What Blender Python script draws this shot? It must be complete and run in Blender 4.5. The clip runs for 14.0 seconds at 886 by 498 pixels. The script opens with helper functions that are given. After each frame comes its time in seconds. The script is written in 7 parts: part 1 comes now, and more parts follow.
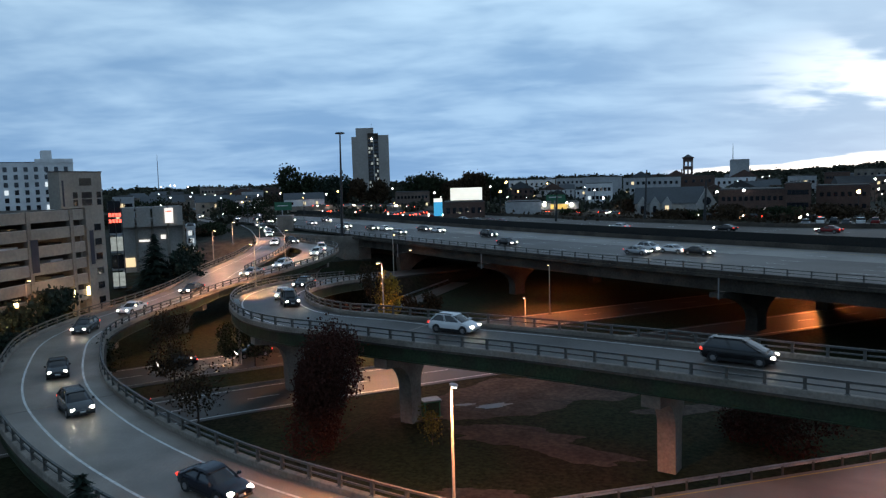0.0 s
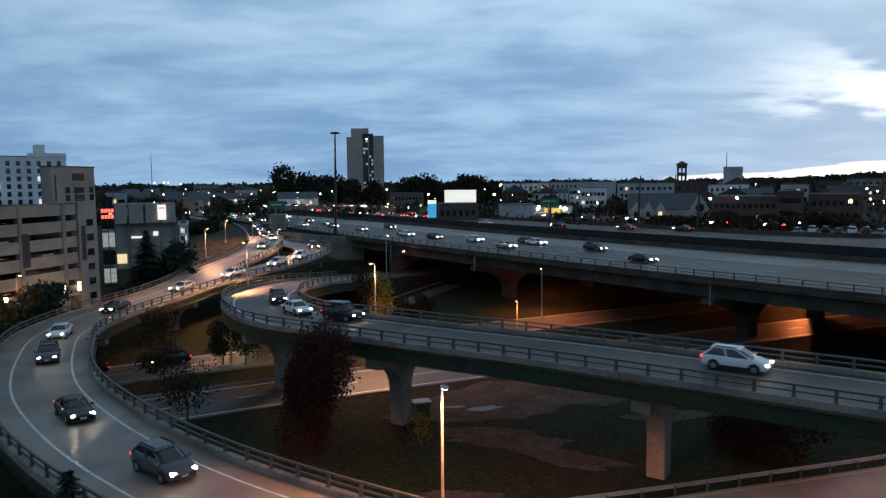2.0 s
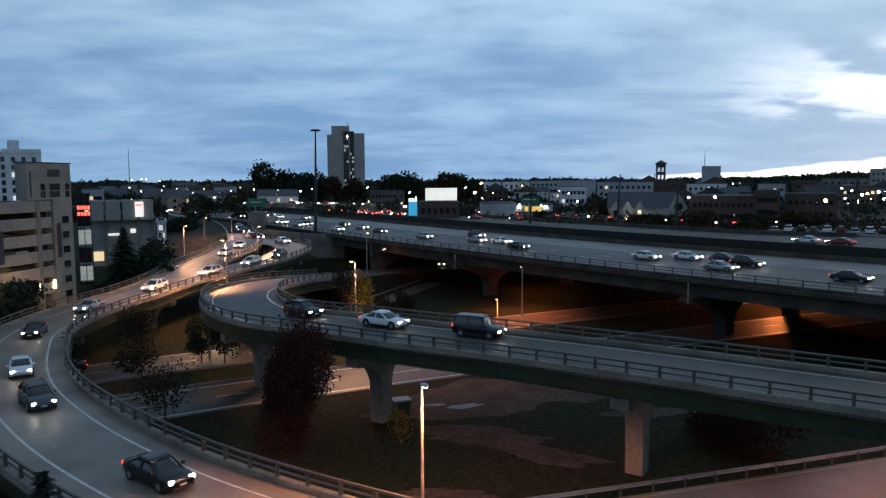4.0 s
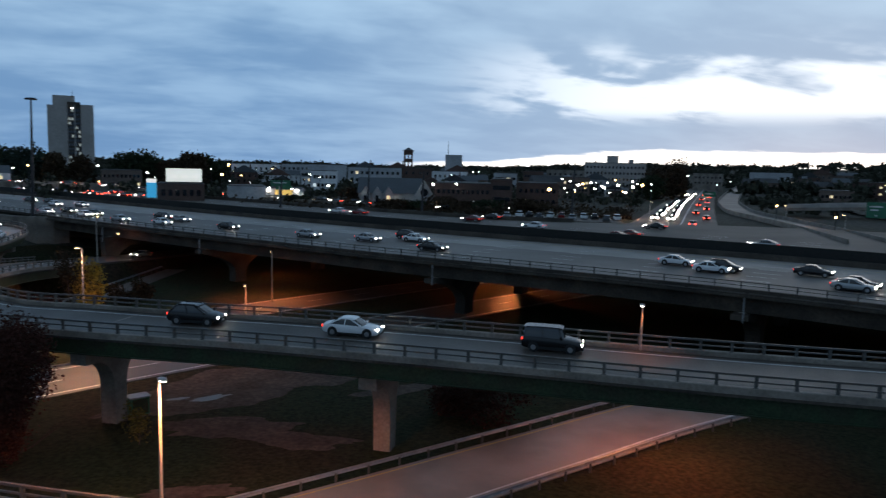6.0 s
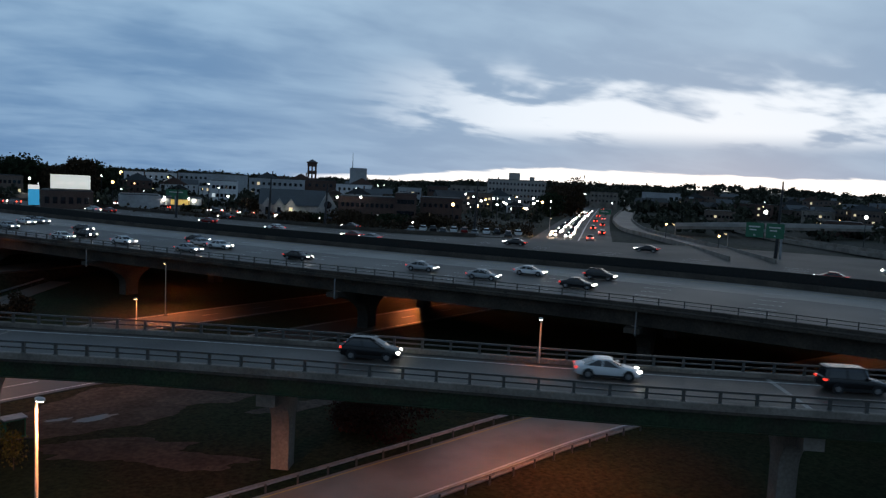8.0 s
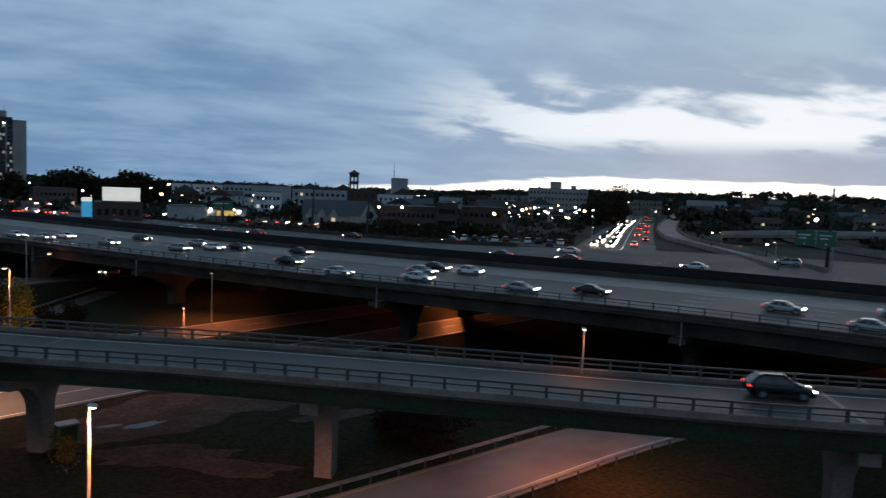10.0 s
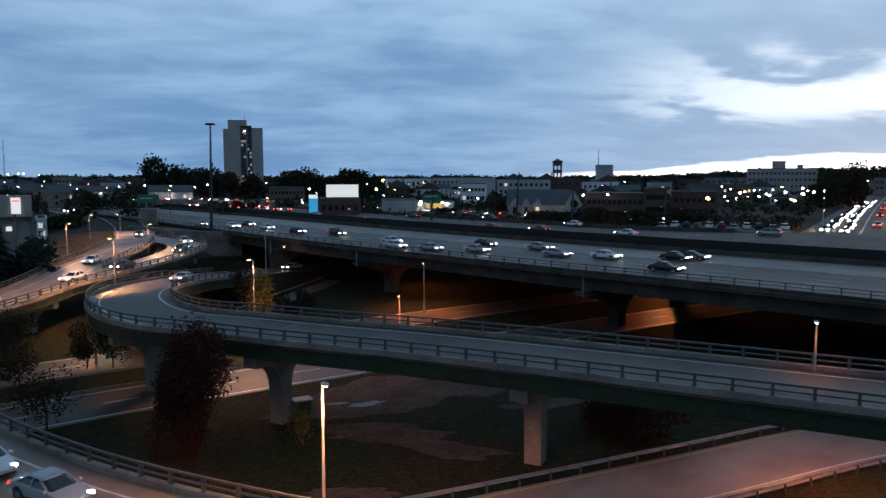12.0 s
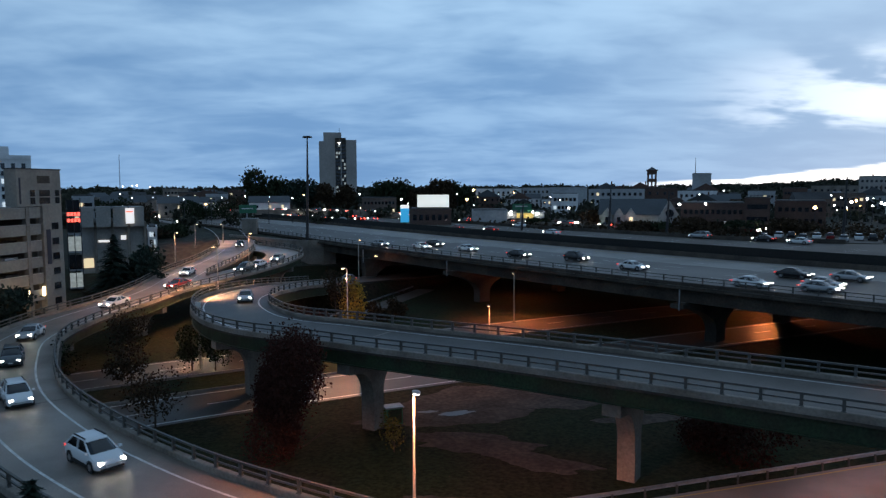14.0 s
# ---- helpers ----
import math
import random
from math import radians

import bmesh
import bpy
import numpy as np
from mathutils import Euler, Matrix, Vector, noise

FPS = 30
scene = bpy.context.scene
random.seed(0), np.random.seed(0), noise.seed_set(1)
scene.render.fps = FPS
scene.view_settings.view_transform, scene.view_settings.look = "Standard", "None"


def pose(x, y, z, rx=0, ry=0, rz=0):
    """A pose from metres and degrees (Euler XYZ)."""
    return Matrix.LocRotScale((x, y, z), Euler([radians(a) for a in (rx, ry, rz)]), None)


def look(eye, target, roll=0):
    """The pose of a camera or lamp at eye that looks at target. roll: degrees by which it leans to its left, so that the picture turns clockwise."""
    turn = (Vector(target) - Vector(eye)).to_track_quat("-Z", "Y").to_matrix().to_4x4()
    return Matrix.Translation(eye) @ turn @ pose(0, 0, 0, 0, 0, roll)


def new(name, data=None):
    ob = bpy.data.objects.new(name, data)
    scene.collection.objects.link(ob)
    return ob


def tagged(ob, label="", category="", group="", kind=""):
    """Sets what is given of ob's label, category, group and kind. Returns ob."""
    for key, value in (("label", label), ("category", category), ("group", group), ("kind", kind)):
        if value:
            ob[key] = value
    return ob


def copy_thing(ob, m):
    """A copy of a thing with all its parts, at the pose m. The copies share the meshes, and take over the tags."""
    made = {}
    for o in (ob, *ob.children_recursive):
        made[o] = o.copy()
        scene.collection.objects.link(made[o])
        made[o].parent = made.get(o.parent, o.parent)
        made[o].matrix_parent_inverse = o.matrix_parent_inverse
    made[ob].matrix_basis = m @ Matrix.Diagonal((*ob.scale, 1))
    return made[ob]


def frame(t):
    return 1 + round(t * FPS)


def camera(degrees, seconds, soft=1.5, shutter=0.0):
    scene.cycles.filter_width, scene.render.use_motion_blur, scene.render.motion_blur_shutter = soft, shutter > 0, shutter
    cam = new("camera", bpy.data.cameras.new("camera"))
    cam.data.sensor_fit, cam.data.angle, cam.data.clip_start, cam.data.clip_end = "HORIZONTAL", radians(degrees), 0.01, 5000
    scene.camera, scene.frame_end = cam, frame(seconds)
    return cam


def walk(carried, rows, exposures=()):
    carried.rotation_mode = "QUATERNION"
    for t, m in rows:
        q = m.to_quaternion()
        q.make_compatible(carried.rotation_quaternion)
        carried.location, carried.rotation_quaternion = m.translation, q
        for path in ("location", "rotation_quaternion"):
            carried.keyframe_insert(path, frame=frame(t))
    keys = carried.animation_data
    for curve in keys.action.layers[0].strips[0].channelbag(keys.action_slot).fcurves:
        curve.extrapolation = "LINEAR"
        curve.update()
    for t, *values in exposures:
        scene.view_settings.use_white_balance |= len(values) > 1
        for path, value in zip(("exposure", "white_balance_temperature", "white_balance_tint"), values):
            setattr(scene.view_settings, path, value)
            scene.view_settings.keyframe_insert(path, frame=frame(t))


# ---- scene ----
# camera: it stands high over the interchange and pans to the right and back
cam = camera(63.2, 14.0, soft=1.3, shutter=0.4)
EYE = 18.5
ROWS = [  # seconds, yaw, pitch, roll
    (0.0, -0.01, -5.45, 1.65),
    (0.5, -0.11, -5.28, 0.85),
    (1.0, -0.65, -5.33, 0.52),
    (1.5, -0.36, -5.28, 0.57),
    (2.0, -0.45, -5.31, 0.58),
    (4.5, -3.37, -5.62, 0.08),
    (5.0, -8.86, -6.16, -0.38),
    (5.5, -15.12, -6.27, -0.90),
    (6.0, -21.42, -6.55, -1.40),
    (6.5, -25.03, -6.21, -1.99),
    (7.0, -28.47, -5.73, -2.44),
    (9.5, -28.88, -4.54, -2.79),
    (10.0, -25.71, -4.56, -2.30),
    (10.5, -21.89, -4.92, -1.77),
    (11.0, -17.61, -5.12, -1.09),
    (11.5, -13.72, -5.45, -0.78),
    (12.0, -9.72, -5.75, -0.04),
    (12.5, -7.51, -5.29, 0.40),
    (13.0, -5.40, -5.03, 0.47),
    (13.5, -3.86, -4.80, 0.43),
    (14.0, -2.60, -4.95, 0.28),
]
walk(cam, [(t, pose(0.012 * -yaw, 0, EYE, 90 + pitch, roll, yaw)) for t, yaw, pitch, roll in ROWS],
     exposures=[(0.0, 0.45, 6850, 10), (1.5, 0.33, 6850, 10), (4.5, 0.22, 6600, 10), (5.5, 0.12, 6500, 10), (7.0, -0.1, 6450, 10), (9.5, -0.25, 6700, 10), (11.0, -0.1, 6480, 10), (12.5, 0.06, 6250, 10), (14.0, 0.15, 6250, 10)])

# world: blue dusk under broken cloud, a bright strip of sky low over the horizon where the sun has set
SUNSET = radians(-50)


def sky_world():
    w = bpy.data.worlds.new("dusk_sky")
    scene.world = w
    w.use_nodes = True
    nt = w.node_tree
    nt.nodes.clear()
    N, L = nt.nodes.new, nt.links.new

    def math_node(op, a, b=None, c=None, clamp=False):
        n = N("ShaderNodeMath")
        n.operation, n.use_clamp = op, clamp
        for i, v in enumerate((a, b, c)):
            if v is None:
                continue
            if isinstance(v, (int, float)):
                n.inputs[i].default_value = v
            else:
                L(v, n.inputs[i])
        return n.outputs[0]

    def smooth(v, lo, hi):
        n = N("ShaderNodeMapRange")
        n.interpolation_type = "SMOOTHSTEP"
        n.inputs["From Min"].default_value, n.inputs["From Max"].default_value = lo, hi
        L(v, n.inputs["Value"])
        return n.outputs["Result"]

    def mix(fac, a, b):
        n = N("ShaderNodeMix")
        n.data_type = "RGBA"
        for s, v in ((n.inputs["Factor"], fac), (n.inputs[6], a), (n.inputs[7], b)):
            if isinstance(v, (int, float, tuple)):
                s.default_value = v if not isinstance(v, tuple) else (*v, 1)
            else:
                L(v, s)
        return n.outputs[2]

    co = N("ShaderNodeTexCoord").outputs["Generated"]
    sep = N("ShaderNodeSeparateXYZ")
    L(co, sep.inputs[0])
    x, y, z = sep.outputs
    zz = math_node("MAXIMUM", z, 0.0)
    den = math_node("ADD", zz, 0.17)
    comb = N("ShaderNodeCombineXYZ")
    L(math_node("DIVIDE", x, den), comb.inputs[0])
    L(math_node("DIVIDE", y, den), comb.inputs[1])

    def clouds(scale, detail, rough, shift, stretch=(1, 1, 1), turn=0.0, distort=0.0):
        m = N("ShaderNodeMapping")
        m.inputs["Location"].default_value = shift
        m.inputs["Scale"].default_value = stretch
        m.inputs["Rotation"].default_value = (0, 0, turn)
        L(comb.outputs[0], m.inputs["Vector"])
        n = N("ShaderNodeTexNoise")
        n.inputs["Scale"].default_value, n.inputs["Detail"].default_value = scale, detail
        n.inputs["Roughness"].default_value, n.inputs["Distortion"].default_value = rough, distort
        L(m.outputs[0], n.inputs["Vector"])
        return n.outputs["Fac"]

    big = clouds(1.05, 4, 0.55, (3.1, 1.7, 0), (0.95, 1.1, 1), 0.2, 0.35)
    fine = clouds(3.2, 5, 0.52, (7.7, 2.2, 4), (0.8, 1.3, 1), 0.2, 0.35)
    # how near the view is to the sunset
    toward = math_node("ADD", math_node("MULTIPLY", x, -math.sin(SUNSET)), math_node("MULTIPLY", y, math.cos(SUNSET)))
    glow = smooth(toward, 0.72, 0.99)
    cover = math_node("ADD", math_node("MULTIPLY", big, 0.70), math_node("MULTIPLY", fine, 0.30))
    body = mix(smooth(cover, 0.36, 0.66), (0.18, 0.325, 0.53), (0.40, 0.595, 0.80))
    body = mix(smooth(z, 0.02, 0.30), mix(0.45, body, (0.125, 0.275, 0.54)), body)
    # bright breaks in the cloud, close to where the sun went down
    window = math_node("MULTIPLY", smooth(z, 0.055, 0.085), math_node("SUBTRACT", 1.0, smooth(z, 0.125, 0.185)))
    breaks = math_node("MULTIPLY", math_node("MULTIPLY", smooth(cover, 0.42, 0.545), window), smooth(toward, 0.86, 0.975))
    body = mix(breaks, body, (1.2, 1.27, 1.36))
    body = mix(math_node("MULTIPLY", glow, 0.40), body, (0.55, 0.68, 0.82))
    # the clear strip under the cloud's edge
    edge = math_node("ADD", z, math_node("MULTIPLY", math_node("SUBTRACT", fine, 0.5), 0.012))
    west = math_node("ADD", math_node("MULTIPLY", x, math.sin(radians(60))), math_node("MULTIPLY", y, math.cos(radians(60))))
    lid = math_node("ADD", math_node("MULTIPLY", smooth(west, 0.78, 0.94), 0.022), 0.003)
    strip = math_node("MULTIPLY", math_node("SUBTRACT", 1.0, smooth(math_node("SUBTRACT", edge, lid), 0.0, 0.005)), smooth(west, 0.72, 0.80))
    body = mix(strip, body, (1.5, 1.45, 1.38))
    # unseen sky overhead dimmed to darken the ground; the night side is darker too
    over = math_node("SUBTRACT", 1.0, math_node("MULTIPLY", smooth(z, 0.30, 0.75), 0.38))
    night = math_node("ADD", 0.80, math_node("MULTIPLY", smooth(toward, -0.6, 0.8), 0.20))
    dim = N("ShaderNodeCombineXYZ")
    for k in range(3):
        L(math_node("MULTIPLY", over, night), dim.inputs[k])
    shade = N("ShaderNodeMix")
    shade.data_type, shade.blend_type = "RGBA", "MULTIPLY"
    shade.inputs["Factor"].default_value = 1.0
    L(body, shade.inputs[6])
    L(dim.outputs[0], shade.inputs[7])
    body = shade.outputs[2]
    nish = N("ShaderNodeTexSky")
    nish.sky_type, nish.sun_disc = "NISHITA", False
    nish.sun_elevation, nish.sun_rotation = radians(4.0), -SUNSET
    b1, b2, add, out = N("ShaderNodeBackground"), N("ShaderNodeBackground"), N("ShaderNodeAddShader"), N("ShaderNodeOutputWorld")
    L(nish.outputs[0], b1.inputs[0])
    b1.inputs[1].default_value = 0.003
    L(body, b2.inputs[0])
    b2.inputs[1].default_value = 1.0
    L(b1.outputs[0], add.inputs[0])
    L(b2.outputs[0], add.inputs[1])
    L(add.outputs[0], out.inputs[0])


sky_world()
sun = new("sun", bpy.data.lights.new("sun", "SUN"))
sun.data.energy, sun.data.angle, sun.data.color = 0.12, radians(25), (1.0, 0.86, 0.72)
sun.matrix_world = look((0, 0, 0), (math.sin(SUNSET), -math.cos(SUNSET), -0.09))


# ---- materials ----
MATS = {}


def material(name, colour, rough=0.8, metal=0.0, grain=0.0, scale=4.0, second=None, stain=0.0, stain_scale=0.25, bump=0.0, emit=None, strength=0.0, vary=0.0, spec=None):
    """A procedural surface: base colour, fine grain, broad stains, relief, variation from piece to piece."""
    m = bpy.data.materials.new(name)
    m.use_nodes = True
    nt = m.node_tree
    N, L = nt.nodes.new, nt.links.new
    b = nt.nodes["Principled BSDF"]
    b.inputs["Base Color"].default_value = (*colour, 1)
    b.inputs["Roughness"].default_value, b.inputs["Metallic"].default_value = rough, metal
    if spec is not None:
        b.inputs["Specular IOR Level"].default_value = spec
    if grain or stain or bump or vary:
        co = N("ShaderNodeTexCoord").outputs["Object"]

        def noise_tex(s, d):
            n = N("ShaderNodeTexNoise")
            n.inputs["Scale"].default_value, n.inputs["Detail"].default_value = s, d
            L(co, n.inputs["Vector"])
            return n.outputs["Fac"]

        def mix(fac, a, c, kind="MIX"):
            n = N("ShaderNodeMix")
            n.data_type, n.blend_type = "RGBA", kind
            for s, v in ((n.inputs["Factor"], fac), (n.inputs[6], a), (n.inputs[7], c)):
                if isinstance(v, (int, float)):
                    s.default_value = v
                elif isinstance(v, tuple):
                    s.default_value = (*v, 1)
                else:
                    L(v, s)
            return n.outputs[2]

        def ramp(v, lo, hi):
            n = N("ShaderNodeMapRange")
            n.inputs["From Min"].default_value, n.inputs["From Max"].default_value = lo, hi
            L(v, n.inputs["Value"])
            return n.outputs["Result"]

        fine = noise_tex(scale, 6)
        broad = noise_tex(stain_scale, 4)
        other = second or tuple(0.55 * c for c in colour)
        col = mix(ramp(broad, 0.38, 0.66), colour, mix(stain, colour, other))
        dark = tuple(max(0.0, 1 - grain * 1.2) for _ in range(3))
        light = tuple(1 + grain * 0.6 for _ in range(3))
        col = mix(1.0, col, mix(ramp(fine, 0.3, 0.7), dark, light), "MULTIPLY")
        if vary:
            info = N("ShaderNodeObjectInfo").outputs["Random"]
            geo = N("ShaderNodeNewGeometry").outputs["Random Per Island"]
            ad = N("ShaderNodeMath")
            ad.operation = "ADD"
            L(info, ad.inputs[0])
            L(geo, ad.inputs[1])
            fr = N("ShaderNodeMath")
            fr.operation = "FRACT"
            L(ad.outputs[0], fr.inputs[0])
            col = mix(1.0, col, mix(fr.outputs[0], tuple([1 - vary] * 3), tuple([1 + vary] * 3)), "MULTIPLY")
        L(col, b.inputs["Base Color"])
        rr = N("ShaderNodeMapRange")
        rr.inputs["To Min"].default_value, rr.inputs["To Max"].default_value = max(0.05, rough - 0.12), min(1, rough + 0.1)
        L(broad, rr.inputs["Value"])
        L(rr.outputs["Result"], b.inputs["Roughness"])
        if bump:
            bp = N("ShaderNodeBump")
            bp.inputs["Strength"].default_value, bp.inputs["Distance"].default_value = bump, 0.03
            L(fine, bp.inputs["Height"])
            L(bp.outputs[0], b.inputs["Normal"])
    if emit:
        b.inputs["Emission Color"].default_value = (*emit, 1)
        b.inputs["Emission Strength"].default_value = strength
    MATS[name] = m
    return m


material("asphalt", (0.066, 0.055, 0.047), 0.54, grain=0.25, scale=18, second=(0.042, 0.035, 0.03), stain=0.8, stain_scale=0.16, bump=0.25, spec=0.3)
# brighter asphalt copy; the light on its roads is put into the colour
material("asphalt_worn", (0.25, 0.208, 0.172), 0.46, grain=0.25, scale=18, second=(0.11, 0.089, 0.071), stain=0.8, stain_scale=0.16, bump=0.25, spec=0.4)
material("asphalt_pale", (0.088, 0.075, 0.065), 0.6, grain=0.2, scale=9, second=(0.07, 0.059, 0.05), stain=0.7, stain_scale=0.09, bump=0.2, spec=0.35)
material("asphalt_far", (0.085, 0.071, 0.06), 0.7, grain=0.2, scale=7, second=(0.055, 0.046, 0.038), stain=0.7, stain_scale=0.07, bump=0.2, spec=0.25)
material("shoulder", (0.2, 0.18, 0.162), 0.55, grain=0.2, scale=9, second=(0.15, 0.13, 0.115), stain=0.7, stain_scale=0.12, bump=0.2, spec=0.3)
material("paint_white", (0.62, 0.62, 0.6), 0.6, grain=0.3, scale=6, stain=0.5, stain_scale=0.7)
material("paint_yellow", (0.5, 0.36, 0.08), 0.6, grain=0.3, scale=6)
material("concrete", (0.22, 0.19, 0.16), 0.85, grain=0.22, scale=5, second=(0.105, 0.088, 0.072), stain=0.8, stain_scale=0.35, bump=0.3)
# dark concrete; on the viaduct's underside and piers its colour carries the shade
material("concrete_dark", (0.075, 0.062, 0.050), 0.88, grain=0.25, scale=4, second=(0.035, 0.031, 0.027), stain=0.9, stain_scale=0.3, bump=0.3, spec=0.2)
material("concrete_pale", (0.32, 0.30, 0.275), 0.85, grain=0.15, scale=3, second=(0.2, 0.195, 0.19), stain=0.7, stain_scale=0.2, bump=0.2)
material("girder_green", (0.026, 0.044, 0.022), 0.6, grain=0.3, scale=6, second=(0.03, 0.026, 0.018), stain=0.8, stain_scale=0.5, spec=0.2)
material("galvanised", (0.30, 0.31, 0.32), 0.5, 0.6, grain=0.2, scale=9, stain=0.5, stain_scale=1.2)
# near-black: the shade on the far deck's side is put into this colour
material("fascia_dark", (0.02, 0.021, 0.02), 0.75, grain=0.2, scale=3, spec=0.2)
material("rail_paint", (0.075, 0.08, 0.08), 0.55, 0.3, grain=0.25, scale=9, second=(0.1, 0.075, 0.05), stain=0.6, stain_scale=0.8)
# pale warm pole colour, with lamplight on the steel put into it
material("pole_paint", (0.36, 0.32, 0.27), 0.5, grain=0.15, scale=8, stain=0.4, stain_scale=1.0)
material("mast_steel", (0.03, 0.03, 0.033), 0.6, 0.4, grain=0.2, scale=6)
material("grass", (0.021, 0.027, 0.012), 0.95, grain=0.5, scale=3.2, second=(0.030, 0.024, 0.014), stain=0.95, stain_scale=0.11, bump=0.8, spec=0.06)
material("dirt", (0.085, 0.064, 0.053), 0.95, grain=0.35, scale=2.5, second=(0.05, 0.038, 0.03), stain=0.8, stain_scale=0.35, bump=0.5, spec=0.06)
material("bank_earth", (0.034, 0.022, 0.015), 0.95, grain=0.5, scale=1.6, second=(0.028, 0.026, 0.014), stain=0.9, stain_scale=0.12, bump=0.9, spec=0.05)
material("earth", (0.06, 0.058, 0.05), 0.95, grain=0.4, scale=0.8, second=(0.035, 0.04, 0.028), stain=0.9, stain_scale=0.03, bump=0.4, spec=0.06)
material("puddle_water", (0.03, 0.028, 0.027), 0.34, grain=0.3, scale=2.0, second=(0.05, 0.04, 0.035), stain=0.8, stain_scale=0.6, spec=0.35)
material("bark", (0.07, 0.055, 0.045), 0.9, grain=0.4, scale=8, bump=0.5, spec=0.1)
material("leaf_red", (0.05, 0.017, 0.012), 0.9, grain=0.2, scale=3, vary=0.18, spec=0.15)
material("leaf_dark", (0.022, 0.030, 0.015), 0.8, grain=0.2, scale=3, vary=0.5, spec=0.1)
material("leaf_pine", (0.02, 0.032, 0.024), 0.8, grain=0.2, scale=3, vary=0.45, spec=0.1)
material("leaf_yellow", (0.32, 0.20, 0.03), 0.8, grain=0.2, scale=3, vary=0.4, spec=0.1)
material("leaf_olive", (0.10, 0.085, 0.022), 0.85, grain=0.2, scale=3, vary=0.5, spec=0.1)
material("leaf_brown", (0.04, 0.026, 0.015), 0.8, grain=0.2, scale=3, vary=0.5, spec=0.1)
material("leaf_far", (0.04, 0.042, 0.03), 0.9, grain=0.3, scale=0.4, vary=0.5, spec=0.1)
material("garage_concrete", (0.24, 0.215, 0.185), 0.85, grain=0.15, scale=2.5, second=(0.17, 0.15, 0.13), stain=0.7, stain_scale=0.25, bump=0.2)
material("tower_concrete", (0.34, 0.31, 0.285), 0.85, grain=0.12, scale=1.0, second=(0.25, 0.225, 0.205), stain=0.6, stain_scale=0.08)
material("stucco_white", (0.66, 0.66, 0.66), 0.85, grain=0.1, scale=1.2, second=(0.42, 0.42, 0.43), stain=0.6, stain_scale=0.1)
material("stucco_grey", (0.36, 0.37, 0.38), 0.85, grain=0.15, scale=1.0, second=(0.26, 0.265, 0.27), stain=0.6, stain_scale=0.1)
material("church_stone", (0.30, 0.30, 0.29), 0.88, grain=0.2, scale=2.0, second=(0.2, 0.2, 0.195), stain=0.7, stain_scale=0.25)
material("brick_dark", (0.10, 0.055, 0.042), 0.88, grain=0.3, scale=3, second=(0.06, 0.04, 0.035), stain=0.7, stain_scale=0.12, bump=0.2)
material("brick_brown", (0.14, 0.10, 0.08), 0.88, grain=0.3, scale=3, second=(0.09, 0.07, 0.06), stain=0.7, stain_scale=0.12)
material("slate", (0.05, 0.057, 0.064), 0.7, grain=0.2, scale=2.5, second=(0.07, 0.08, 0.09), stain=0.6, stain_scale=0.2, bump=0.2)
material("roof_tar", (0.05, 0.05, 0.052), 0.9, grain=0.25, scale=2, stain=0.6, stain_scale=0.15)
material("window_dark", (0.012, 0.014, 0.018), 0.08, spec=0.6)
material("window_lit", (0.5, 0.42, 0.3), 0.4, emit=(1.0, 0.78, 0.45), strength=0.7)
material("window_cool", (0.5, 0.5, 0.5), 0.4, emit=(0.85, 0.95, 1.0), strength=0.55)
material("window_dim", (0.3, 0.3, 0.28), 0.3, grain=0.6, scale=1.5, emit=(0.85, 0.95, 0.9), strength=0.22)
material("garage_glow", (0.4, 0.36, 0.28), 0.6, emit=(1.0, 0.74, 0.40), strength=5.0)
material("lamp_white", (0.9, 0.9, 0.9), 0.4, emit=(1.0, 0.93, 0.8), strength=16)
material("lamp_orange", (0.9, 0.6, 0.3), 0.4, emit=(1.0, 0.52, 0.2), strength=14)
material("light_white", (0.9, 0.9, 0.9), 0.4, emit=(1.0, 0.96, 0.9), strength=9)
material("light_red", (0.5, 0.02, 0.02), 0.4, emit=(1.0, 0.06, 0.04), strength=5)
material("headlight", (0.9, 0.9, 0.9), 0.2, emit=(1.0, 0.9, 0.74), strength=45)
material("tail_bright", (0.35, 0.01, 0.01), 0.3, emit=(1.0, 0.06, 0.03), strength=7)
material("taillight", (0.35, 0.01, 0.01), 0.3, emit=(1.0, 0.05, 0.03), strength=1.6)
material("billboard_lit", (0.7, 0.75, 0.72), 0.5, grain=0.25, scale=0.5, second=(0.4, 0.45, 0.42), stain=0.8, stain_scale=0.3, emit=(0.95, 0.97, 0.88), strength=0.62)
material("shop_yellow", (0.6, 0.45, 0.15), 0.5, grain=0.5, scale=1.2, emit=(1.0, 0.66, 0.16), strength=0.55)
material("sign_green", (0.015, 0.12, 0.06), 0.5, grain=0.1, scale=2)
material("sign_glow", (0.1, 0.3, 0.5), 0.5, emit=(0.04, 0.42, 0.75), strength=0.55)
material("sign_white", (0.7, 0.7, 0.7), 0.5, emit=(1, 0.95, 0.88), strength=0.7)
material("sign_white_plain", (0.6, 0.6, 0.58), 0.5, grain=0.1, scale=3)
material("sign_red", (0.5, 0.05, 0.04), 0.5, emit=(1.0, 0.12, 0.08), strength=2.0)
material("banner_blue", (0.018, 0.02, 0.034), 0.8, grain=0.1, scale=3)
material("rubber", (0.015, 0.015, 0.016), 0.85)
material("trim_black", (0.012, 0.012, 0.013), 0.6, spec=0.3)
material("rim", (0.35, 0.35, 0.36), 0.35, 0.9)
material("car_glass", (0.008, 0.009, 0.011), 0.05, spec=0.7)
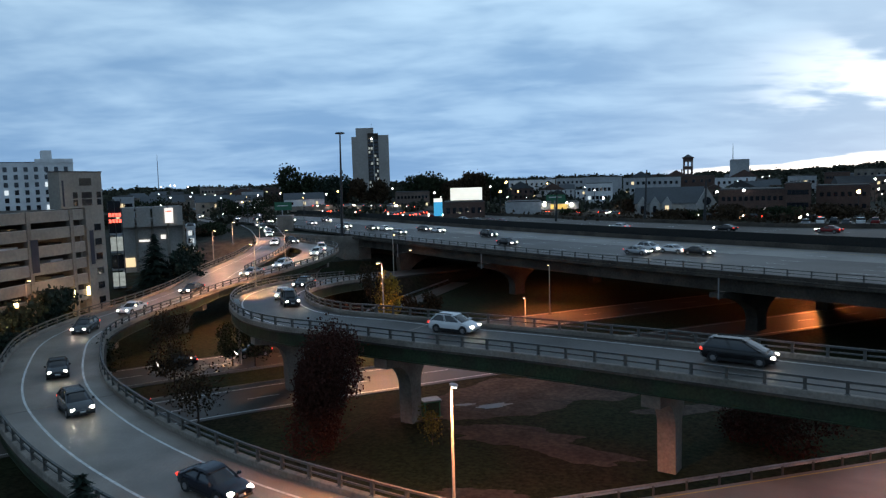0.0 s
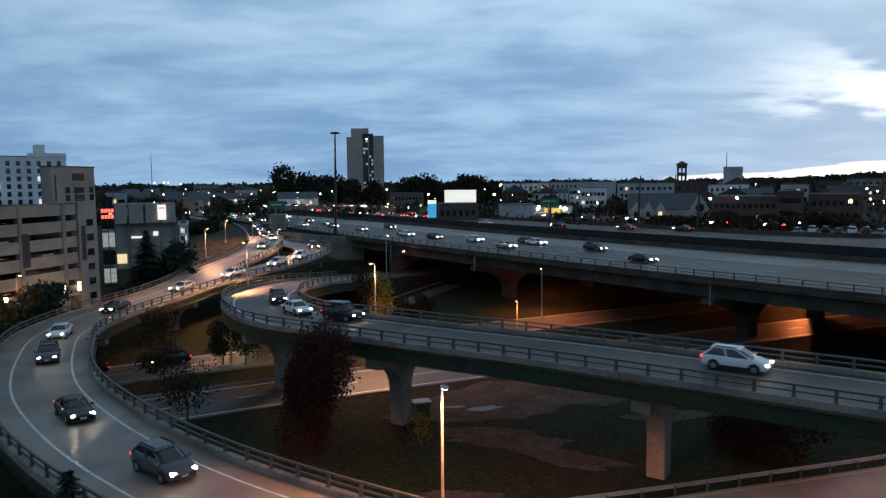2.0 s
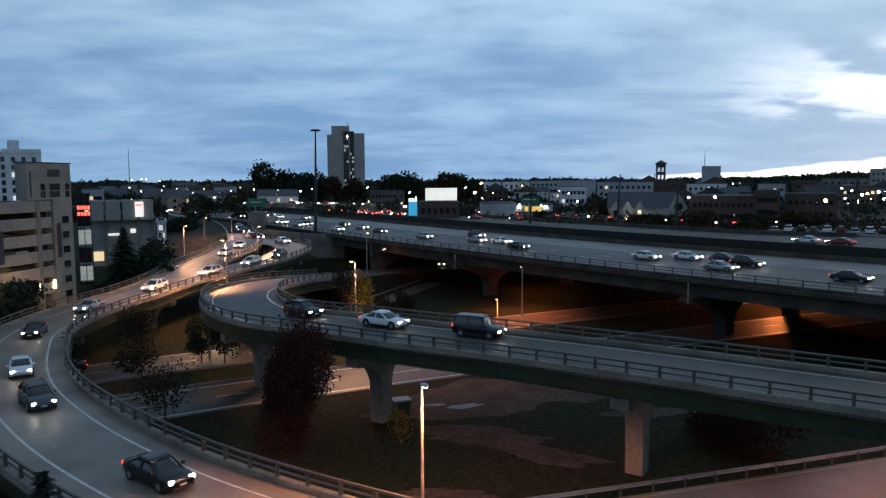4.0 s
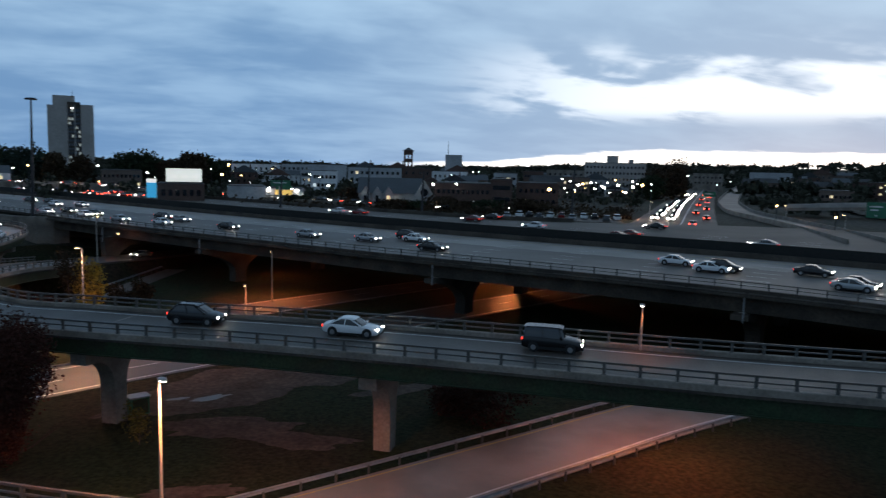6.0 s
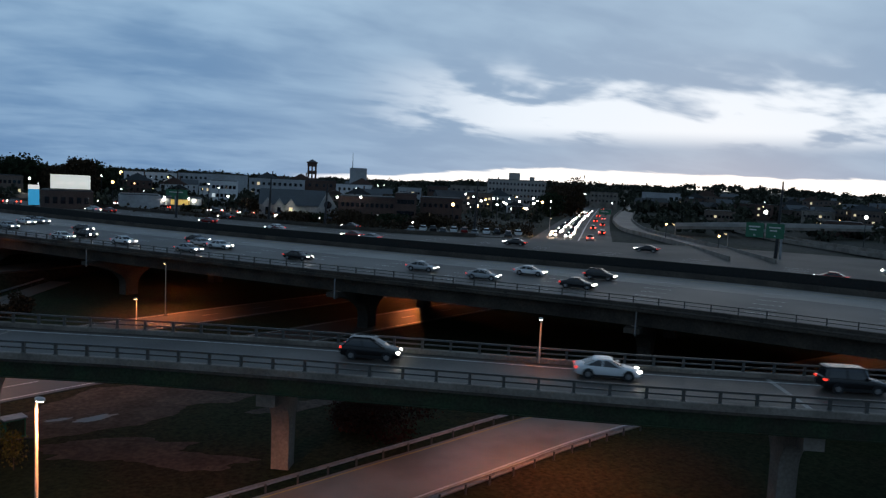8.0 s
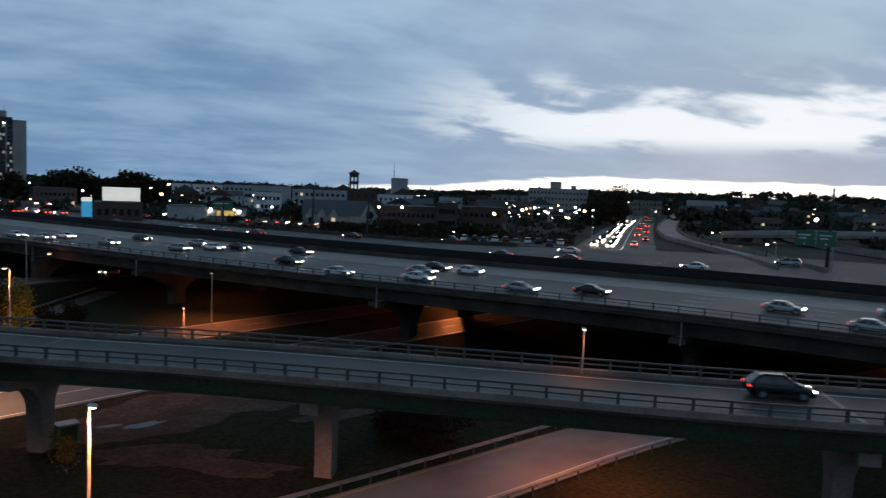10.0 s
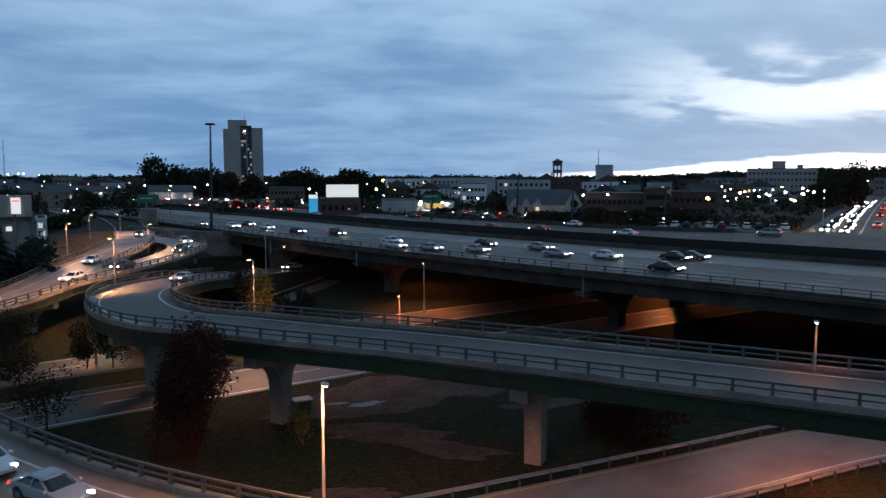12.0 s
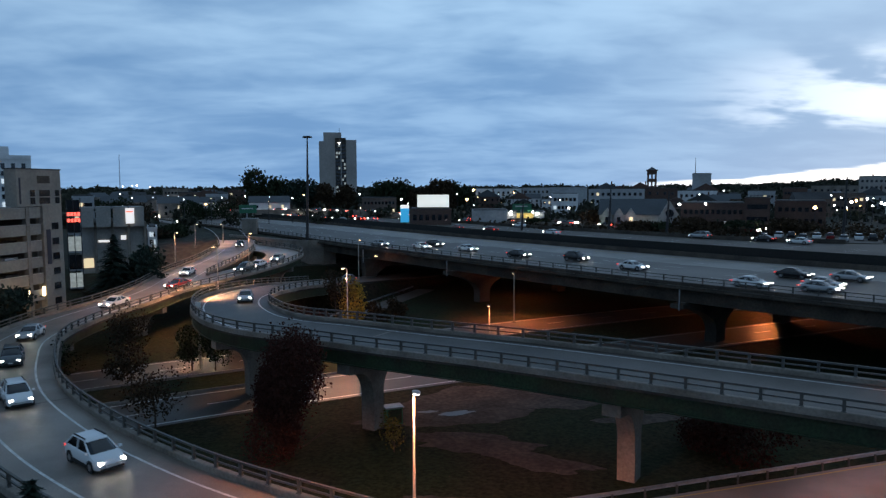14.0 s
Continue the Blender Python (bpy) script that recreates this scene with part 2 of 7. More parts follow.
for cname, col in (("white", (0.62, 0.63, 0.64)), ("black", (0.008, 0.008, 0.009)), ("navy", (0.008, 0.011, 0.02)), ("silver", (0.32, 0.33, 0.34)), ("red", (0.16, 0.012, 0.012)), ("grey", (0.07, 0.075, 0.08))):
    material("car_" + cname, col, 0.25, 0.25 if cname in ("silver", "grey", "navy") else 0.0, spec=0.4)


# ---- building blocks ----
def part(name, bm, mat, parent=None, label="", smooth=False):
    """Links a bmesh (or a mesh) as one object under its parent."""
    if isinstance(bm, bmesh.types.BMesh):
        me = bpy.data.meshes.new(name)
        bm.to_mesh(me)
        bm.free()
        for m in (mat if isinstance(mat, (list, tuple)) else [mat]):
            me.materials.append(MATS[m])
        if smooth:
            for p in me.polygons:
                p.use_smooth = True
    else:
        me = bm
    ob = new(name, me)
    if parent is not None:
        ob.parent = parent
    if label:
        ob["label"] = label
    return ob


def box(bm, x0, x1, y0, y1, z0, z1, m=None, mat=0):
    """A box between two corners, turned and moved by m."""
    vs = [bm.verts.new((x, y, z)) for z in (z0, z1) for x, y in ((x0, y0), (x1, y0), (x1, y1), (x0, y1))]
    if m is not None:
        for v in vs:
            v.co = m @ v.co
    for f in ((3, 2, 1, 0), (4, 5, 6, 7), (0, 1, 5, 4), (1, 2, 6, 5), (2, 3, 7, 6), (3, 0, 4, 7)):
        bm.faces.new([vs[i] for i in f]).material_index = mat
    return bm


def tube(bm, points, radii, sides=6, mat=0):
    """A tapered tube along points."""
    rings = []
    for i, p in enumerate(points):
        p = Vector(p)
        d = (Vector(points[min(i + 1, len(points) - 1)]) - Vector(points[max(i - 1, 0)])).normalized()
        a = d.orthogonal().normalized()
        c = d.cross(a)
        rings.append([bm.verts.new(p + radii[i] * (math.cos(k * math.tau / sides) * a + math.sin(k * math.tau / sides) * c)) for k in range(sides)])
    for r, s in zip(rings, rings[1:]):
        for k in range(sides):
            bm.faces.new((r[k], r[(k + 1) % sides], s[(k + 1) % sides], s[k])).material_index = mat
    bm.faces.new(rings[0][::-1]).material_index = mat
    bm.faces.new(rings[-1]).material_index = mat
    return bm


class Path:
    """A smooth line through its points (x, y, z), measured along its length."""

    def __init__(self, points, step=1.0):
        pts = [Vector(p) for p in points]
        pts = [pts[0] * 2 - pts[1]] + pts + [pts[-1] * 2 - pts[-2]]
        dense = []
        for i in range(1, len(pts) - 2):
            a, b, c, d = pts[i - 1:i + 3]
            n = max(4, int((c - b).length / 0.5))
            for k in range(n):
                t = k / n
                dense.append(0.5 * (2 * b + (c - a) * t + (2 * a - 5 * b + 4 * c - d) * t * t + (3 * b - a - 3 * c + d) * t ** 3))
        dense.append(pts[-2])
        self.s = [0.0]
        for a, b in zip(dense, dense[1:]):
            self.s.append(self.s[-1] + (b - a).length)
        self.p, self.length = dense, self.s[-1]
        self.arr = np.array([tuple(v) for v in dense])

    def at(self, s):
        """The place, and the level way ahead, at s metres along; beyond the ends it goes straight on."""
        c = min(max(s, 0.01), self.length - 0.01)
        q = [Vector([float(np.interp(u, self.s, self.arr[:, i])) for i in range(3)]) for u in (c, max(0, c - 1.0), min(self.length, c + 1.0))]
        d = (q[2] - q[1]).normalized()
        return q[0] + d * (s - c), d

    def side(self, s, off, up=0.0):
        """A place off metres to the right of the line."""
        p, d = self.at(s)
        r = Vector((d.y, -d.x, 0)).normalized()
        return p + r * off + Vector((0, 0, up))

    def stations(self, s0, s1, step):
        n = max(1, int(round((s1 - s0) / step)))
        return [s0 + (s1 - s0) * i / n for i in range(n + 1)]


def sweep(bm, path, s0, s1, profile, step=2.0, closed=True, mat=0):
    """A profile of (right, up) points drawn along a path."""
    rings = [[bm.verts.new(path.side(s, o, u)) for o, u in (profile(s) if callable(profile) else profile)] for s in path.stations(s0, s1, step)]
    n = len(rings[0])
    for a, b in zip(rings, rings[1:]):
        for k in range(n if closed else n - 1):
            bm.faces.new((a[k], b[k], b[(k + 1) % n], a[(k + 1) % n])).material_index = mat
    if closed:
        bm.faces.new(rings[0]).material_index = mat
        bm.faces.new(rings[-1][::-1]).material_index = mat
    return bm


def loft(bm, sections, mat=0):
    rings = [[bm.verts.new(p) for p in s] for s in sections]
    n = len(rings[0])
    for a, b in zip(rings, rings[1:]):
        for k in range(n):
            bm.faces.new((a[k], a[(k + 1) % n], b[(k + 1) % n], b[k])).material_index = mat
    bm.faces.new(rings[0][::-1])
    bm.faces.new(rings[-1])
    bmesh.ops.recalc_face_normals(bm, faces=bm.faces)
    return bm


def polar(bearing, distance, z=0.0):
    """A place by its bearing (degrees to the left of north) and distance from the overlook."""
    return Vector((-math.sin(radians(bearing)) * distance, math.cos(radians(bearing)) * distance, z))


# ---- plan: the lines of the roads ----
RAMP_WEST = Path([(-70.0, 250.0, 6.00), (-52.0, 205.0, 6.00), (-40.0, 168.0, 5.80), (-36.5, 150.0, 5.60), (-36.3, 136.1, 4.89), (-37.2, 120.4, 4.27), (-36.7, 107.3, 3.81), (-37.6, 97.1, 3.48), (-40.0, 85.9, 3.20), (-39.5, 74.2, 3.20), (-35.7, 64.1, 3.20), (-30.4, 54.1, 3.20), (-24.1, 45.9, 3.20), (-17.2, 38.8, 3.20), (-9.4, 32.7, 3.08), (2.4, 25.9, 2.85), (21.2, 17.7, 2.38), (70.6, 2.4, 1.43)])
RAMP_ISLAND = Path([(-70.0, 250.0, 6.00), (-52.0, 205.0, 6.00), (-41.0, 169.0, 5.80), (-33.0, 156.0, 5.60), (-27.1, 148.7, 5.44), (-25.0, 141.9, 5.13), (-25.8, 132.4, 4.73), (-28.7, 122.9, 4.36), (-32.5, 113.6, 4.03), (-35.9, 104.6, 3.72), (-37.6, 97.1, 3.48), (-40.0, 85.9, 3.20), (-39.5, 74.2, 3.20), (-35.7, 64.1, 3.20), (-30.4, 54.1, 3.20), (-24.1, 45.9, 3.20), (-17.2, 38.8, 3.20), (-9.4, 32.7, 3.08), (2.4, 25.9, 2.85), (21.2, 17.7, 2.38), (70.6, 2.4, 1.43)])
RAMP_LOOP = Path([(34, 200, -1.2), (14, 170, -0.8), (-0.8, 148.5, 0.2), (-7.2, 139.5, 0.8), (-12.0, 129.5, 1.6), (-14.6, 119.5, 2.6), (-16.4, 111, 3.5), (-18.6, 103.5, 4.25), (-20.6, 95.8, 4.75), (-21.4, 89.5, 5.0), (-20.6, 83, 5.2), (-18.8, 77, 5.4), (-16, 71, 5.6), (-12.3, 66.2, 5.8), (-7.3, 62.2, 6), (-1, 58, 6), (7, 53.2, 6), (15, 47.8, 6), (24, 41.4, 6), (34, 34.2, 6), (43.5, 28, 6), (56, 20, 6), (90, -2, 6)])
VIADUCT = Path([(-110, 300, 6.3), (-80, 257, 6.4), (-60, 226, 6.5), (-40, 194, 6.5), (-21.6, 164, 6.5), (-9.9, 145.5, 6.5), (0, 130.5, 6.5), (10, 116, 6.5), (20, 102, 6.5), (30, 88.5, 6.5), (40, 76, 6.5), (50, 63.5, 6.5), (58.5, 51.5, 6.5), (67, 37, 6.5), (80, 12, 6.5), (110, -45, 6.5), (150, -120, 6.5)])
ROAD_NEAR = Path([(-98.3, 24.0, -1.7), (-54.6, 47.0, -1.7), (-26.8, 62.8, -1.7), (-12.0, 70.2, -1.7), (5.5, 77.9, -1.7), (32.8, 89.5, -1.7), (65.5, 102.6, -1.7), (131.0, 127.8, -1.7)])
ROAD_BACK = Path([(-98.3, 39.3, -1.7), (-54.6, 63.3, -1.7), (-33.8, 76.4, -1.7), (-19.7, 83.9, -1.7), (0.0, 94.4, -1.7), (13.1, 100.8, -1.7), (38.2, 111.9, -1.7), (65.5, 122.3, -1.7), (131.0, 148.5, -1.7)])
ROAD_SOUTH = Path([(-21.8, 31.7, -1.7), (0.0, 37.1, -1.7), (13.1, 40.4, -1.7), (26.2, 43.9, -1.7), (41.5, 47.8, -1.7), (65.5, 51.3, -1.7), (109.2, 54.6, -1.7)])
ROAD_AWAY = Path([(92, 112, 7.0), (106, 128, 6.6), (122, 146, 6.3), (160, 189, 6.2), (213, 248, 6.4), (330, 376, 8), (505, 570, 12)])
SLIP_AWAY = Path([(110, 84, 7.2), (124, 103, 6.9), (136, 119.5, 6.6), (150, 143, 6.5), (166, 171, 6.5), (190, 201, 6.6), (221, 236, 6.9), (290, 306, 7.6), (391, 404, 9.5)])
RAMP_FAR = Path([(158, 74, 7.0), (178, 106.5, 6.6), (196, 140, 6.6), (222, 176, 7.0), (262, 222, 7.6)])
FLYOVER = Path([(178, 166, 8.6), (186, 157, 9.4), (206, 151, 9.9), (249, 148, 10.0), (330, 138, 9.8)])
V_WIDE, V2_GAP, V2_WIDE = 32.0, 34.5, 27.0


def height(x, y):
    """The ground: flat by the ramps, rising to the level of the highway beyond the viaduct, then gently hilly."""
    i = int(np.argmin((VIADUCT.arr[::8, 0] - x) ** 2 + (VIADUCT.arr[::8, 1] - y) ** 2)) * 8
    p, q = VIADUCT.arr[min(i, len(VIADUCT.arr) - 2)], VIADUCT.arr[min(i, len(VIADUCT.arr) - 2) + 1]
    d = q - p
    d = d / np.hypot(d[0], d[1])
    off = (x - p[0]) * -d[1] + (y - p[1]) * d[0]  # metres beyond the viaduct's near edge

    def ease(v, a, b):
        t = min(1, max(0, (v - a) / (b - a)))
        return t * t * (3 - 2 * t)
    z = -1.7 + 7.8 * max(ease(off, 38, 60), ease(y, 150, 178) * ease(-x, 0, 24), ease(-x, 44, 52) * ease(y, 72, 90) * 0.52)
    r = math.hypot(x, y)
    z += ease(r, 300, 1500) * (9 + 20 * ease(math.degrees(math.atan2(x, y)), 15, 45)) * (0.8 + 0.4 * noise.noise((x / 300, y / 300, 0)))
    return z


# ---- ground ----
def ground():
    bm = bmesh.new()
    rings = [0, 8, 15, 20, 25, 30, 35, 40, 45, 50, 55, 60, 65, 70, 75, 80, 86, 92, 98, 104, 110, 116, 122, 128, 134, 140, 147, 155, 163, 172, 181, 190, 200, 212, 225, 240, 260, 290, 330, 400, 500, 650, 850, 1100, 1500, 2000, 2800, 4200]
    n = 200
    rows = []
    for r in rings[1:]:
        row = []
        for k in range(n):
            a = k * math.tau / n
            x, y = r * math.sin(a), r * math.cos(a)
            row.append(bm.verts.new((x, y, height(x, y) - 0.03)))
        rows.append(row)
    c = bm.verts.new((0, 0, -1.73))
    for k in range(n):
        f = bm.faces.new((c, rows[0][(k + 1) % n], rows[0][k]))
    for i, (a, b) in enumerate(zip(rows, rows[1:])):
        for k in range(n):
            f = bm.faces.new((a[k], a[(k + 1) % n], b[(k + 1) % n], b[k]))
            f.material_index = 0 if rings[i + 1] < 160 else 1
    bmesh.ops.recalc_face_normals(bm, faces=bm.faces)
    return tagged(part("ground", bm, ["grass", "earth"], smooth=True), "dark grass and bare earth under and beyond the ramps", "ground", kind="structure")


ground()


# ---- roads on the ground ----
def surface(name, path, s0, s1, left, right, mat, label, thick=0.12, lift=0.03):
    bm = sweep(bmesh.new(), path, s0, s1, [(left, lift), (right, lift), (right, lift - thick), (left, lift - thick)])
    bmesh.ops.recalc_face_normals(bm, faces=bm.faces)
    return tagged(part(name, bm, mat), label, "road", kind="structure")


def line(parent, path, s0, s1, off, wide=0.15, dash=0.0, gap=0.0, lift=0.036, mat="paint_white", name="lane_line"):
    bm = bmesh.new()
    if dash:
        s = s0
        while s < s1:
            sweep(bm, path, s, min(s + dash, s1), [(off - wide / 2, lift), (off + wide / 2, lift)], 1.5, closed=False)
            s += dash + gap
    else:
        sweep(bm, path, s0, s1, [(off - wide / 2, lift), (off + wide / 2, lift)], 1.5, closed=False)
    for f in bm.faces:
        if f.normal.z < 0:
            f.normal_flip()
    return part(name, bm, mat, parent)


def guard_rail(path, s0, s1, off, label):
    """A low steel guard rail on short posts."""
    rail = tagged(new("guard_rail"), label, "guard rail")
    prof = [(off - 0.04, 0.75), (off + 0.04, 0.7), (off, 0.6), (off + 0.04, 0.5), (off - 0.04, 0.45)]
    part("beam", sweep(bmesh.new(), path, s0, s1, prof, 2.0), "galvanised", rail)
    mesh = None
    for s in path.stations(s0, s1, 2.4):
        if mesh is None:
            ob = part("post", box(bmesh.new(), -0.06, 0.06, -0.05, 0.05, -0.05, 0.62), "rail_paint", rail)
            mesh = ob.data
        else:
            ob = part("post", mesh, None, rail)
        p, d = path.at(s)
        ob.matrix_basis = Matrix.Translation(path.side(s, off + 0.12)) @ pose(0, 0, 0, 0, 0, math.degrees(math.atan2(d.y, d.x)))
    return rail


road_near = surface("road_near", ROAD_NEAR, 0, ROAD_NEAR.length, -4.4, 4.4, "asphalt", "two-lane asphalt road with white lines passing below the ramps")
line(road_near, ROAD_NEAR, 0, ROAD_NEAR.length, 3.7, 0.18)
line(road_near, ROAD_NEAR, 0, ROAD_NEAR.length, -3.7, 0.18)
line(road_near, ROAD_NEAR, 0, ROAD_NEAR.length, 0, 0.15, 3.0, 6.0)
road_back = surface("road_back", ROAD_BACK, 0, ROAD_BACK.length, -4.2, 4.2, "asphalt", "two-lane asphalt road running under the viaduct")
line(road_back, ROAD_BACK, 0, ROAD_BACK.length, 3.6, 0.15)
line(road_back, ROAD_BACK, 0, ROAD_BACK.length, -3.6, 0.15)
line(road_back, ROAD_BACK, 0, ROAD_BACK.length, 0, 0.14, 3.0, 6.0)
# the bright asphalt colour stands in for lamplight on the slip road
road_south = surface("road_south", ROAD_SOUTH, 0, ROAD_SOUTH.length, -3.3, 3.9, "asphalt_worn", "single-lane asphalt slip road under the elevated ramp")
line(road_south, ROAD_SOUTH, 0, ROAD_SOUTH.length, 3.0, 0.16)
line(road_south, ROAD_SOUTH, 0, ROAD_SOUTH.length, -2.9, 0.12, mat="paint_yellow")
guard_rail(ROAD_SOUTH, 5, 80, -3.5, "galvanised guard rail along the slip road verge")
guard_rail(ROAD_SOUTH, 30, 80, 4.4, "galvanised guard rail along the slip road's outer side")


def kerb(path, s0, s1, off, label, high=0.35, wide=0.3):
    bm = sweep(bmesh.new(), path, s0, s1, [(off - wide / 2, 0), (off - wide / 3, high), (off + wide / 3, high), (off + wide / 2, 0)], 2.0)
    bmesh.ops.recalc_face_normals(bm, faces=bm.faces)
    return tagged(part("kerb", bm, "concrete"), label, "kerb", kind="structure")


kerb(ROAD_NEAR, 44, 120, -4.6, "low pale kerb between the lower roads", 0.25)
kerb(ROAD_BACK, 44, 120, 4.5, "low pale kerb along the back road", 0.25)

# ---- elevated ramps ----
def bridge_rail(owner, path, s0, s1, off, spacing=2.1, base=0.34, top=1.04, stout=1.0, kerb_mat="concrete"):
    """A concrete kerb parapet with stout steel posts and two square rails."""
    prof = [(off - 0.2, -0.1), (off + 0.2, -0.1), (off + 0.2, base - 0.04), (off + 0.16, base), (off - 0.16, base), (off - 0.2, base - 0.04)]
    bm = sweep(bmesh.new(), path, s0, s1, prof, 1.5)
    bmesh.ops.recalc_face_normals(bm, faces=bm.faces)
    part("parapet", bm, kerb_mat, owner)
    for z, r in ((0.5 * (base + top) - 0.02, 0.045 * stout), (top, 0.06 * stout)):
        bm = sweep(bmesh.new(), path, s0, s1, [(off - r, z - r), (off + r, z - r), (off + r, z + r), (off - r, z + r)], 1.5)
        bmesh.ops.recalc_face_normals(bm, faces=bm.faces)
        part("rail_pipe", bm, "rail_paint", owner)
    mesh = None
    for s in path.stations(s0 + 0.3, s1 - 0.3, spacing):
        if mesh is None:
            w = 0.085 * stout
            bm = box(bmesh.new(), -w, w, -0.09, 0.07, base, top + 0.07)
            box(bm, -w - 0.05, w + 0.05, -0.14, 0.12, base, base + 0.03)
            ob = part("post", bm, "rail_paint", owner)
            mesh = ob.data
        else:
            ob = part("post", mesh, None, owner)
        p, d = path.at(s)
        ob.matrix_basis = Matrix.Translation(path.side(s, off)) @ pose(0, 0, 0, 0, 0, math.degrees(math.atan2(d.y, d.x)))


def ramp_deck(name, path, s0, s1, half, label, deep=1.1, surf="asphalt", lines=True, inset=None, edge=0.1):
    """Roadway slab with thin edges on deep steel girders."""
    deck = tagged(new(name), label, "bridge ramp", kind="structure")
    bm = sweep(bmesh.new(), path, s0, s1, [(-half, 0), (half, 0), (half, -0.08), (-half, -0.08)], 1.5)
    bmesh.ops.recalc_face_normals(bm, faces=bm.faces)
    part("roadway", bm, surf, deck)
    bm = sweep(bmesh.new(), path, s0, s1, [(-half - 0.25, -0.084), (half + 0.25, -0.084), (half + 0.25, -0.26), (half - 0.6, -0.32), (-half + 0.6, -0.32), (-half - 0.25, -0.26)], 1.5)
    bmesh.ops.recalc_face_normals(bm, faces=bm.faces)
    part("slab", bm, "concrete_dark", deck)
    for o in (-half + edge, 0.0, half - edge):
        bm = sweep(bmesh.new(), path, s0, s1, [(o - 0.05, -0.24), (o + 0.05, -0.24), (o + 0.05, -deep), (o + 0.2, -deep), (o + 0.2, -deep - 0.06), (o - 0.2, -deep - 0.06), (o - 0.2, -deep), (o - 0.05, -deep)], 1.5)
        bmesh.ops.recalc_face_normals(bm, faces=bm.faces)
        part("girder", bm, "girder_green", deck)
    if lines:
        a, b = inset or (2.0, 1.5)
        line(deck, path, s0, s1, half - a, 0.16, lift=0.006)
        line(deck, path, s0, s1, -half + b, 0.16, lift=0.006)
    return deck


def pier(path, s, half, deep, label, column=0.72):
    """A flared hammerhead pier under a ramp."""
    p, d = path.at(s)
    top = p.z - deep - 0.08
    m = Matrix.Translation((p.x, p.y, 0)) @ pose(0, 0, 0, 0, 0, math.degrees(math.atan2(d.y, d.x)))
    pr = tagged(new("ramp_pier"), label, "bridge pier", kind="structure")
    bm = bmesh.new()
    left = [(-half * 0.92, top), (-half * 0.92, top - 0.85)]
    for i in range(9):  # a quarter curve from the cap's underside into the column
        q = i / 8 * math.pi / 2
        left.append((-column - (half * 0.70 - column) * (1 - math.sin(q)), top - 0.95 - 2.3 * (1 - math.cos(q))))
    left.append((-column * 0.9, -2.2))
    prof = left + [(-u, z) for u, z in reversed(left)]
    a = [bm.verts.new(m @ Vector((-0.62, y, z))) for y, z in prof]
    b = [bm.verts.new(m @ Vector((0.62, y, z))) for y, z in prof]
    bm.faces.new(a)
    bm.faces.new(b[::-1])
    for i in range(len(prof)):
        j = (i + 1) % len(prof)
        bm.faces.new((a[i], b[i], b[j], a[j]))
    bmesh.ops.recalc_face_normals(bm, faces=bm.faces)
    part("column", bm, "concrete", pr)
    for y in (-half + 0.55, 0, half - 0.55):
        part("bearing", box(bmesh.new(), -0.25, 0.25, y - 0.2, y + 0.2, top - 0.002, top + 0.1, m), "concrete_pale", pr)
    return pr


def near_s(path, x, y):
    i = int(np.argmin((path.arr[:, 0] - x) ** 2 + (path.arr[:, 1] - y) ** 2))
    return path.s[i]


# west ramp and its branch: light put into the asphalt colour
west = ramp_deck("ramp_west", RAMP_WEST, near_s(RAMP_WEST, -37.0, 152.0), near_s(RAMP_WEST, 21.2, 17.7), 4.0, "curving single-lane elevated ramp, asphalt brightened as if lit, with edge lines", surf="asphalt_worn", inset=(1.95, 1.65))
bridge_rail(west, RAMP_WEST, near_s(RAMP_WEST, -37.0, 152.0), near_s(RAMP_WEST, 21.2, 17.7), 4.08)
bridge_rail(west, RAMP_WEST, near_s(RAMP_WEST, -37.0, 152.0), near_s(RAMP_WEST, -37.4, 118.7), -3.85)
bridge_rail(west, RAMP_WEST, near_s(RAMP_WEST, -37.8, 96.1), near_s(RAMP_WEST, 21.2, 17.7), -3.85)
isle = ramp_deck("ramp_island", RAMP_ISLAND, near_s(RAMP_ISLAND, -37.0, 162.0), near_s(RAMP_ISLAND, -37.6, 97.1), 3.3, "curving branch of the elevated ramp, asphalt brightened as if lit", surf="asphalt_worn", lines=False)
bridge_rail(isle, RAMP_ISLAND, near_s(RAMP_ISLAND, -37.0, 162.0), near_s(RAMP_ISLAND, -37.8, 96.1), -3.7)
loop = ramp_deck("ramp_loop", RAMP_LOOP, near_s(RAMP_LOOP, -13.3, 124), near_s(RAMP_LOOP, 75, 8), 4.2, "elevated loop ramp of worn asphalt on green steel girders", deep=1.3, surf="asphalt", inset=(1.2, 1.2))
for o in (-4.2, 4.2):
    bridge_rail(loop, RAMP_LOOP, near_s(RAMP_LOOP, -13.3, 124), near_s(RAMP_LOOP, 75, 8), o, stout=1.05)
for x, y in ((15.0, 47.8), (-3.3, 59.5), (42.5, 28.6), (-15.5, 70), (-20.9, 86)):
    pier(RAMP_LOOP, near_s(RAMP_LOOP, x, y), 4.2, 1.36, "flared concrete pier carrying the loop ramp")
for x, y in ((-28.2, 50.6), (-40, 77.7), (-37.3, 99.5), (-11.8, 34.5)):
    pier(RAMP_WEST, near_s(RAMP_WEST, x, y), 3.85, 1.16, "flared concrete pier carrying the curving ramp")
for x, y in ((-30, 119), (-25.3, 136)):
    pier(RAMP_ISLAND, near_s(RAMP_ISLAND, x, y), 3.3, 1.16, "flared concrete pier carrying the curving ramp")



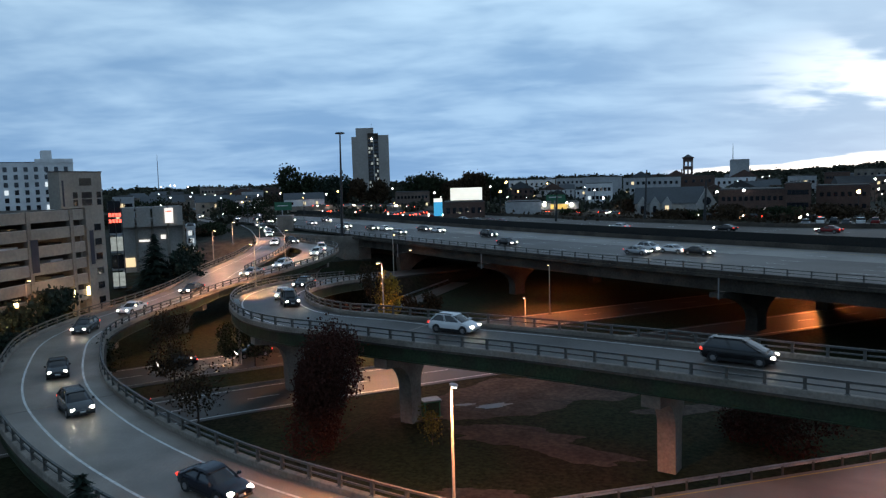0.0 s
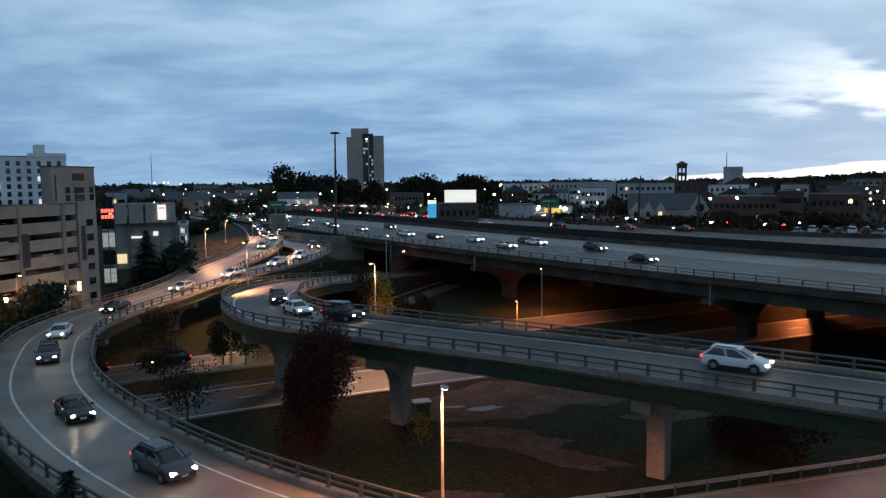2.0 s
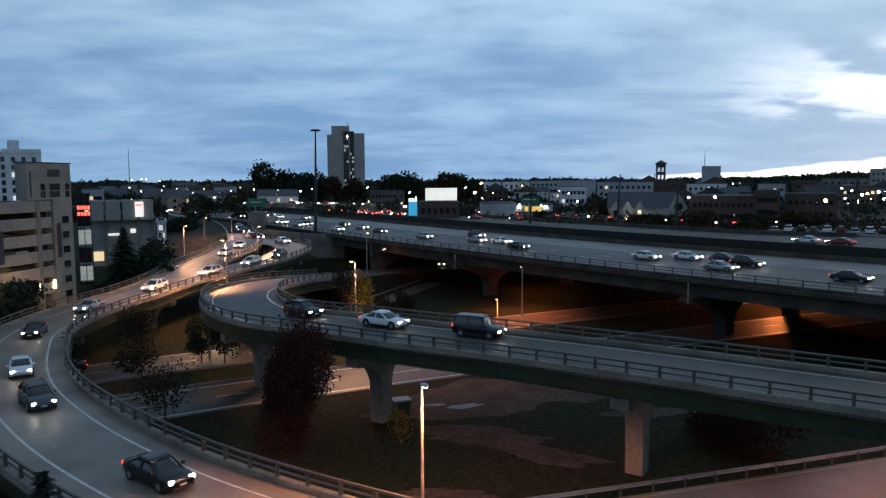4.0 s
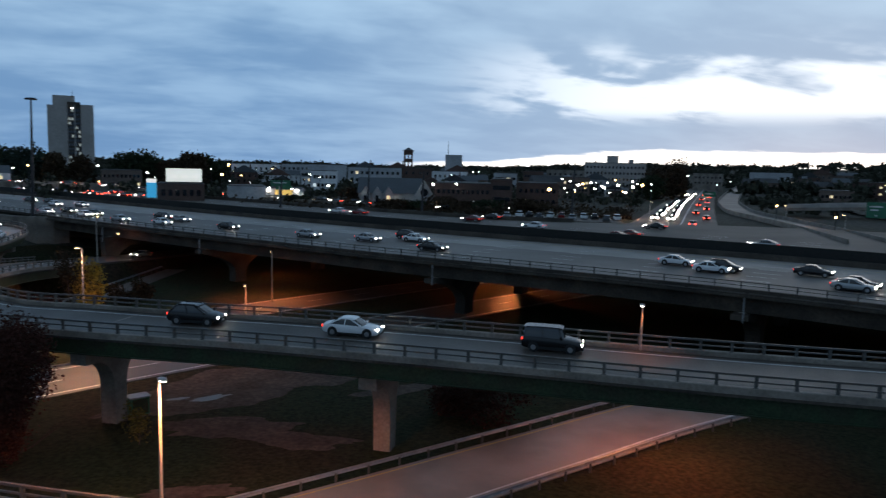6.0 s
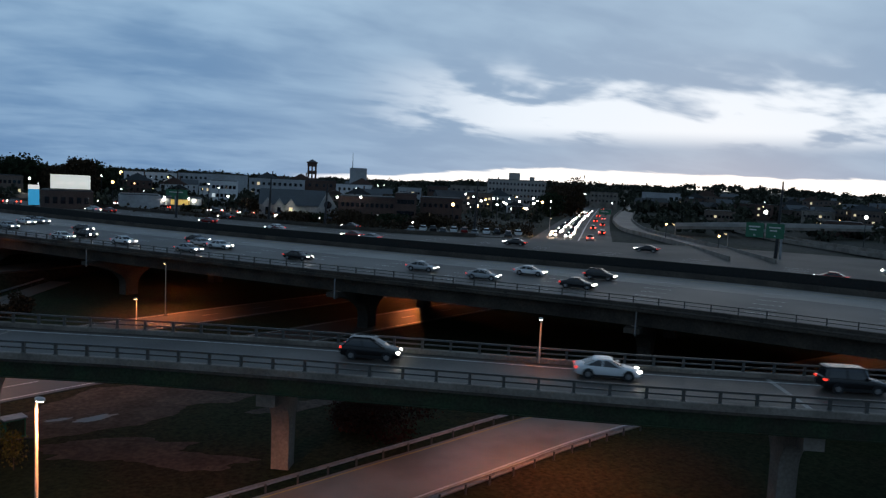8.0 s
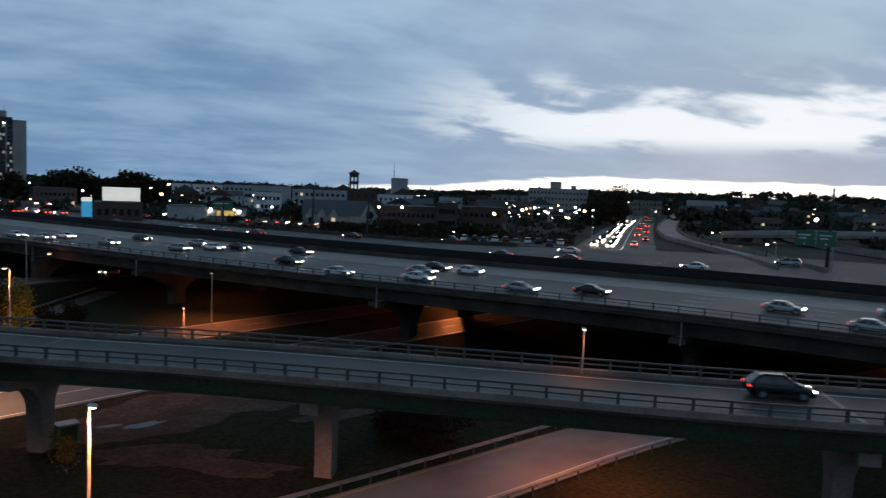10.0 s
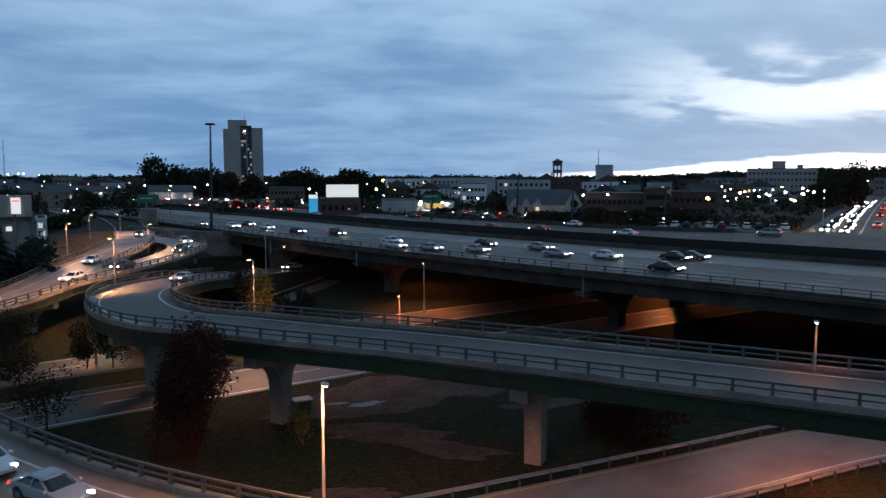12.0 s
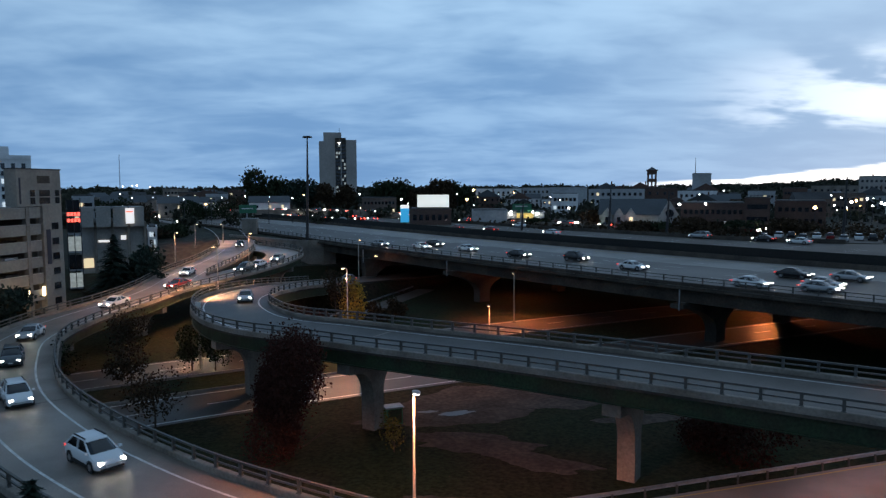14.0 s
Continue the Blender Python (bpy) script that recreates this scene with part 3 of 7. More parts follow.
def earth_bank():
    """The bank of earth that carries the loop ramp's lower end."""
    def prof(u):
        drop = -1.75 - RAMP_LOOP.at(u)[0].z
        return [(-4.3, -0.3), (4.3, -0.3), (4.3 - drop * 1.2, drop), (-4.3 + drop * 0.7, drop)]
    bm = sweep(bmesh.new(), RAMP_LOOP, 5.0, near_s(RAMP_LOOP, -15.2, 116.0), prof, 2.0)
    bmesh.ops.recalc_face_normals(bm, faces=bm.faces)
    tagged(part("embankment", bm, "bank_earth"), "reddish brown earth bank under the ramp's lower end", "ground", kind="structure")
    bm = sweep(bmesh.new(), RAMP_LOOP, 5.0, near_s(RAMP_LOOP, -13.3, 124), [(-4.2, 0), (4.2, 0), (4.2, -0.4), (-4.2, -0.4)], 2.0)
    bmesh.ops.recalc_face_normals(bm, faces=bm.faces)
    tagged(part("ramp_foot", bm, "asphalt"), "asphalt foot of the loop ramp on its bank", "road", kind="structure")


earth_bank()
S_JOINT = near_s(RAMP_LOOP, 42.6, 28.6)
part("expansion_joint", sweep(bmesh.new(), RAMP_LOOP, S_JOINT - 0.18, S_JOINT + 0.18, [(-3.9, 0.005), (3.9, 0.005), (3.9, -0.02), (-3.9, -0.02)], 0.2), "concrete_pale", loop, "pale worn expansion joint")
for s in (near_s(RAMP_WEST, -28.2, 50.6), near_s(RAMP_LOOP, -3.3, 59.5)):
    own, q, hw = (west, RAMP_WEST, 3.6) if s == near_s(RAMP_WEST, -28.2, 50.6) else (loop, RAMP_LOOP, 3.9)
    part("expansion_joint", sweep(bmesh.new(), q, s - 0.1, s + 0.1, [(-hw, 0.005), (hw, 0.005), (hw, -0.02), (-hw, -0.02)], 0.2), "concrete", own)


# the roads that lead onto the ramps, on banked ground
HIGHWAY_WEST = Path([(-230, 470, 8.6), (-165, 385, 7.6), (-112, 312, 6.9), (-86, 275, 6.4), (-70, 250, 6.05), (-58, 220, 6.0)])
# same brightened asphalt as the ramps, light in its colour
surface("ramp_approach", RAMP_WEST, 0, near_s(RAMP_WEST, -37.0, 152.0), -3.85, 3.85, "asphalt_worn", "approach of the curving ramp, asphalt brightened as if lit", 3.2, 0.0)
surface("ramp_approach", RAMP_ISLAND, near_s(RAMP_ISLAND, -52.0, 205.0), near_s(RAMP_ISLAND, -37.0, 162.0), -3.3, 3.3, "asphalt_worn", "approach of the ramp's branch, asphalt brightened as if lit", 3.2, -0.01)
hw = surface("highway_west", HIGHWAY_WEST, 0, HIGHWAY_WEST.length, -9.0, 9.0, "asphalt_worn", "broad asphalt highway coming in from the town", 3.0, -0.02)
line(hw, HIGHWAY_WEST, 0, HIGHWAY_WEST.length, 0.0, 0.3, lift=-0.01)
for q, a, b, o in ((RAMP_WEST, 30, 98, 4.0), (RAMP_ISLAND, 50, 92, -3.6)):
    guard_rail(q, a, b, o, "galvanised guard rail beside the ramp's approach")
pylon = tagged(new("wall_pylon"), "stained concrete pylon at the end of the retaining wall", "wall", kind="structure")
part("shaft", box(bmesh.new(), -44.9, -41.0, 194.0, 196.0, 4.5, 10.1), "concrete", pylon)
part("cap", box(bmesh.new(), -45.1, -40.8, 193.8, 196.2, 10.1, 10.35), "concrete_pale", pylon)


# ---- the highway viaduct: two wide decks side by side ----
def viaduct():
    s0, s1 = near_s(VIADUCT, -21.6, 164), VIADUCT.length - 20
    deck = tagged(new("viaduct"), "wide concrete highway viaduct with many lanes", "viaduct", kind="structure")
    full0 = 5.0
    bm = sweep(bmesh.new(), VIADUCT, full0, s1, [(0, 0), (-V_WIDE, 0), (-V_WIDE, -0.1), (0, -0.1)], 3)
    bmesh.ops.recalc_face_normals(bm, faces=bm.faces)
    part("roadway", bm, "asphalt_pale", deck)
    # slab and girders in dark concrete: shade under the deck put into colour
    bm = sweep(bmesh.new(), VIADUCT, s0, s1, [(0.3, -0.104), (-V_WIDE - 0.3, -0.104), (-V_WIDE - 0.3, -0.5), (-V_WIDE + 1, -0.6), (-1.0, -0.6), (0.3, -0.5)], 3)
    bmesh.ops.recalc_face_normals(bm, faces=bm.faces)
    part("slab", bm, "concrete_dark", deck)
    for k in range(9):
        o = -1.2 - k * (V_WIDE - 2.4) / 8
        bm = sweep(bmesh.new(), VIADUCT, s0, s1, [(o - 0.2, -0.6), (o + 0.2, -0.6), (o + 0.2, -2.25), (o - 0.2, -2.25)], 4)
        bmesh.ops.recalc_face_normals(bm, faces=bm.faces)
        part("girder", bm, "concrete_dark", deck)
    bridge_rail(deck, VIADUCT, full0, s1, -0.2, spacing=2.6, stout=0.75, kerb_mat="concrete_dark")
    line(deck, VIADUCT, full0, s1, -1.6, 0.16, lift=0.006)
    for o in (-5.4, -9.1, -12.8, -16.5, -20.2, -23.9):
        line(deck, VIADUCT, full0, s1, o, 0.14, 3.0, 9.0, lift=0.006)
    bm = sweep(bmesh.new(), VIADUCT, full0, s1, [(-V_WIDE + 11.5, 0.003), (-V_WIDE + 0.3, 0.003), (-V_WIDE + 0.3, -0.02), (-V_WIDE + 11.5, -0.02)], 3)
    bmesh.ops.recalc_face_normals(bm, faces=bm.faces)
    part("pale_lanes", bm, "shoulder", deck, "paler lanes toward the median")
    line(deck, VIADUCT, full0, s1, -V_WIDE + 3.4, 0.16, lift=0.006, mat="paint_yellow")
    bm = sweep(bmesh.new(), VIADUCT, full0, s1, [(-V_WIDE + 0.3, 0), (-V_WIDE + 0.1, 0.8), (-V_WIDE - 0.1, 0.8), (-V_WIDE - 0.3, 0)], 3)
    bmesh.ops.recalc_face_normals(bm, faces=bm.faces)
    part("barrier", bm, "concrete_dark", deck, "stained concrete median barrier")
    # the far deck
    far = tagged(new("viaduct_far"), "far highway deck, a little higher, with sides darkened as shade", "viaduct", kind="structure")
    a, b = -V2_GAP, -V2_GAP - V2_WIDE

    def far_edge(s):  # the far deck widens where the departing highway leaves it
        t = min(1, max(0, (s - 225) / 85))
        return b - 34 * t * t * (3 - 2 * t)
    bm = sweep(bmesh.new(), VIADUCT, full0, s1, lambda s: [(a, 0.8), (far_edge(s), 0.8), (far_edge(s), 0.7), (a, 0.7)], 3)
    bmesh.ops.recalc_face_normals(bm, faces=bm.faces)
    part("roadway", bm, "asphalt_far", far)
    # side slab and parapet take a near-black colour for their shade
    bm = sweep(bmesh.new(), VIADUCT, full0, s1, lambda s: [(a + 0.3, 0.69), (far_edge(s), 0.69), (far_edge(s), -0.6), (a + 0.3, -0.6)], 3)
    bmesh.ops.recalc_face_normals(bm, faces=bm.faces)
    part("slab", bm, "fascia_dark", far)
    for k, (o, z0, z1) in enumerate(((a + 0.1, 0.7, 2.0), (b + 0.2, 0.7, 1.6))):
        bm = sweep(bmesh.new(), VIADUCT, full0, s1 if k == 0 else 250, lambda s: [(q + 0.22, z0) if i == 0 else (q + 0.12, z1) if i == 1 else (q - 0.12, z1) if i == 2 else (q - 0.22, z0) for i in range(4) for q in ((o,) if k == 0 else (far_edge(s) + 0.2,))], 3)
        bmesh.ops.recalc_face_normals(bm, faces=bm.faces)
        part("barrier", bm, "fascia_dark" if k == 0 else "concrete_dark", far, "parapet coloured dark as shade")
    for o in (a - 3.2, a - 6.9, a - 10.6, a - 14.3, a - 18, a - 21.7):
        line(far, VIADUCT, full0, s1, o, 0.14, 3.0, 9.0, lift=0.806)
    return deck


viaduct()


def viaduct_pier(x, y, label, columns=(9.0, 28.5, 48.0)):
    """A bent under both decks: broad columns that flare into arches, its ends reaching out past them."""
    p, d = VIADUCT.at(near_s(VIADUCT, x, y))
    m = Matrix.Translation((p.x, p.y, 0)) @ pose(0, 0, 0, 0, 0, math.degrees(math.atan2(d.y, d.x)))
    pr = tagged(new("viaduct_pier"), label, "bridge pier", kind="structure")
    top = p.z - 2.35
    crown = top - 0.55
    half = 1.15
    wide = V2_GAP + V2_WIDE
    ends = [-0.3] + [(a + b) / 2 for a, b in zip(columns, columns[1:])] + [wide]
    for c, lo, hi in zip(columns, ends, ends[1:]):
        left, right = [(lo, crown)], [(hi, crown)]
        for i in range(9):
            q = i / 8 * math.pi / 2
            fall = crown - 3.6 * (0.5 * (1 - math.cos(q)) + 0.5 * i / 8)
            left.append((max(lo, c - half - min(c - half - lo, 7.6) * (1 - math.sin(q))), fall))
            right.append((min(hi, c + half + min(hi - c - half, 7.6) * (1 - math.sin(q))), fall))
        prof = left + [(c - half, -2.2), (c + half, -2.2)] + right[::-1]
        keep = [prof[0]]
        for q in prof[1:]:
            if (q[0] - keep[-1][0]) ** 2 + (q[1] - keep[-1][1]) ** 2 > 1e-4:
                keep.append(q)
        bm = bmesh.new()
        va = [bm.verts.new(m @ Vector((-0.8, u, z))) for u, z in keep]
        vb = [bm.verts.new(m @ Vector((0.8, u, z))) for u, z in keep]
        bm.faces.new(va)
        bm.faces.new(vb[::-1])
        for i in range(len(keep)):
            k = (i + 1) % len(keep)
            bm.faces.new((va[i], vb[i], vb[k], va[k]))
        bmesh.ops.recalc_face_normals(bm, faces=bm.faces)
        # dark concrete makes the bents read as unlit, shade in the colour
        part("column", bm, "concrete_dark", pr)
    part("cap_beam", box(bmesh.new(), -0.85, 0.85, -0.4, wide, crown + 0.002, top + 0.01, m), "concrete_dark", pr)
    for k in range(9):
        u = 1.2 + k * (V_WIDE - 2.4) / 8
        part("bearing", box(bmesh.new(), -0.3, 0.3, u - 0.25, u + 0.25, top + 0.012, top + 0.1, m), "concrete", pr)
    # stained drain pipe on the end face
    part("drain_pipe", tube(bmesh.new(), [m @ Vector((0.4, -0.5, p.z - 0.5)), m @ Vector((0.4, -0.5, crown - 0.2))], [0.09, 0.09], 6), "galvanised", pr)
    return pr


for x, y, cols in ((-9.2, 144.4, (1.0, 25.0, 46.0)), (6.3, 121.3, (7.6, 27.0, 46.0)), (32.5, 85.4, (9.0, 28.5, 48.0)), (55.2, 56.2, (9.0, 28.5, 48.0)), (72, 28, (9.0, 28.5, 48.0))):
    viaduct_pier(x, y, "arched concrete pier bent under the highway viaduct", cols)

away = surface("road_away", ROAD_AWAY, 0, ROAD_AWAY.length, -10.5, 8.5, "asphalt_far", "broad highway leading away toward the hills", lift=0.05)
line(away, ROAD_AWAY, 30, ROAD_AWAY.length, 0.5, 0.3, lift=0.06)
slip = surface("slip_road", SLIP_AWAY, 0, SLIP_AWAY.length, -3.6, 3.6, "asphalt_pale", "pale slip road curving away beside the highway", lift=0.05)
for o in (-3.9, 3.9):
    bm = sweep(bmesh.new(), SLIP_AWAY, 0, SLIP_AWAY.length, [(o - 0.2, -0.3), (o + 0.2, -0.3), (o + 0.12, 0.9), (o - 0.12, 0.9)], 4)
    bmesh.ops.recalc_face_normals(bm, faces=bm.faces)
    part("barrier", bm, "concrete", slip)


far_ramp = surface("far_ramp", RAMP_FAR, 0, RAMP_FAR.length, -3.6, 3.6, "asphalt_pale", "pale ramp beyond the far deck", lift=0.05)
for o in (-3.9, 3.9):
    bm = sweep(bmesh.new(), RAMP_FAR, 0, RAMP_FAR.length, [(o - 0.2, -0.3), (o + 0.2, -0.3), (o + 0.12, 0.8), (o - 0.12, 0.8)], 4)
    bmesh.ops.recalc_face_normals(bm, faces=bm.faces)
    part("barrier", bm, "concrete", far_ramp)
flyover = tagged(new("flyover"), "low pale concrete flyover on short columns", "bridge", kind="structure")
for name, prof, mat in (("deck", [(-4.5, 0), (4.5, 0), (4.5, -0.9), (-4.5, -0.9)], "concrete"), ("parapet", [(4.3, 0.002), (4.6, 0.002), (4.6, 0.9), (4.3, 0.9)], "concrete_pale"), ("parapet", [(-4.6, 0.002), (-4.3, 0.002), (-4.3, 0.9), (-4.6, 0.9)], "concrete_pale")):
    bm = sweep(bmesh.new(), FLYOVER, 0, FLYOVER.length, prof, 3)
    bmesh.ops.recalc_face_normals(bm, faces=bm.faces)
    part(name, bm, mat, flyover)
for u in FLYOVER.stations(14, FLYOVER.length - 6, 22):
    q = FLYOVER.at(u)[0]
    part("column", box(bmesh.new(), q.x - 0.6, q.x + 0.6, q.y - 0.6, q.y + 0.6, 4.5, q.z - 0.89), "concrete", flyover)


# ---- lamps along the roads ----
def street_lamp(x, y, z0, z1, turn, label, head="lamp_white", energy=0.0, colour=(1, 0.6, 0.3), arm=0.6, cone=128):
    """A slim tapered pole with a small flat lamp head just off its top."""
    lamp = tagged(new("street_lamp"), label, "street lamp")
    lamp.matrix_basis = pose(x, y, z0, 0, 0, turn)
    h = z1 - z0
    bm = tube(bmesh.new(), [(0, 0, -0.3), (0, 0, 0.5), (0, 0, h - 0.3), (0.04, 0, h - 0.08), (arm * 0.5, 0, h)], [0.095, 0.09, 0.065, 0.05, 0.04], 8)
    part("pole", bm, "pole_paint", lamp, smooth=True)
    bm = bmesh.new()
    bmesh.ops.create_uvsphere(bm, u_segments=12, v_segments=7, radius=1.0, matrix=Matrix.Translation((arm * 0.5 + 0.16, 0, h + 0.03)) @ Matrix.Diagonal((0.30, 0.17, 0.085, 1)))
    part("lamp_head", bm, "galvanised", lamp, smooth=True)
    bm = bmesh.new()
    bmesh.ops.create_uvsphere(bm, u_segments=10, v_segments=6, radius=1.0, matrix=Matrix.Translation((arm * 0.5 + 0.17, 0, h - 0.045)) @ Matrix.Diagonal((0.2, 0.12, 0.06, 1)))
    part("lens", bm, head, lamp, "glowing lens")
    part("base_plate", box(bmesh.new(), -0.25, 0.25, -0.25, 0.25, -0.05, 0.12), "concrete", lamp)
    if energy:
        li = new("lamp_light", bpy.data.lights.new("lamp_light", "SPOT"))
        li.data.energy, li.data.color, li.data.shadow_soft_size, li.data.spot_size, li.data.spot_blend = energy, colour, 0.6, radians(cone), 0.55 if cone < 140 else 0.25
        li.matrix_world = pose(x + math.cos(radians(turn)) * (arm * 0.5 + 0.7), y + math.sin(radians(turn)) * (arm * 0.5 + 0.7), z1 - 0.3)
    return lamp


SODIUM = (1.0, 0.28, 0.085)
AMBER = (1.0, 0.46, 0.22)
street_lamp(0.1, 32.9, -1.7, 9, -60, "grey steel street lamp standing in rough grass", energy=9500, colour=(1.0, 0.36, 0.14), arm=0.2, cone=150)
street_lamp(15.3, 105.4, -1.7, 5.6, 100, "grey steel street lamp beside the lower road", "lamp_orange", 7000, SODIUM)
street_lamp(-7.5, 84.7, -1.7, 9, 200, "grey steel street lamp inside the loop", "lamp_orange", 8500, AMBER, cone=150)
street_lamp(31.5, 40.85, 5.6, 9.2, 250, "short grey steel lamp fixed to the ramp edge", energy=260, colour=SODIUM, arm=-0.5)
street_lamp(-9.4, 130.1, -1.7, 9, 60, "grey steel street lamp beside the viaduct", "lamp_orange")
street_lamp(-26.6, 100, -1.7, 10.4, 180, "tall grey steel lamp between the two ramps", "lamp_orange", 10500, AMBER, cone=150)
street_lamp(-42, 130, 4, 10.6, 0, "grey steel lamp beside the curving ramp", "lamp_orange", 3200, AMBER, cone=150)
street_lamp(-48.1, 163, 5.5, 10.4, 0, "grey steel lamp beside the ramp's approach", "lamp_orange", 2600, AMBER, cone=150)
street_lamp(-43.2, 168, 5.5, 10.2, 180, "grey steel lamp beside the ramp's approach", "lamp_orange", 2600, AMBER, cone=150)
street_lamp(-31.0, 139, 3, 9.8, 0, "grey steel lamp between the ramp branches", "lamp_orange", 3600, AMBER, cone=150)
street_lamp(-50.6, 86, 2.2, 7.9, 0, "grey steel lamp in front of the parking garage", "lamp_orange", 900, SODIUM)
street_lamp(9.6, 86.9, -1.7, 4.0, 250, "short round-headed lamp beside the lower road", "lamp_orange", 1600, SODIUM, cone=165)


for b, d, z, t in ((-47.05, 226, 9.8, 120), (-50.8, 184, 9.9, 110), (-37.6, 186, 11.0, 20)):
    p = polar(b, d)
    street_lamp(p.x, p.y, height(p.x, p.y), z, t, "grey steel lamp beside the departing highway", "lamp_orange", 5000, AMBER, cone=150)


# ---- trees and shrubs ----
def leaf_mass(bm, centre, size, count, leaf, rnd, hollow=0.35):
    """Many small tilted leaf clusters filling an uneven crown."""
    cx, cy, cz = centre
    lumps = [(rnd.uniform(-0.5, 0.5), rnd.uniform(-0.5, 0.5), rnd.uniform(-0.55, 0.6), rnd.uniform(0.32, 0.6)) for _ in range(9)]
    for _ in range(count):
        lx, ly, lz, lr = rnd.choice(lumps)
        v = Vector((rnd.gauss(0, 1), rnd.gauss(0, 1), rnd.gauss(0, 1))).normalized() * lr * rnd.uniform(hollow, 1) ** 0.5 * (1 + 0.22 * abs(rnd.gauss(0, 1)))
        p = Vector((cx + (lx + v.x) * size[0], cy + (ly + v.y) * size[1], cz + (lz + v.z) * size[2]))
        q = Euler((rnd.uniform(0, 6.3), rnd.uniform(0, 6.3), rnd.uniform(0, 6.3))).to_matrix()
        s = leaf * rnd.uniform(0.6, 1.4)
        vs = [bm.verts.new(p + q @ Vector(c) * s) for c in ((-0.5, -0.35, 0.1), (0.5, -0.3, -0.08), (0.55, 0.35, 0.12), (-0.05, 0.6, -0.1), (-0.5, 0.3, 0.0))]
        bm.faces.new(vs)


def tree(x, y, z, top, spread, leafmat, label, seed, trunk=0.28, count=700, leaf=0.38, bare=0.3, name="tree"):
    """A tapered trunk, limbs, and a crown of many leaf clusters."""
    rnd = random.Random(seed)
    ob = tagged(new(name), label, "tree")
    h = top - z
    bm = bmesh.new()
    tube(bm, [(x, y, z - 0.4), (x + 0.05, y, z + h * 0.3), (x - 0.08, y + 0.05, z + h * 0.6), (x, y, z + h * 0.92)], [trunk * 0.5, trunk * 0.4, trunk * 0.25, 0.03], 7)
    for k in range(9):
        a, u = k * 2.4 + rnd.uniform(-0.4, 0.4), bare + (0.85 - bare) * k / 9
        r = spread * 0.5 * rnd.uniform(0.55, 0.95) * (1.15 - u * 0.6)
        p0 = Vector((x, y, z + h * u))
        p1 = p0 + Vector((math.cos(a) * r * 0.5, math.sin(a) * r * 0.5, h * 0.08))
        p2 = p0 + Vector((math.cos(a) * r, math.sin(a) * r, h * 0.2))
        tube(bm, [p0, p1, p2], [trunk * 0.16, trunk * 0.1, 0.015], 5)
        for w in range(3):
            b = a + rnd.uniform(-0.9, 0.9)
            tube(bm, [p1.lerp(p2, rnd.random()), p2 + Vector((math.cos(b) * r * 0.35, math.sin(b) * r * 0.35, h * rnd.uniform(0.0, 0.12)))], [trunk * 0.05, 0.008], 4)
    part("trunk", bm, "bark", ob)
    bm = bmesh.new()
    leaf_mass(bm, (x, y, z + h * (bare + 0.5 * (1 - bare))), (spread * 0.62, spread * 0.62, h * (1 - bare) * 0.62), count, leaf, rnd)
    part("crown", bm, leafmat, ob)
    return ob


def conifer(x, y, z, top, spread, label, seed, count=900, name="evergreen_tree"):
    rnd = random.Random(seed)
    ob = tagged(new(name), label, "tree")
    h = top - z
    bm = tube(bmesh.new(), [(x, y, z - 0.4), (x, y, z + h * 0.5), (x, y, z + h)], [0.2, 0.12, 0.02], 7)
    part("trunk", bm, "bark", ob)
    bm = bmesh.new()
    for k in range(count):
        u = rnd.random() ** 1.35
        a = rnd.uniform(0, math.tau)
        reach = spread * 0.5 * (1 - u) ** 0.8 * (0.75 + 0.25 * math.sin(u * 46 + a * 2)) * rnd.uniform(0.35, 1.0)
        c = Vector((x + math.cos(a) * reach, y + math.sin(a) * reach, z + h * (0.06 + 0.94 * u) - reach * 0.15))
        d = Vector((math.cos(a), math.sin(a), -0.25 + rnd.uniform(-0.2, 0.3)))
        s = 0.10 * spread * rnd.uniform(0.7, 1.3) * (1.1 - 0.6 * u)
        e = d.cross(Vector((0, 0, 1))).normalized()
        vs = [bm.verts.new(c + d * i * s + e * j * s) for i, j in ((-0.8, 0), (0, -0.45), (1.2, 0), (0, 0.45))]
        bm.faces.new(vs)
    part("crown", bm, "leaf_pine", ob)
    return ob


tree(-9.2, 54.2, -1.7, 6.9, 5.0, "leaf_red", "dense dark red autumn tree beside the ramp pier", 1, 0.4, 24000, 0.13, 0.0)
tree(-21.6, 60.2, -1.7, 3.1, 4.6, "leaf_brown", "thin small tree with few brown leaves", 2, 0.2, 1100, 0.16, 0.25)
tree(-1.4, 53.7, -1.7, 1.2, 2.0, "leaf_olive", "small yellowing shrub near a utility box", 3, 0.1, 620, 0.12, 0.15, "shrub")
tree(-24.3, 79.6, -1.7, 3.0, 3.7, "leaf_dark", "young dark green roadside tree", 4, 0.2, 1300, 0.17, 0.25)
tree(-31.7, 81.0, -1.7, 4.4, 5.0, "leaf_brown", "thin roadside tree with brown leaves", 5, 0.2, 1300, 0.18, 0.25)
tree(-21.7, 79.4, -1.7, 2.9, 3.3, "leaf_dark", "young dark green roadside tree", 6, 0.18, 1200, 0.17, 0.25)
tree(-27.6, 70.9, -1.7, 3.3, 4.6, "leaf_brown", "thin roadside tree with brown leaves", 7, 0.2, 1100, 0.17, 0.3)
tree(-34.9, 72.1, -1.7, 2.9, 4.4, "leaf_dark", "young dark roadside tree", 8, 0.2, 1100, 0.17, 0.3)
tree(23.8, 52.0, -1.7, 2.0, 7.2, "leaf_red", "wide dark reddish bush under the ramp", 9, 0.2, 8000, 0.14, 0.0, "bush")
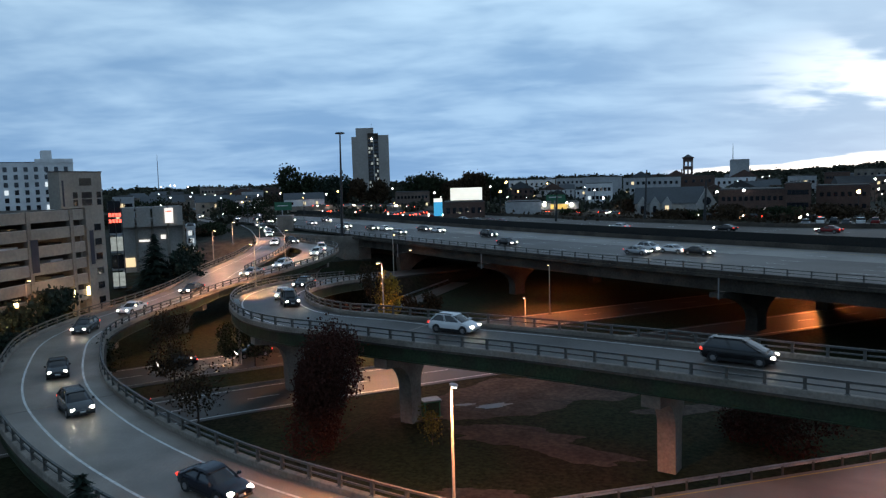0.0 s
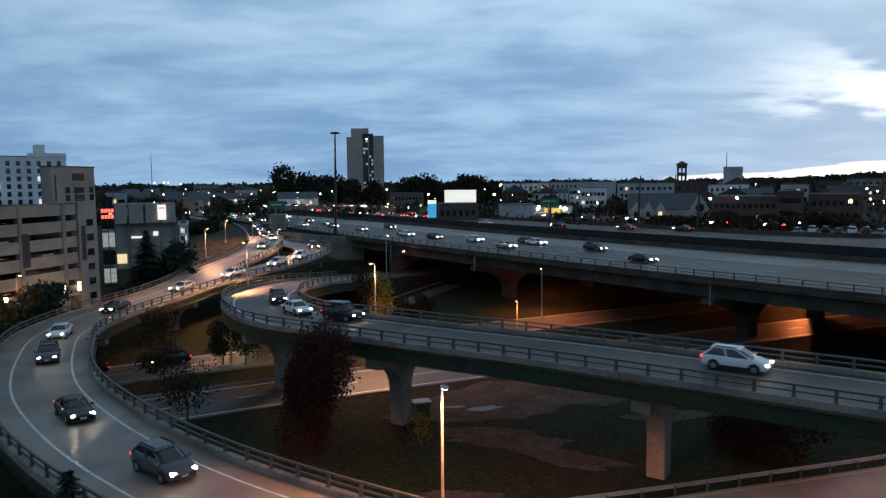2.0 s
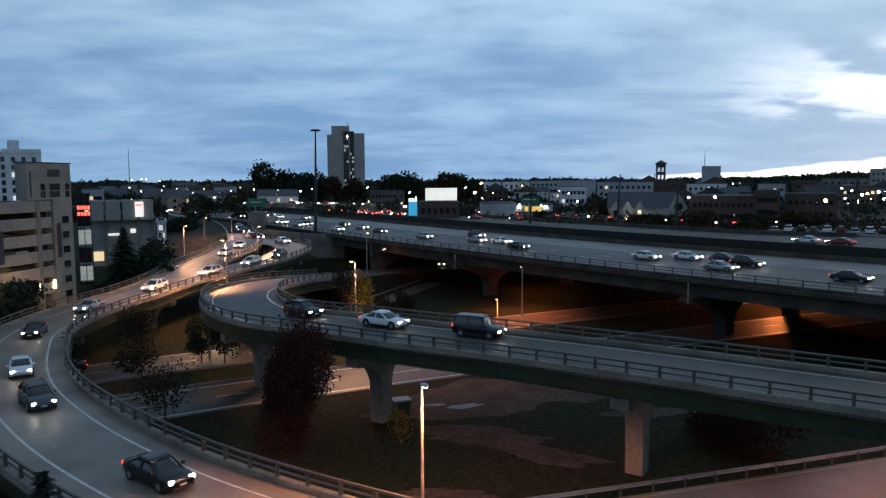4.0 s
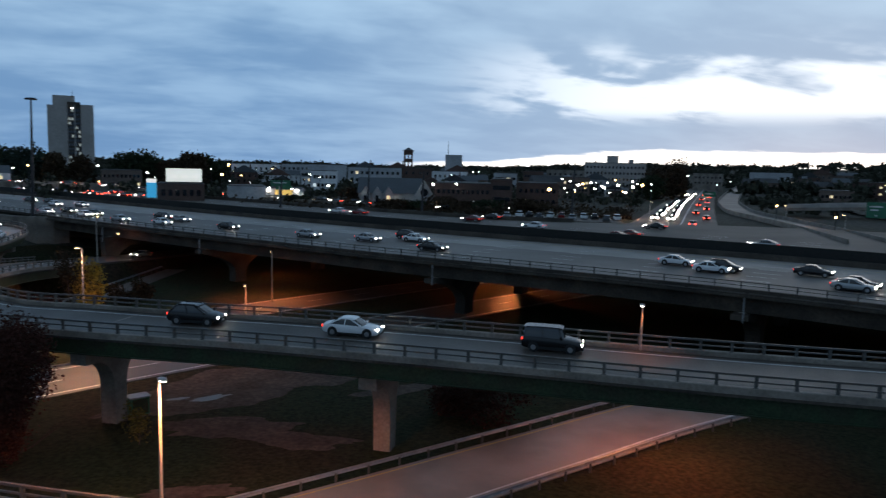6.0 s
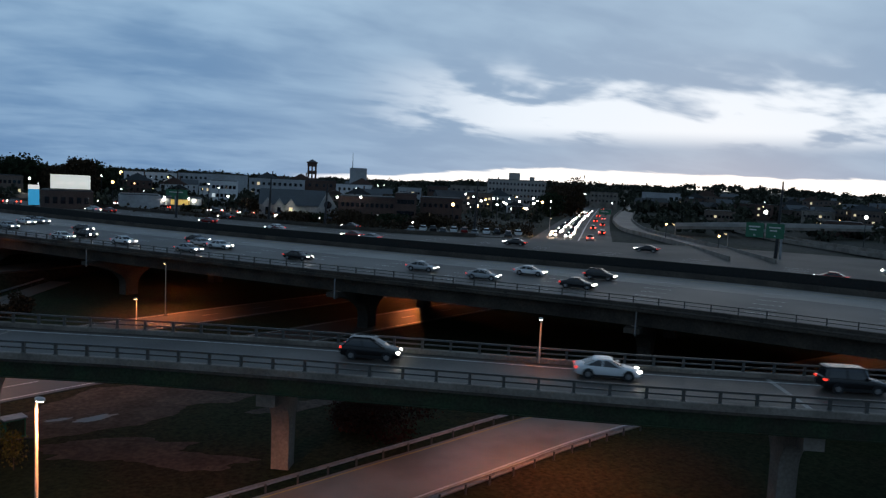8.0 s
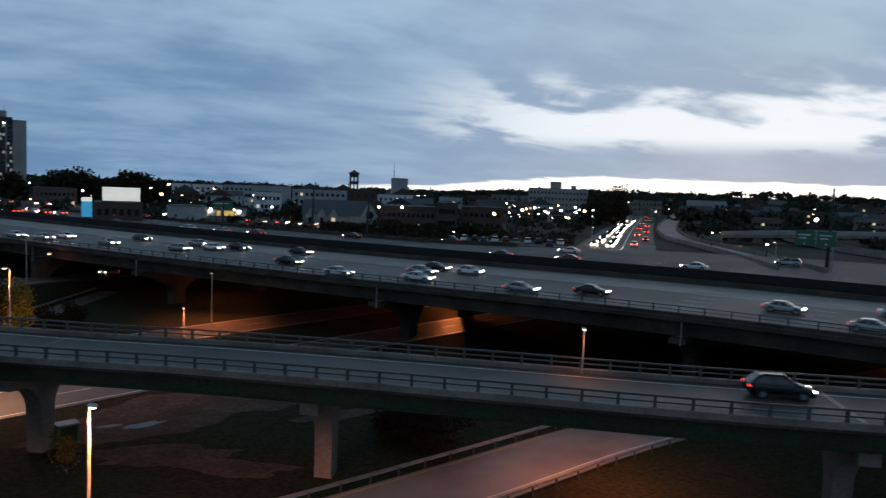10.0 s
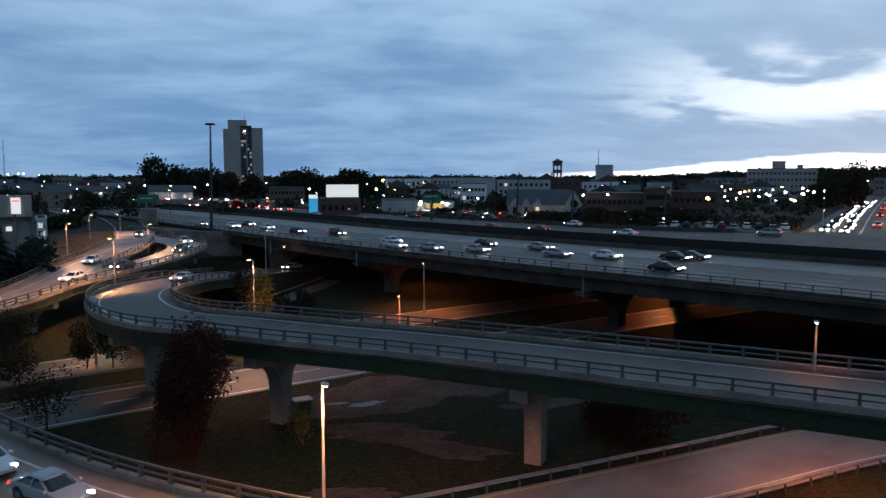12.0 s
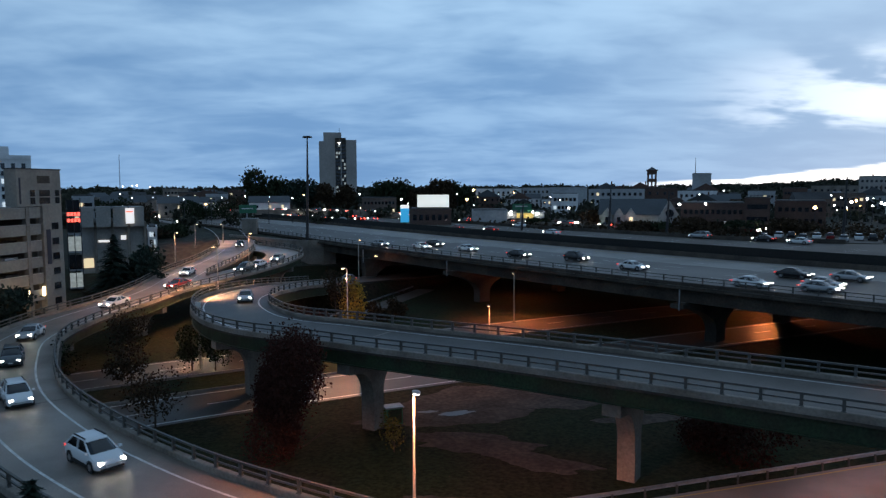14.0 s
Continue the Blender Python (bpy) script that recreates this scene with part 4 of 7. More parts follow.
tree(-9.0, 103.7, -1.7, 4.9, 4.6, "leaf_yellow", "yellow autumn tree inside the loop ramp", 10, 0.2, 1500, 0.22, 0.12)
tree(-10.7, 101.5, -1.7, 6.4, 3.3, "leaf_brown", "brown autumn tree inside the loop ramp", 11, 0.2, 900, 0.2, 0.2)
for k, (x, y, t, s, m) in enumerate(((-15.2, 98, 1.6, 4.5, "leaf_red"), (-12.5, 96.5, 1.0, 4.5, "leaf_red"), (-17, 92, 0.4, 4, "leaf_red"), (-8.2, 105.0, 0.6, 3.0, "leaf_brown"), (-13.5, 101, 1.4, 4, "leaf_red"), (-5.0, 108.0, 0.9, 3.4, "leaf_brown"), (-2.2, 111.5, 0.8, 3.0, "leaf_brown"))):
    tree(x, y, -1.7, t, s, m, "low tangled brush inside the loop ramp", 20 + k, 0.1, 900, 0.24, 0.0, "shrub")
tree(262.5, 327.6, height(262.5, 327.6), 23.4, 20, "leaf_brown", "large rounded autumn tree beside the departing highway", 38, 0.9, 2600, 0.8, 0.1)
conifer(-47.0, 116, 2.5, 11.2, 8.6, "dark broad evergreen tree beside the parking garage", 30, 1500)
tree(-43.4, 118, 2.5, 8.0, 7.4, "leaf_pine", "dark rounded evergreen shrub beside the ramp", 31, 0.25, 1100, 0.45, 0.0)
tree(-46.0, 128, 4, 8.0, 5, "leaf_pine", "dark rounded shrub beside the ramp", 32, 0.25, 500, 0.45, 0.0)
tree(-49.0, 86.5, 2.0, 6.2, 6.4, "leaf_pine", "dark leafy tree in front of the parking garage", 33, 0.25, 1300, 0.4, 0.0)
tree(-52.0, 84.5, 2.0, 5.0, 5.4, "leaf_pine", "dark leafy shrub in front of the parking garage", 34, 0.25, 800, 0.4, 0.0)
tree(-47.5, 74, 0.5, 3.6, 7.0, "leaf_pine", "dark leafy shrub below the curving ramp", 35, 0.25, 1100, 0.4, 0.0)
tree(-43.5, 61, -1.7, 2.6, 7.0, "leaf_pine", "dark leafy shrub below the curving ramp", 36, 0.25, 900, 0.4, 0.0)
conifer(-11.7, 22.0, -1.7, 9.55, 5.2, "dark evergreen whose tip rises by the ramp", 37, 1300)


for k, (b, d, t, w) in enumerate(((19.3, 190, 8.8, 8), (18.5, 194, 9.0, 8), (17.9, 200, 8.6, 7), (20.3, 260, 13.5, 12), (16.4, 290, 13.0, 12), (14.4, 300, 12.6, 13), (13.2, 320, 14.0, 14), (22.0, 280, 14.0, 12))):
    p = polar(b, d)
    tree(p.x, p.y, height(p.x, p.y), t, w, "leaf_dark" if k % 3 else "leaf_brown", "dark leafy tree beside the far roads", 60 + k, 0.4, 1500, 0.5, 0.0)


# ---- utility box, puddle, dirt in the grass ----
def utility_box():
    ob = tagged(new("utility_box"), "green metal utility cabinet standing by the pier", "utility box")
    m = pose(-1.6, 60.2, -1.7, 0, 0, 20)
    bm = box(bmesh.new(), -0.7, 0.7, -0.5, 0.5, 0.1, 1.5, m)
    part("cabinet", bm, "sign_green", ob)
    part("roof_cap", box(bmesh.new(), -0.8, 0.8, -0.6, 0.6, 1.5, 1.6, m), "galvanised", ob)
    part("plinth", box(bmesh.new(), -0.8, 0.8, -0.6, 0.6, -0.2, 0.1, m), "concrete", ob)
    part("door", box(bmesh.new(), -0.6, 0.6, -0.52, -0.5, 0.2, 1.4, m), "girder_green", ob)


utility_box()


def patch(name, x, y, rx, ry, turn, mat, label, seed, lift):
    """A thin uneven patch lying on the ground."""
    bm = bmesh.new()
    n = 180
    m = pose(x, y, -1.7, 0, 0, turn)
    c = bm.verts.new(m @ Vector((0, 0, lift)))
    ring = []
    for k in range(n):
        a = k * math.tau / n
        r = 1 + 0.5 * noise.noise((math.cos(a) * 1.5 + seed, math.sin(a) * 1.5, seed)) + 0.2 * noise.noise((math.cos(a) * 4 + seed, math.sin(a) * 4, seed)) + 0.05 * noise.noise((math.cos(a) * 11 + seed, math.sin(a) * 11, seed))
        ring.append(bm.verts.new(m @ Vector((math.cos(a) * rx * r, math.sin(a) * ry * r, lift))))
    for k in range(n):
        bm.faces.new((c, ring[k], ring[(k + 1) % n]))
    return tagged(part(name, bm, mat), label, "ground", kind="structure")


patch("dirt_patch", 5.5, 65.0, 9.8, 4.6, 25, "dirt", "bare trampled earth in the grass", 1, -0.012)
patch("dirt_patch", 4.4, 55.7, 4.9, 2.2, -15, "dirt", "bare trampled earth in the grass", 2, -0.016)
patch("dirt_patch", 9.0, 51.5, 5.0, 1.5, -32, "dirt", "bare trampled earth in the grass", 3, -0.014)
patch("dirt_patch", 14.2, 67.7, 6.6, 3.5, 25, "dirt", "bare trampled earth in the grass", 4, -0.008)
patch("puddle", 3.9, 62.8, 1.7, 0.5, 14, "puddle_water", "shallow puddle on bare earth", 5, -0.004)
patch("puddle", 1.3, 63.4, 1.0, 0.3, 6, "puddle_water", "small shallow puddle on bare earth", 8, -0.003)
patch("dirt_patch", 21.0, 60.5, 4.6, 1.3, 8, "dirt", "bare trampled earth in the grass", 9, -0.011)
patch("dirt_patch", 1.6, 44.6, 3.4, 1.0, -8, "dirt", "bare trampled earth in the grass", 12, -0.013)


# fallen leaves and litter in the grass
def litter():
    rnd = random.Random(5)
    bm = bmesh.new()
    for _ in range(450):
        x, y = rnd.uniform(-15, 45), rnd.uniform(28, 62)
        if abs(y - (36.8 + 0.27 * x)) < 5.5:
            continue
        s = rnd.uniform(0.03, 0.08)
        a = rnd.uniform(0, 6.3)
        z = -1.7 + rnd.uniform(-0.02, 0.03)
        bm.faces.new([bm.verts.new((x + math.cos(a + q) * s, y + math.sin(a + q) * s, z + 0.03 * (q > 2))) for q in (0, 1.7, 3.1, 4.6)])
    tagged(part("fallen_leaves", bm, "leaf_brown"), "scattered fallen leaves lying in the grass", "leaves", kind="stuff")


litter()

# ---- the small lane inside the loop ----
LANE = Path([(-13.0, 98.0, -1.7), (-11.2, 104.5, -1.7), (-9.0, 111.5, -1.7), (-5.0, 121.8, -1.7), (-0.4, 133.0, -1.7), (3.0, 141.0, -1.7)])
surface("lane", LANE, 0, LANE.length, -1.8, 1.8, "asphalt_pale", "narrow pale lane inside the loop ramp")
guard_rail(LANE, 1, LANE.length - 1, -2.3, "galvanised guard rail along the narrow lane")


# ---- walls of the highway beyond the ramps ----
def wall_along(name, points, thick, z0, z1, mat, label):
    p = Path([(x, y, 0) for x, y in points])
    bm = sweep(bmesh.new(), p, 0, p.length, [(-thick / 2, z0), (thick / 2, z0), (thick / 2, z1), (-thick / 2, z1)], 3)
    bmesh.ops.recalc_face_normals(bm, faces=bm.faces)
    return tagged(part(name, bm, mat), label, "wall", kind="structure")


wall_along("retaining_wall", [(-46, 186), (-33, 172), (-23, 162.5), (-17, 164)], 0.6, -0.5, 6.6, "concrete", "stained concrete retaining wall below the highway")
wall_along("abutment_wall", [(-22.3, 163.5), (-12, 170), (8, 182)], 0.6, -0.5, 5.9, "concrete_dark", "dark concrete abutment under the viaduct's end")


# ---- buildings ----
def place(b0, b1, dist):
    a, b = polar(b0, dist), polar(b1, dist)
    return Matrix.Translation(a) @ pose(0, 0, 0, 0, 0, math.degrees(math.atan2(b.y - a.y, b.x - a.x))), (b - a).length


def windows(ob, m, x0, x1, z0, z1, cols, rows, w, h, lit=0.1, seed=0, y=0.0, kind="window_lit"):
    """A grid of panes set in a wall face."""
    rnd = random.Random(seed)
    dark = glow = None
    for i in range(cols):
        for j in range(rows):
            cx, cz = x0 + (i + 0.5) * (x1 - x0) / cols, z0 + (j + 0.5) * (z1 - z0) / rows
            on = rnd.random() < lit * 0.6
            mesh = glow if on else dark
            if mesh is None:
                pane = part("window", box(bmesh.new(), -w / 2, w / 2, -0.06, 0.1, -h / 2, h / 2), kind if on else "window_dark", ob)
                if on:
                    glow = pane.data
                else:
                    dark = pane.data
            else:
                pane = part("window", mesh, None, ob)
            pane.matrix_basis = m @ Matrix.Translation((cx, y, cz))


def building(b0, b1, top, dist, mat, label, deep=14.0, base=5.0, cols=0, rows=0, ww=1.2, wh=1.4, lit=0.12, seed=1, name="building", roof="roof_tar", cornice=True, kind="window_lit"):
    m, w = place(b0, b1, dist)
    ob = tagged(new(name), label, "building")
    part("wall", box(bmesh.new(), 0, w, 0, deep, base, top, m), mat, ob)
    part("roof", box(bmesh.new(), 0.25, w - 0.25, 0.25, deep - 0.25, top, top + 0.25, m), roof, ob)
    if cornice:
        part("cornice", box(bmesh.new(), -0.12, w + 0.12, -0.12, deep + 0.12, top - 0.45, top - 0.02, m), mat, ob)
    if cols:
        windows(ob, m, 0.6, w - 0.6, max(base, top - rows * (3.3 if rows < 7 else 2.0) - 0.8), top - 0.7, cols, rows, ww, wh, lit, seed, kind=kind)
    return ob, m, w


# apartment tower
def apartment_tower():
    m, w = place(7.08, 4.18, 530)
    ob = tagged(new("apartment_tower"), "tall pale concrete apartment tower with dark central window bays", "tower block")
    for x0, x1 in ((0, w * 0.43), (w * 0.72, w)):
        part("wall", box(bmesh.new(), x0, x1, 0, 20, 3, 51.5 if x0 == 0 else 52.5, m), "tower_concrete", ob)
    part("core", box(bmesh.new(), w * 0.43, w * 0.72, 1.2, 19, 3, 54, m), "concrete_dark", ob)
    part("penthouse", box(bmesh.new(), w * 0.12, w * 0.6, 3, 17, 51.5, 58, m), "tower_concrete", ob)
    part("antenna", tube(bmesh.new(), [m @ Vector((w * 0.55, 8, 58)), m @ Vector((w * 0.55, 8, 61.5))], [0.15, 0.08], 5), "mast_steel", ob)
    part("mullion", box(bmesh.new(), w * 0.57, w * 0.60, 0.6, 1.3, 3, 52, m), "concrete_pale", ob)
    windows(ob, m, w * 0.44, w * 0.57, 6, 50, 2, 16, 1.3, 1.7, 0.35, 4, 1.15, "window_dim")
    windows(ob, m, w * 0.60, w * 0.71, 6, 50, 2, 16, 1.2, 1.7, 0.3, 5, 1.15, "window_dim")
    part("roof_light", box(bmesh.new(), w * 0.52, w * 0.56, 0.5, 1.0, 49.8, 50.6, m), "light_white", ob)


apartment_tower()


# the white hotel behind the garage
ob, m, w = building(39, 27.0, 26.2, 220, "stucco_white", "white hotel block with rows of small windows", 16, cols=19, rows=7, ww=0.95, wh=1.25, lit=0.07, seed=3, name="hotel", kind="window_cool")
part("stair_head", box(bmesh.new(), w - 7, w - 4.6, 4, 9, 26.2, 29.6, m), "stucco_white", ob)
part("parapet", box(bmesh.new(), w - 9, w, -0.3, 0.3, 26.2, 27.2, m), "stucco_white", ob)


# the parking garage and its stair tower
def parking_garage():
    ob = tagged(new("parking_garage"), "concrete parking garage with open decks lit from inside", "parking garage")
    # along x: from its far corner toward the overlook; its face looks along -y of this frame
    a, b = Vector((-49.5, 98.6, 0)), Vector((-60.6, 49.8, 0))
    m = Matrix.Translation(b) @ pose(0, 0, 0, 0, 0, math.degrees(math.atan2(a.y - b.y, a.x - b.x)))
    w = (a - b).length
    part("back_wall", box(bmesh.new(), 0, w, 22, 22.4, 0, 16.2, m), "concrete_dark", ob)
    part("end_wall", box(bmesh.new(), -0.4, 0, 0, 22, 0, 16.2, m), "concrete", ob)
    part("end_wall", box(bmesh.new(), w, w + 0.4, 0.6, 22, 0, 16.0, m), "concrete", ob)
    for k in range(6):
        z = 16.0 - k * 2.2
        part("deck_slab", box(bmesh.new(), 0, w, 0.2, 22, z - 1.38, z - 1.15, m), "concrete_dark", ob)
        part("spandrel", box(bmesh.new(), 0, w, -0.15, 0.15, z - 1.38, z - 0.04, m), "garage_concrete", ob)
        part("coping", box(bmesh.new(), 0, w, -0.2, 0.2, z - 0.04, z + 0.04, m), "concrete_pale", ob)
        if k < 5:
            for i in range(6):
                part("ceiling_light", box(bmesh.new(), 3 + i * 7.5 + k % 2 * 2, 4.6 + i * 7.5 + k % 2 * 2, 3, 3.3, z - 1.47, z - 1.385, m), "garage_glow", ob)
            for i in range(5):
                if (i * 7 + k * 3) % 4:
                    c = w - 4 - i * 7.4
                    part("parked_roof", box(bmesh.new(), c - 1.0 - i % 2, c + 1.2, 1.2, 4.6, z - 2.5, z - 2.02, m), "car_" + ("silver", "black", "white", "grey")[(i + k) % 4], ob)
    part("base_wall", box(bmesh.new(), 0, w, 6, 6.3, 0, 3.6, m), "garage_concrete", ob)
    for i in range(7):
        x = w - 2.4 - i * 7.4
        part("column", box(bmesh.new(), x - 0.3, x + 0.3, -0.28, 0.4, 0, 16.1, m), "concrete", ob)
    for x, z in ((w - 9.2, 8.4), (w - 23.8, 8.4)):
        part("banner", box(bmesh.new(), x - 0.6, x + 0.6, -0.36, -0.32, z, z + 4.1, m), "banner_blue", ob)
        part("banner_arm", box(bmesh.new(), x - 0.65, x + 0.65, -0.38, -0.14, z + 4.1, z + 4.16, m), "mast_steel", ob)
    for i in range(4):
        x = w - 4.5 - i * 8.4
        lamp = part("wall_lamp", box(bmesh.new(), x - 0.2, x + 0.2, -0.55, -0.29, 4.6, 5.2, m), "garage_glow", ob)
    for k in (1, 3, 5):
        for i in range(3):
            li = new("deck_light", bpy.data.lights.new("deck_light", "POINT"))
            li.data.energy, li.data.color, li.data.shadow_soft_size = 120 if k < 5 else 260, (1.0, 0.62, 0.30), 0.3
            li.location = m @ Vector((w - 6 - i * 12, 3.5, 16.0 - k * 2.2 - 1.6))
    # stair tower
    st = tagged(new("stair_tower"), "tall concrete stair tower with a column of small windows", "stair tower")
    c = Vector((-48.7, 102.5, 0))
    a2 = Vector((-50.8, 93.1, 0))
    m2 = Matrix.Translation(a2) @ pose(0, 0, 0, 0, 0, math.degrees(math.atan2(c.y - a2.y, c.x - a2.x)))
    w2 = (c - a2).length
    part("wall", box(bmesh.new(), w2 * 0.62, w2, -0.35, 4.5, 0, 16.2, m2), "garage_concrete", st)
    part("upper_wall", box(bmesh.new(), w2 * 0.16, w2, -0.353, 1.4, 16.2, 21.0, m2), "garage_concrete", st)
    part("roof", box(bmesh.new(), w2 * 0.16 - 0.1, w2 + 0.1, -0.45, 1.5, 21.0, 21.15, m2), "roof_tar", st)
    part("louvre", box(bmesh.new(), w2 * 0.54, w2 * 0.78, -0.4, -0.3, 19.2, 20.2, m2), "concrete_dark", st)
    for x, ww in ((0.44, 0.8), (0.67, 1.9), (0.92, 0.8)):
        for z in (16.9, 17.9):
            part("window", box(bmesh.new(), w2 * x - ww / 2, w2 * x + ww / 2, -0.42, -0.3, z - 0.42, z + 0.42, m2), "window_dark", st)
    for k in range(7):
        z = 13.4 - k * 2.05
        part("window", box(bmesh.new(), w2 * 0.78, w2 * 0.91, -0.42, -0.3, z - 0.45, z + 0.45, m2), "window_dark", st)
        part("sill", box(bmesh.new(), w2 * 0.76, w2 * 0.93, -0.5, -0.3, z - 0.58, z - 0.48, m2), "concrete", st)
    part("banner", box(bmesh.new(), w2 * 0.665, w2 * 0.745, -0.42, -0.38, 8.3, 13.0, m2), "banner_blue", st)
    part("drain_strip", box(bmesh.new(), w2 * 0.2, w2 * 0.23, -0.39, -0.34, 16.5, 19.9, m2), "banner_blue", st)
    for s in (0.25, 0.55):
        part("wall_lamp", box(bmesh.new(), w2 * s - 0.15, w2 * s + 0.15, -0.6, -0.35, 4.2, 5.4, m2), "garage_glow", st)
    for x, y, z in ((-49.2, 91, 4.6), (-51.6, 80, 4.6), (-54.4, 68, 4.4)):
        li = new("garage_light", bpy.data.lights.new("garage_light", "POINT"))
        li.data.energy, li.data.color, li.data.shadow_soft_size = 420, (1.0, 0.6, 0.3), 0.3
        li.location = (x + 1.2, y, z)


parking_garage()


# the hall with overhanging concrete panels, beside the garage
def hall():
    m, w = place(24.3, 19.85, 150)
    ob = tagged(new("hall"), "pale concrete hall with big overhanging panels", "building")
    part("wall", box(bmesh.new(), 0, w, 2.5, 25, 2, 12, m), "concrete_pale", ob)
    for i in range(4):
        x0, x1 = i * w / 4, (i + 1) * w / 4
        bm = bmesh.new()
        vs = [bm.verts.new(m @ Vector(p)) for p in ((x0 + 0.15, 0.4, 11.2), (x1 - 0.25, 0.4, 11.2), (x1 - 0.25, 0, 15), (x0 + 0.15, 0, 15), (x0 + 0.15, 3, 11.2), (x1 - 0.25, 3, 11.2), (x1 - 0.25, 3, 15), (x0 + 0.15, 3, 15))]
        for f in ((0, 1, 2, 3), (1, 5, 6, 2), (5, 4, 7, 6), (4, 0, 3, 7), (3, 2, 6, 7), (4, 5, 1, 0)):
            bm.faces.new([vs[k] for k in f])
        part("panel", bm, "concrete_pale", ob)
        part("rib", box(bmesh.new(), x1 - 0.35, x1 + 0.15, 1.6, 2.6, 2, 12, m), "concrete", ob)
    part("roof", box(bmesh.new(), 0, w, 3, 25, 14.2, 14.6, m), "roof_tar", ob)
    part("lit_sign", box(bmesh.new(), w * 0.70, w * 0.83, -0.2, -0.05, 11.8, 14.7, m), "sign_white", ob, "glowing white sign panel")
    part("sign_bar", box(bmesh.new(), w * 0.715, w * 0.81, -0.24, -0.2, 13.9, 14.2, m), "sign_red", ob)
    for x0, x1, z0, z1, mt in ((0.05, 0.2, 3.4, 5.2, "window_lit"), (0.28, 0.45, 8.2, 8.6, "sign_white"), (0.62, 0.7, 8.6, 9.4, "sign_white")):
        part("window", box(bmesh.new(), w * x0, w * x1, 2.3, 2.48, z0, z1, m), mt, ob)
    # glazed lift tower between the hall and the garage
    m, w = place(25.0, 24.1, 128)
    ob = tagged(new("lift_tower"), "glazed lift tower with lit storeys", "tower")
    for k in range(5):
        z = 2.5 + k * 2.9
        part("pane", box(bmesh.new(), 0.1, w - 0.1, 0, 0.1, z + 0.3, z + 2.6, m), "window_dim" if k in (0, 2) else "window_dark", ob)
        part("floor_band", box(bmesh.new(), 0, w, -0.1, 2.5, z, z + 0.3, m), "galvanised", ob)
    for x in (0, w * 0.5, w):
        part("mullion", box(bmesh.new(), x - 0.06, x + 0.06, -0.12, 0, 2.5, 17, m), "mast_steel", ob)
    for z in (14.2, 13.2):
        for i in range(4):
            part("sign_bar", box(bmesh.new(), 0.1 + i * w / 4.2, 0.1 + i * w / 4.2 + w / 5.5, -0.35, -0.2, z, z + 0.55, m), "sign_red", ob, "glowing red sign")


hall()
building(19.75, 19.1, 10.5, 160, "stucco_white", "small white building with lit windows", 10, cols=2, rows=3, ww=0.8, wh=1.0, lit=0.9, seed=6, kind="window_cool")
building(24.6, 23.2, 16.6, 200, "stucco_grey", "flat grey roofed building with lit windows", 12, cols=4, rows=2, lit=0.6, seed=7)

# brick block, billboard and sign pillar beyond the highway
building(3.8, 1.1, 13.6, 330, "brick_brown", "long low brown brick building with two rows of windows", 16, cols=9, rows=2, ww=1.0, wh=1.3, lit=0.08, seed=8)
building(0.05, -3.25, 11.9, 212, "brick_dark", "dark red brick building below a lit billboard", 12, cols=6, rows=1, ww=1.1, wh=1.7, lit=0.0, seed=9)


def billboard():
    m, w = place(-0.56, -3.07, 216)
    ob = tagged(new("billboard"), "broad brightly lit white billboard on posts", "billboard")
    part("panel", box(bmesh.new(), 0, w, 0, 0.4, 12.4, 16.1, m), "billboard_lit", ob)
    part("frame", box(bmesh.new(), -0.2, w + 0.2, 0.05, 0.6, 12.1, 12.38, m), "mast_steel", ob)
    part("catwalk", box(bmesh.new(), 0, w, -0.9, -0.1, 12.0, 12.1, m), "mast_steel", ob)
    for k in range(3):
        part("picture_bar", box(bmesh.new(), w * (0.12 + 0.3 * k), w * (0.3 + 0.3 * k), -0.03, -0.005, 13.6, 14.2, m), "sign_white", ob)
    for k in range(4):
        part("post", box(bmesh.new(), w * (0.1 + 0.27 * k) - 0.15, w * (0.1 + 0.27 * k) + 0.15, 0.4, 0.7, 5, 14, m), "mast_steel", ob)


billboard()
m, w = place(0.78, 0.1, 208)
ob = tagged(new("sign_pillar"), "tall glowing blue sign pillar with a white head", "sign")
part("panel", box(bmesh.new(), 0, w, 0, 0.8, 8.3, 12.3, m), "sign_glow", ob)
part("head", box(bmesh.new(), 0, w, -0.05, 0.85, 12.3, 13.3, m), "sign_white", ob)
part("foot", box(bmesh.new(), w * 0.3, w * 0.7, 0.2, 0.6, 5, 8.3, m), "mast_steel", ob)

building(-4.9, -7.7, 10.9, 230, "stucco_grey", "low grey commercial building behind the highway", 14, cols=0)
building(-5.2, -8.8, 17.2, 420, "stucco_white", "pale row of town buildings", 14, cols=9, rows=2, lit=0.15, seed=12)
building(-8.9, -11.4, 17.6, 430, "stucco_grey", "grey row of town buildings", 14, cols=7, rows=2, lit=0.15, seed=13)
building(-11.17, -13.2, 15.4, 300, "stucco_white", "white two-storey building with lit sign", 12, cols=6, rows=2, lit=0.2, seed=14, kind="window_cool")
building(-11.0, -13.9, 17.8, 400, "stucco_grey", "grey block behind a white building", 12, cols=0)
building(-14.0, -18.2, 17.0, 345, "stucco_grey", "grey apartment block with dark windows", 12, cols=10, rows=3, lit=0.08, seed=15)
building(-18.2, -20.6, 17.2, 360, "brick_dark", "dark brick block beside the bell tower", 12, cols=4, rows=2, lit=0.1, seed=16)
building(-20.6, -23.4, 15.8, 380, "stucco_white", "pale row of houses behind the factory", 12, cols=7, rows=2, lit=0.1, seed=17)
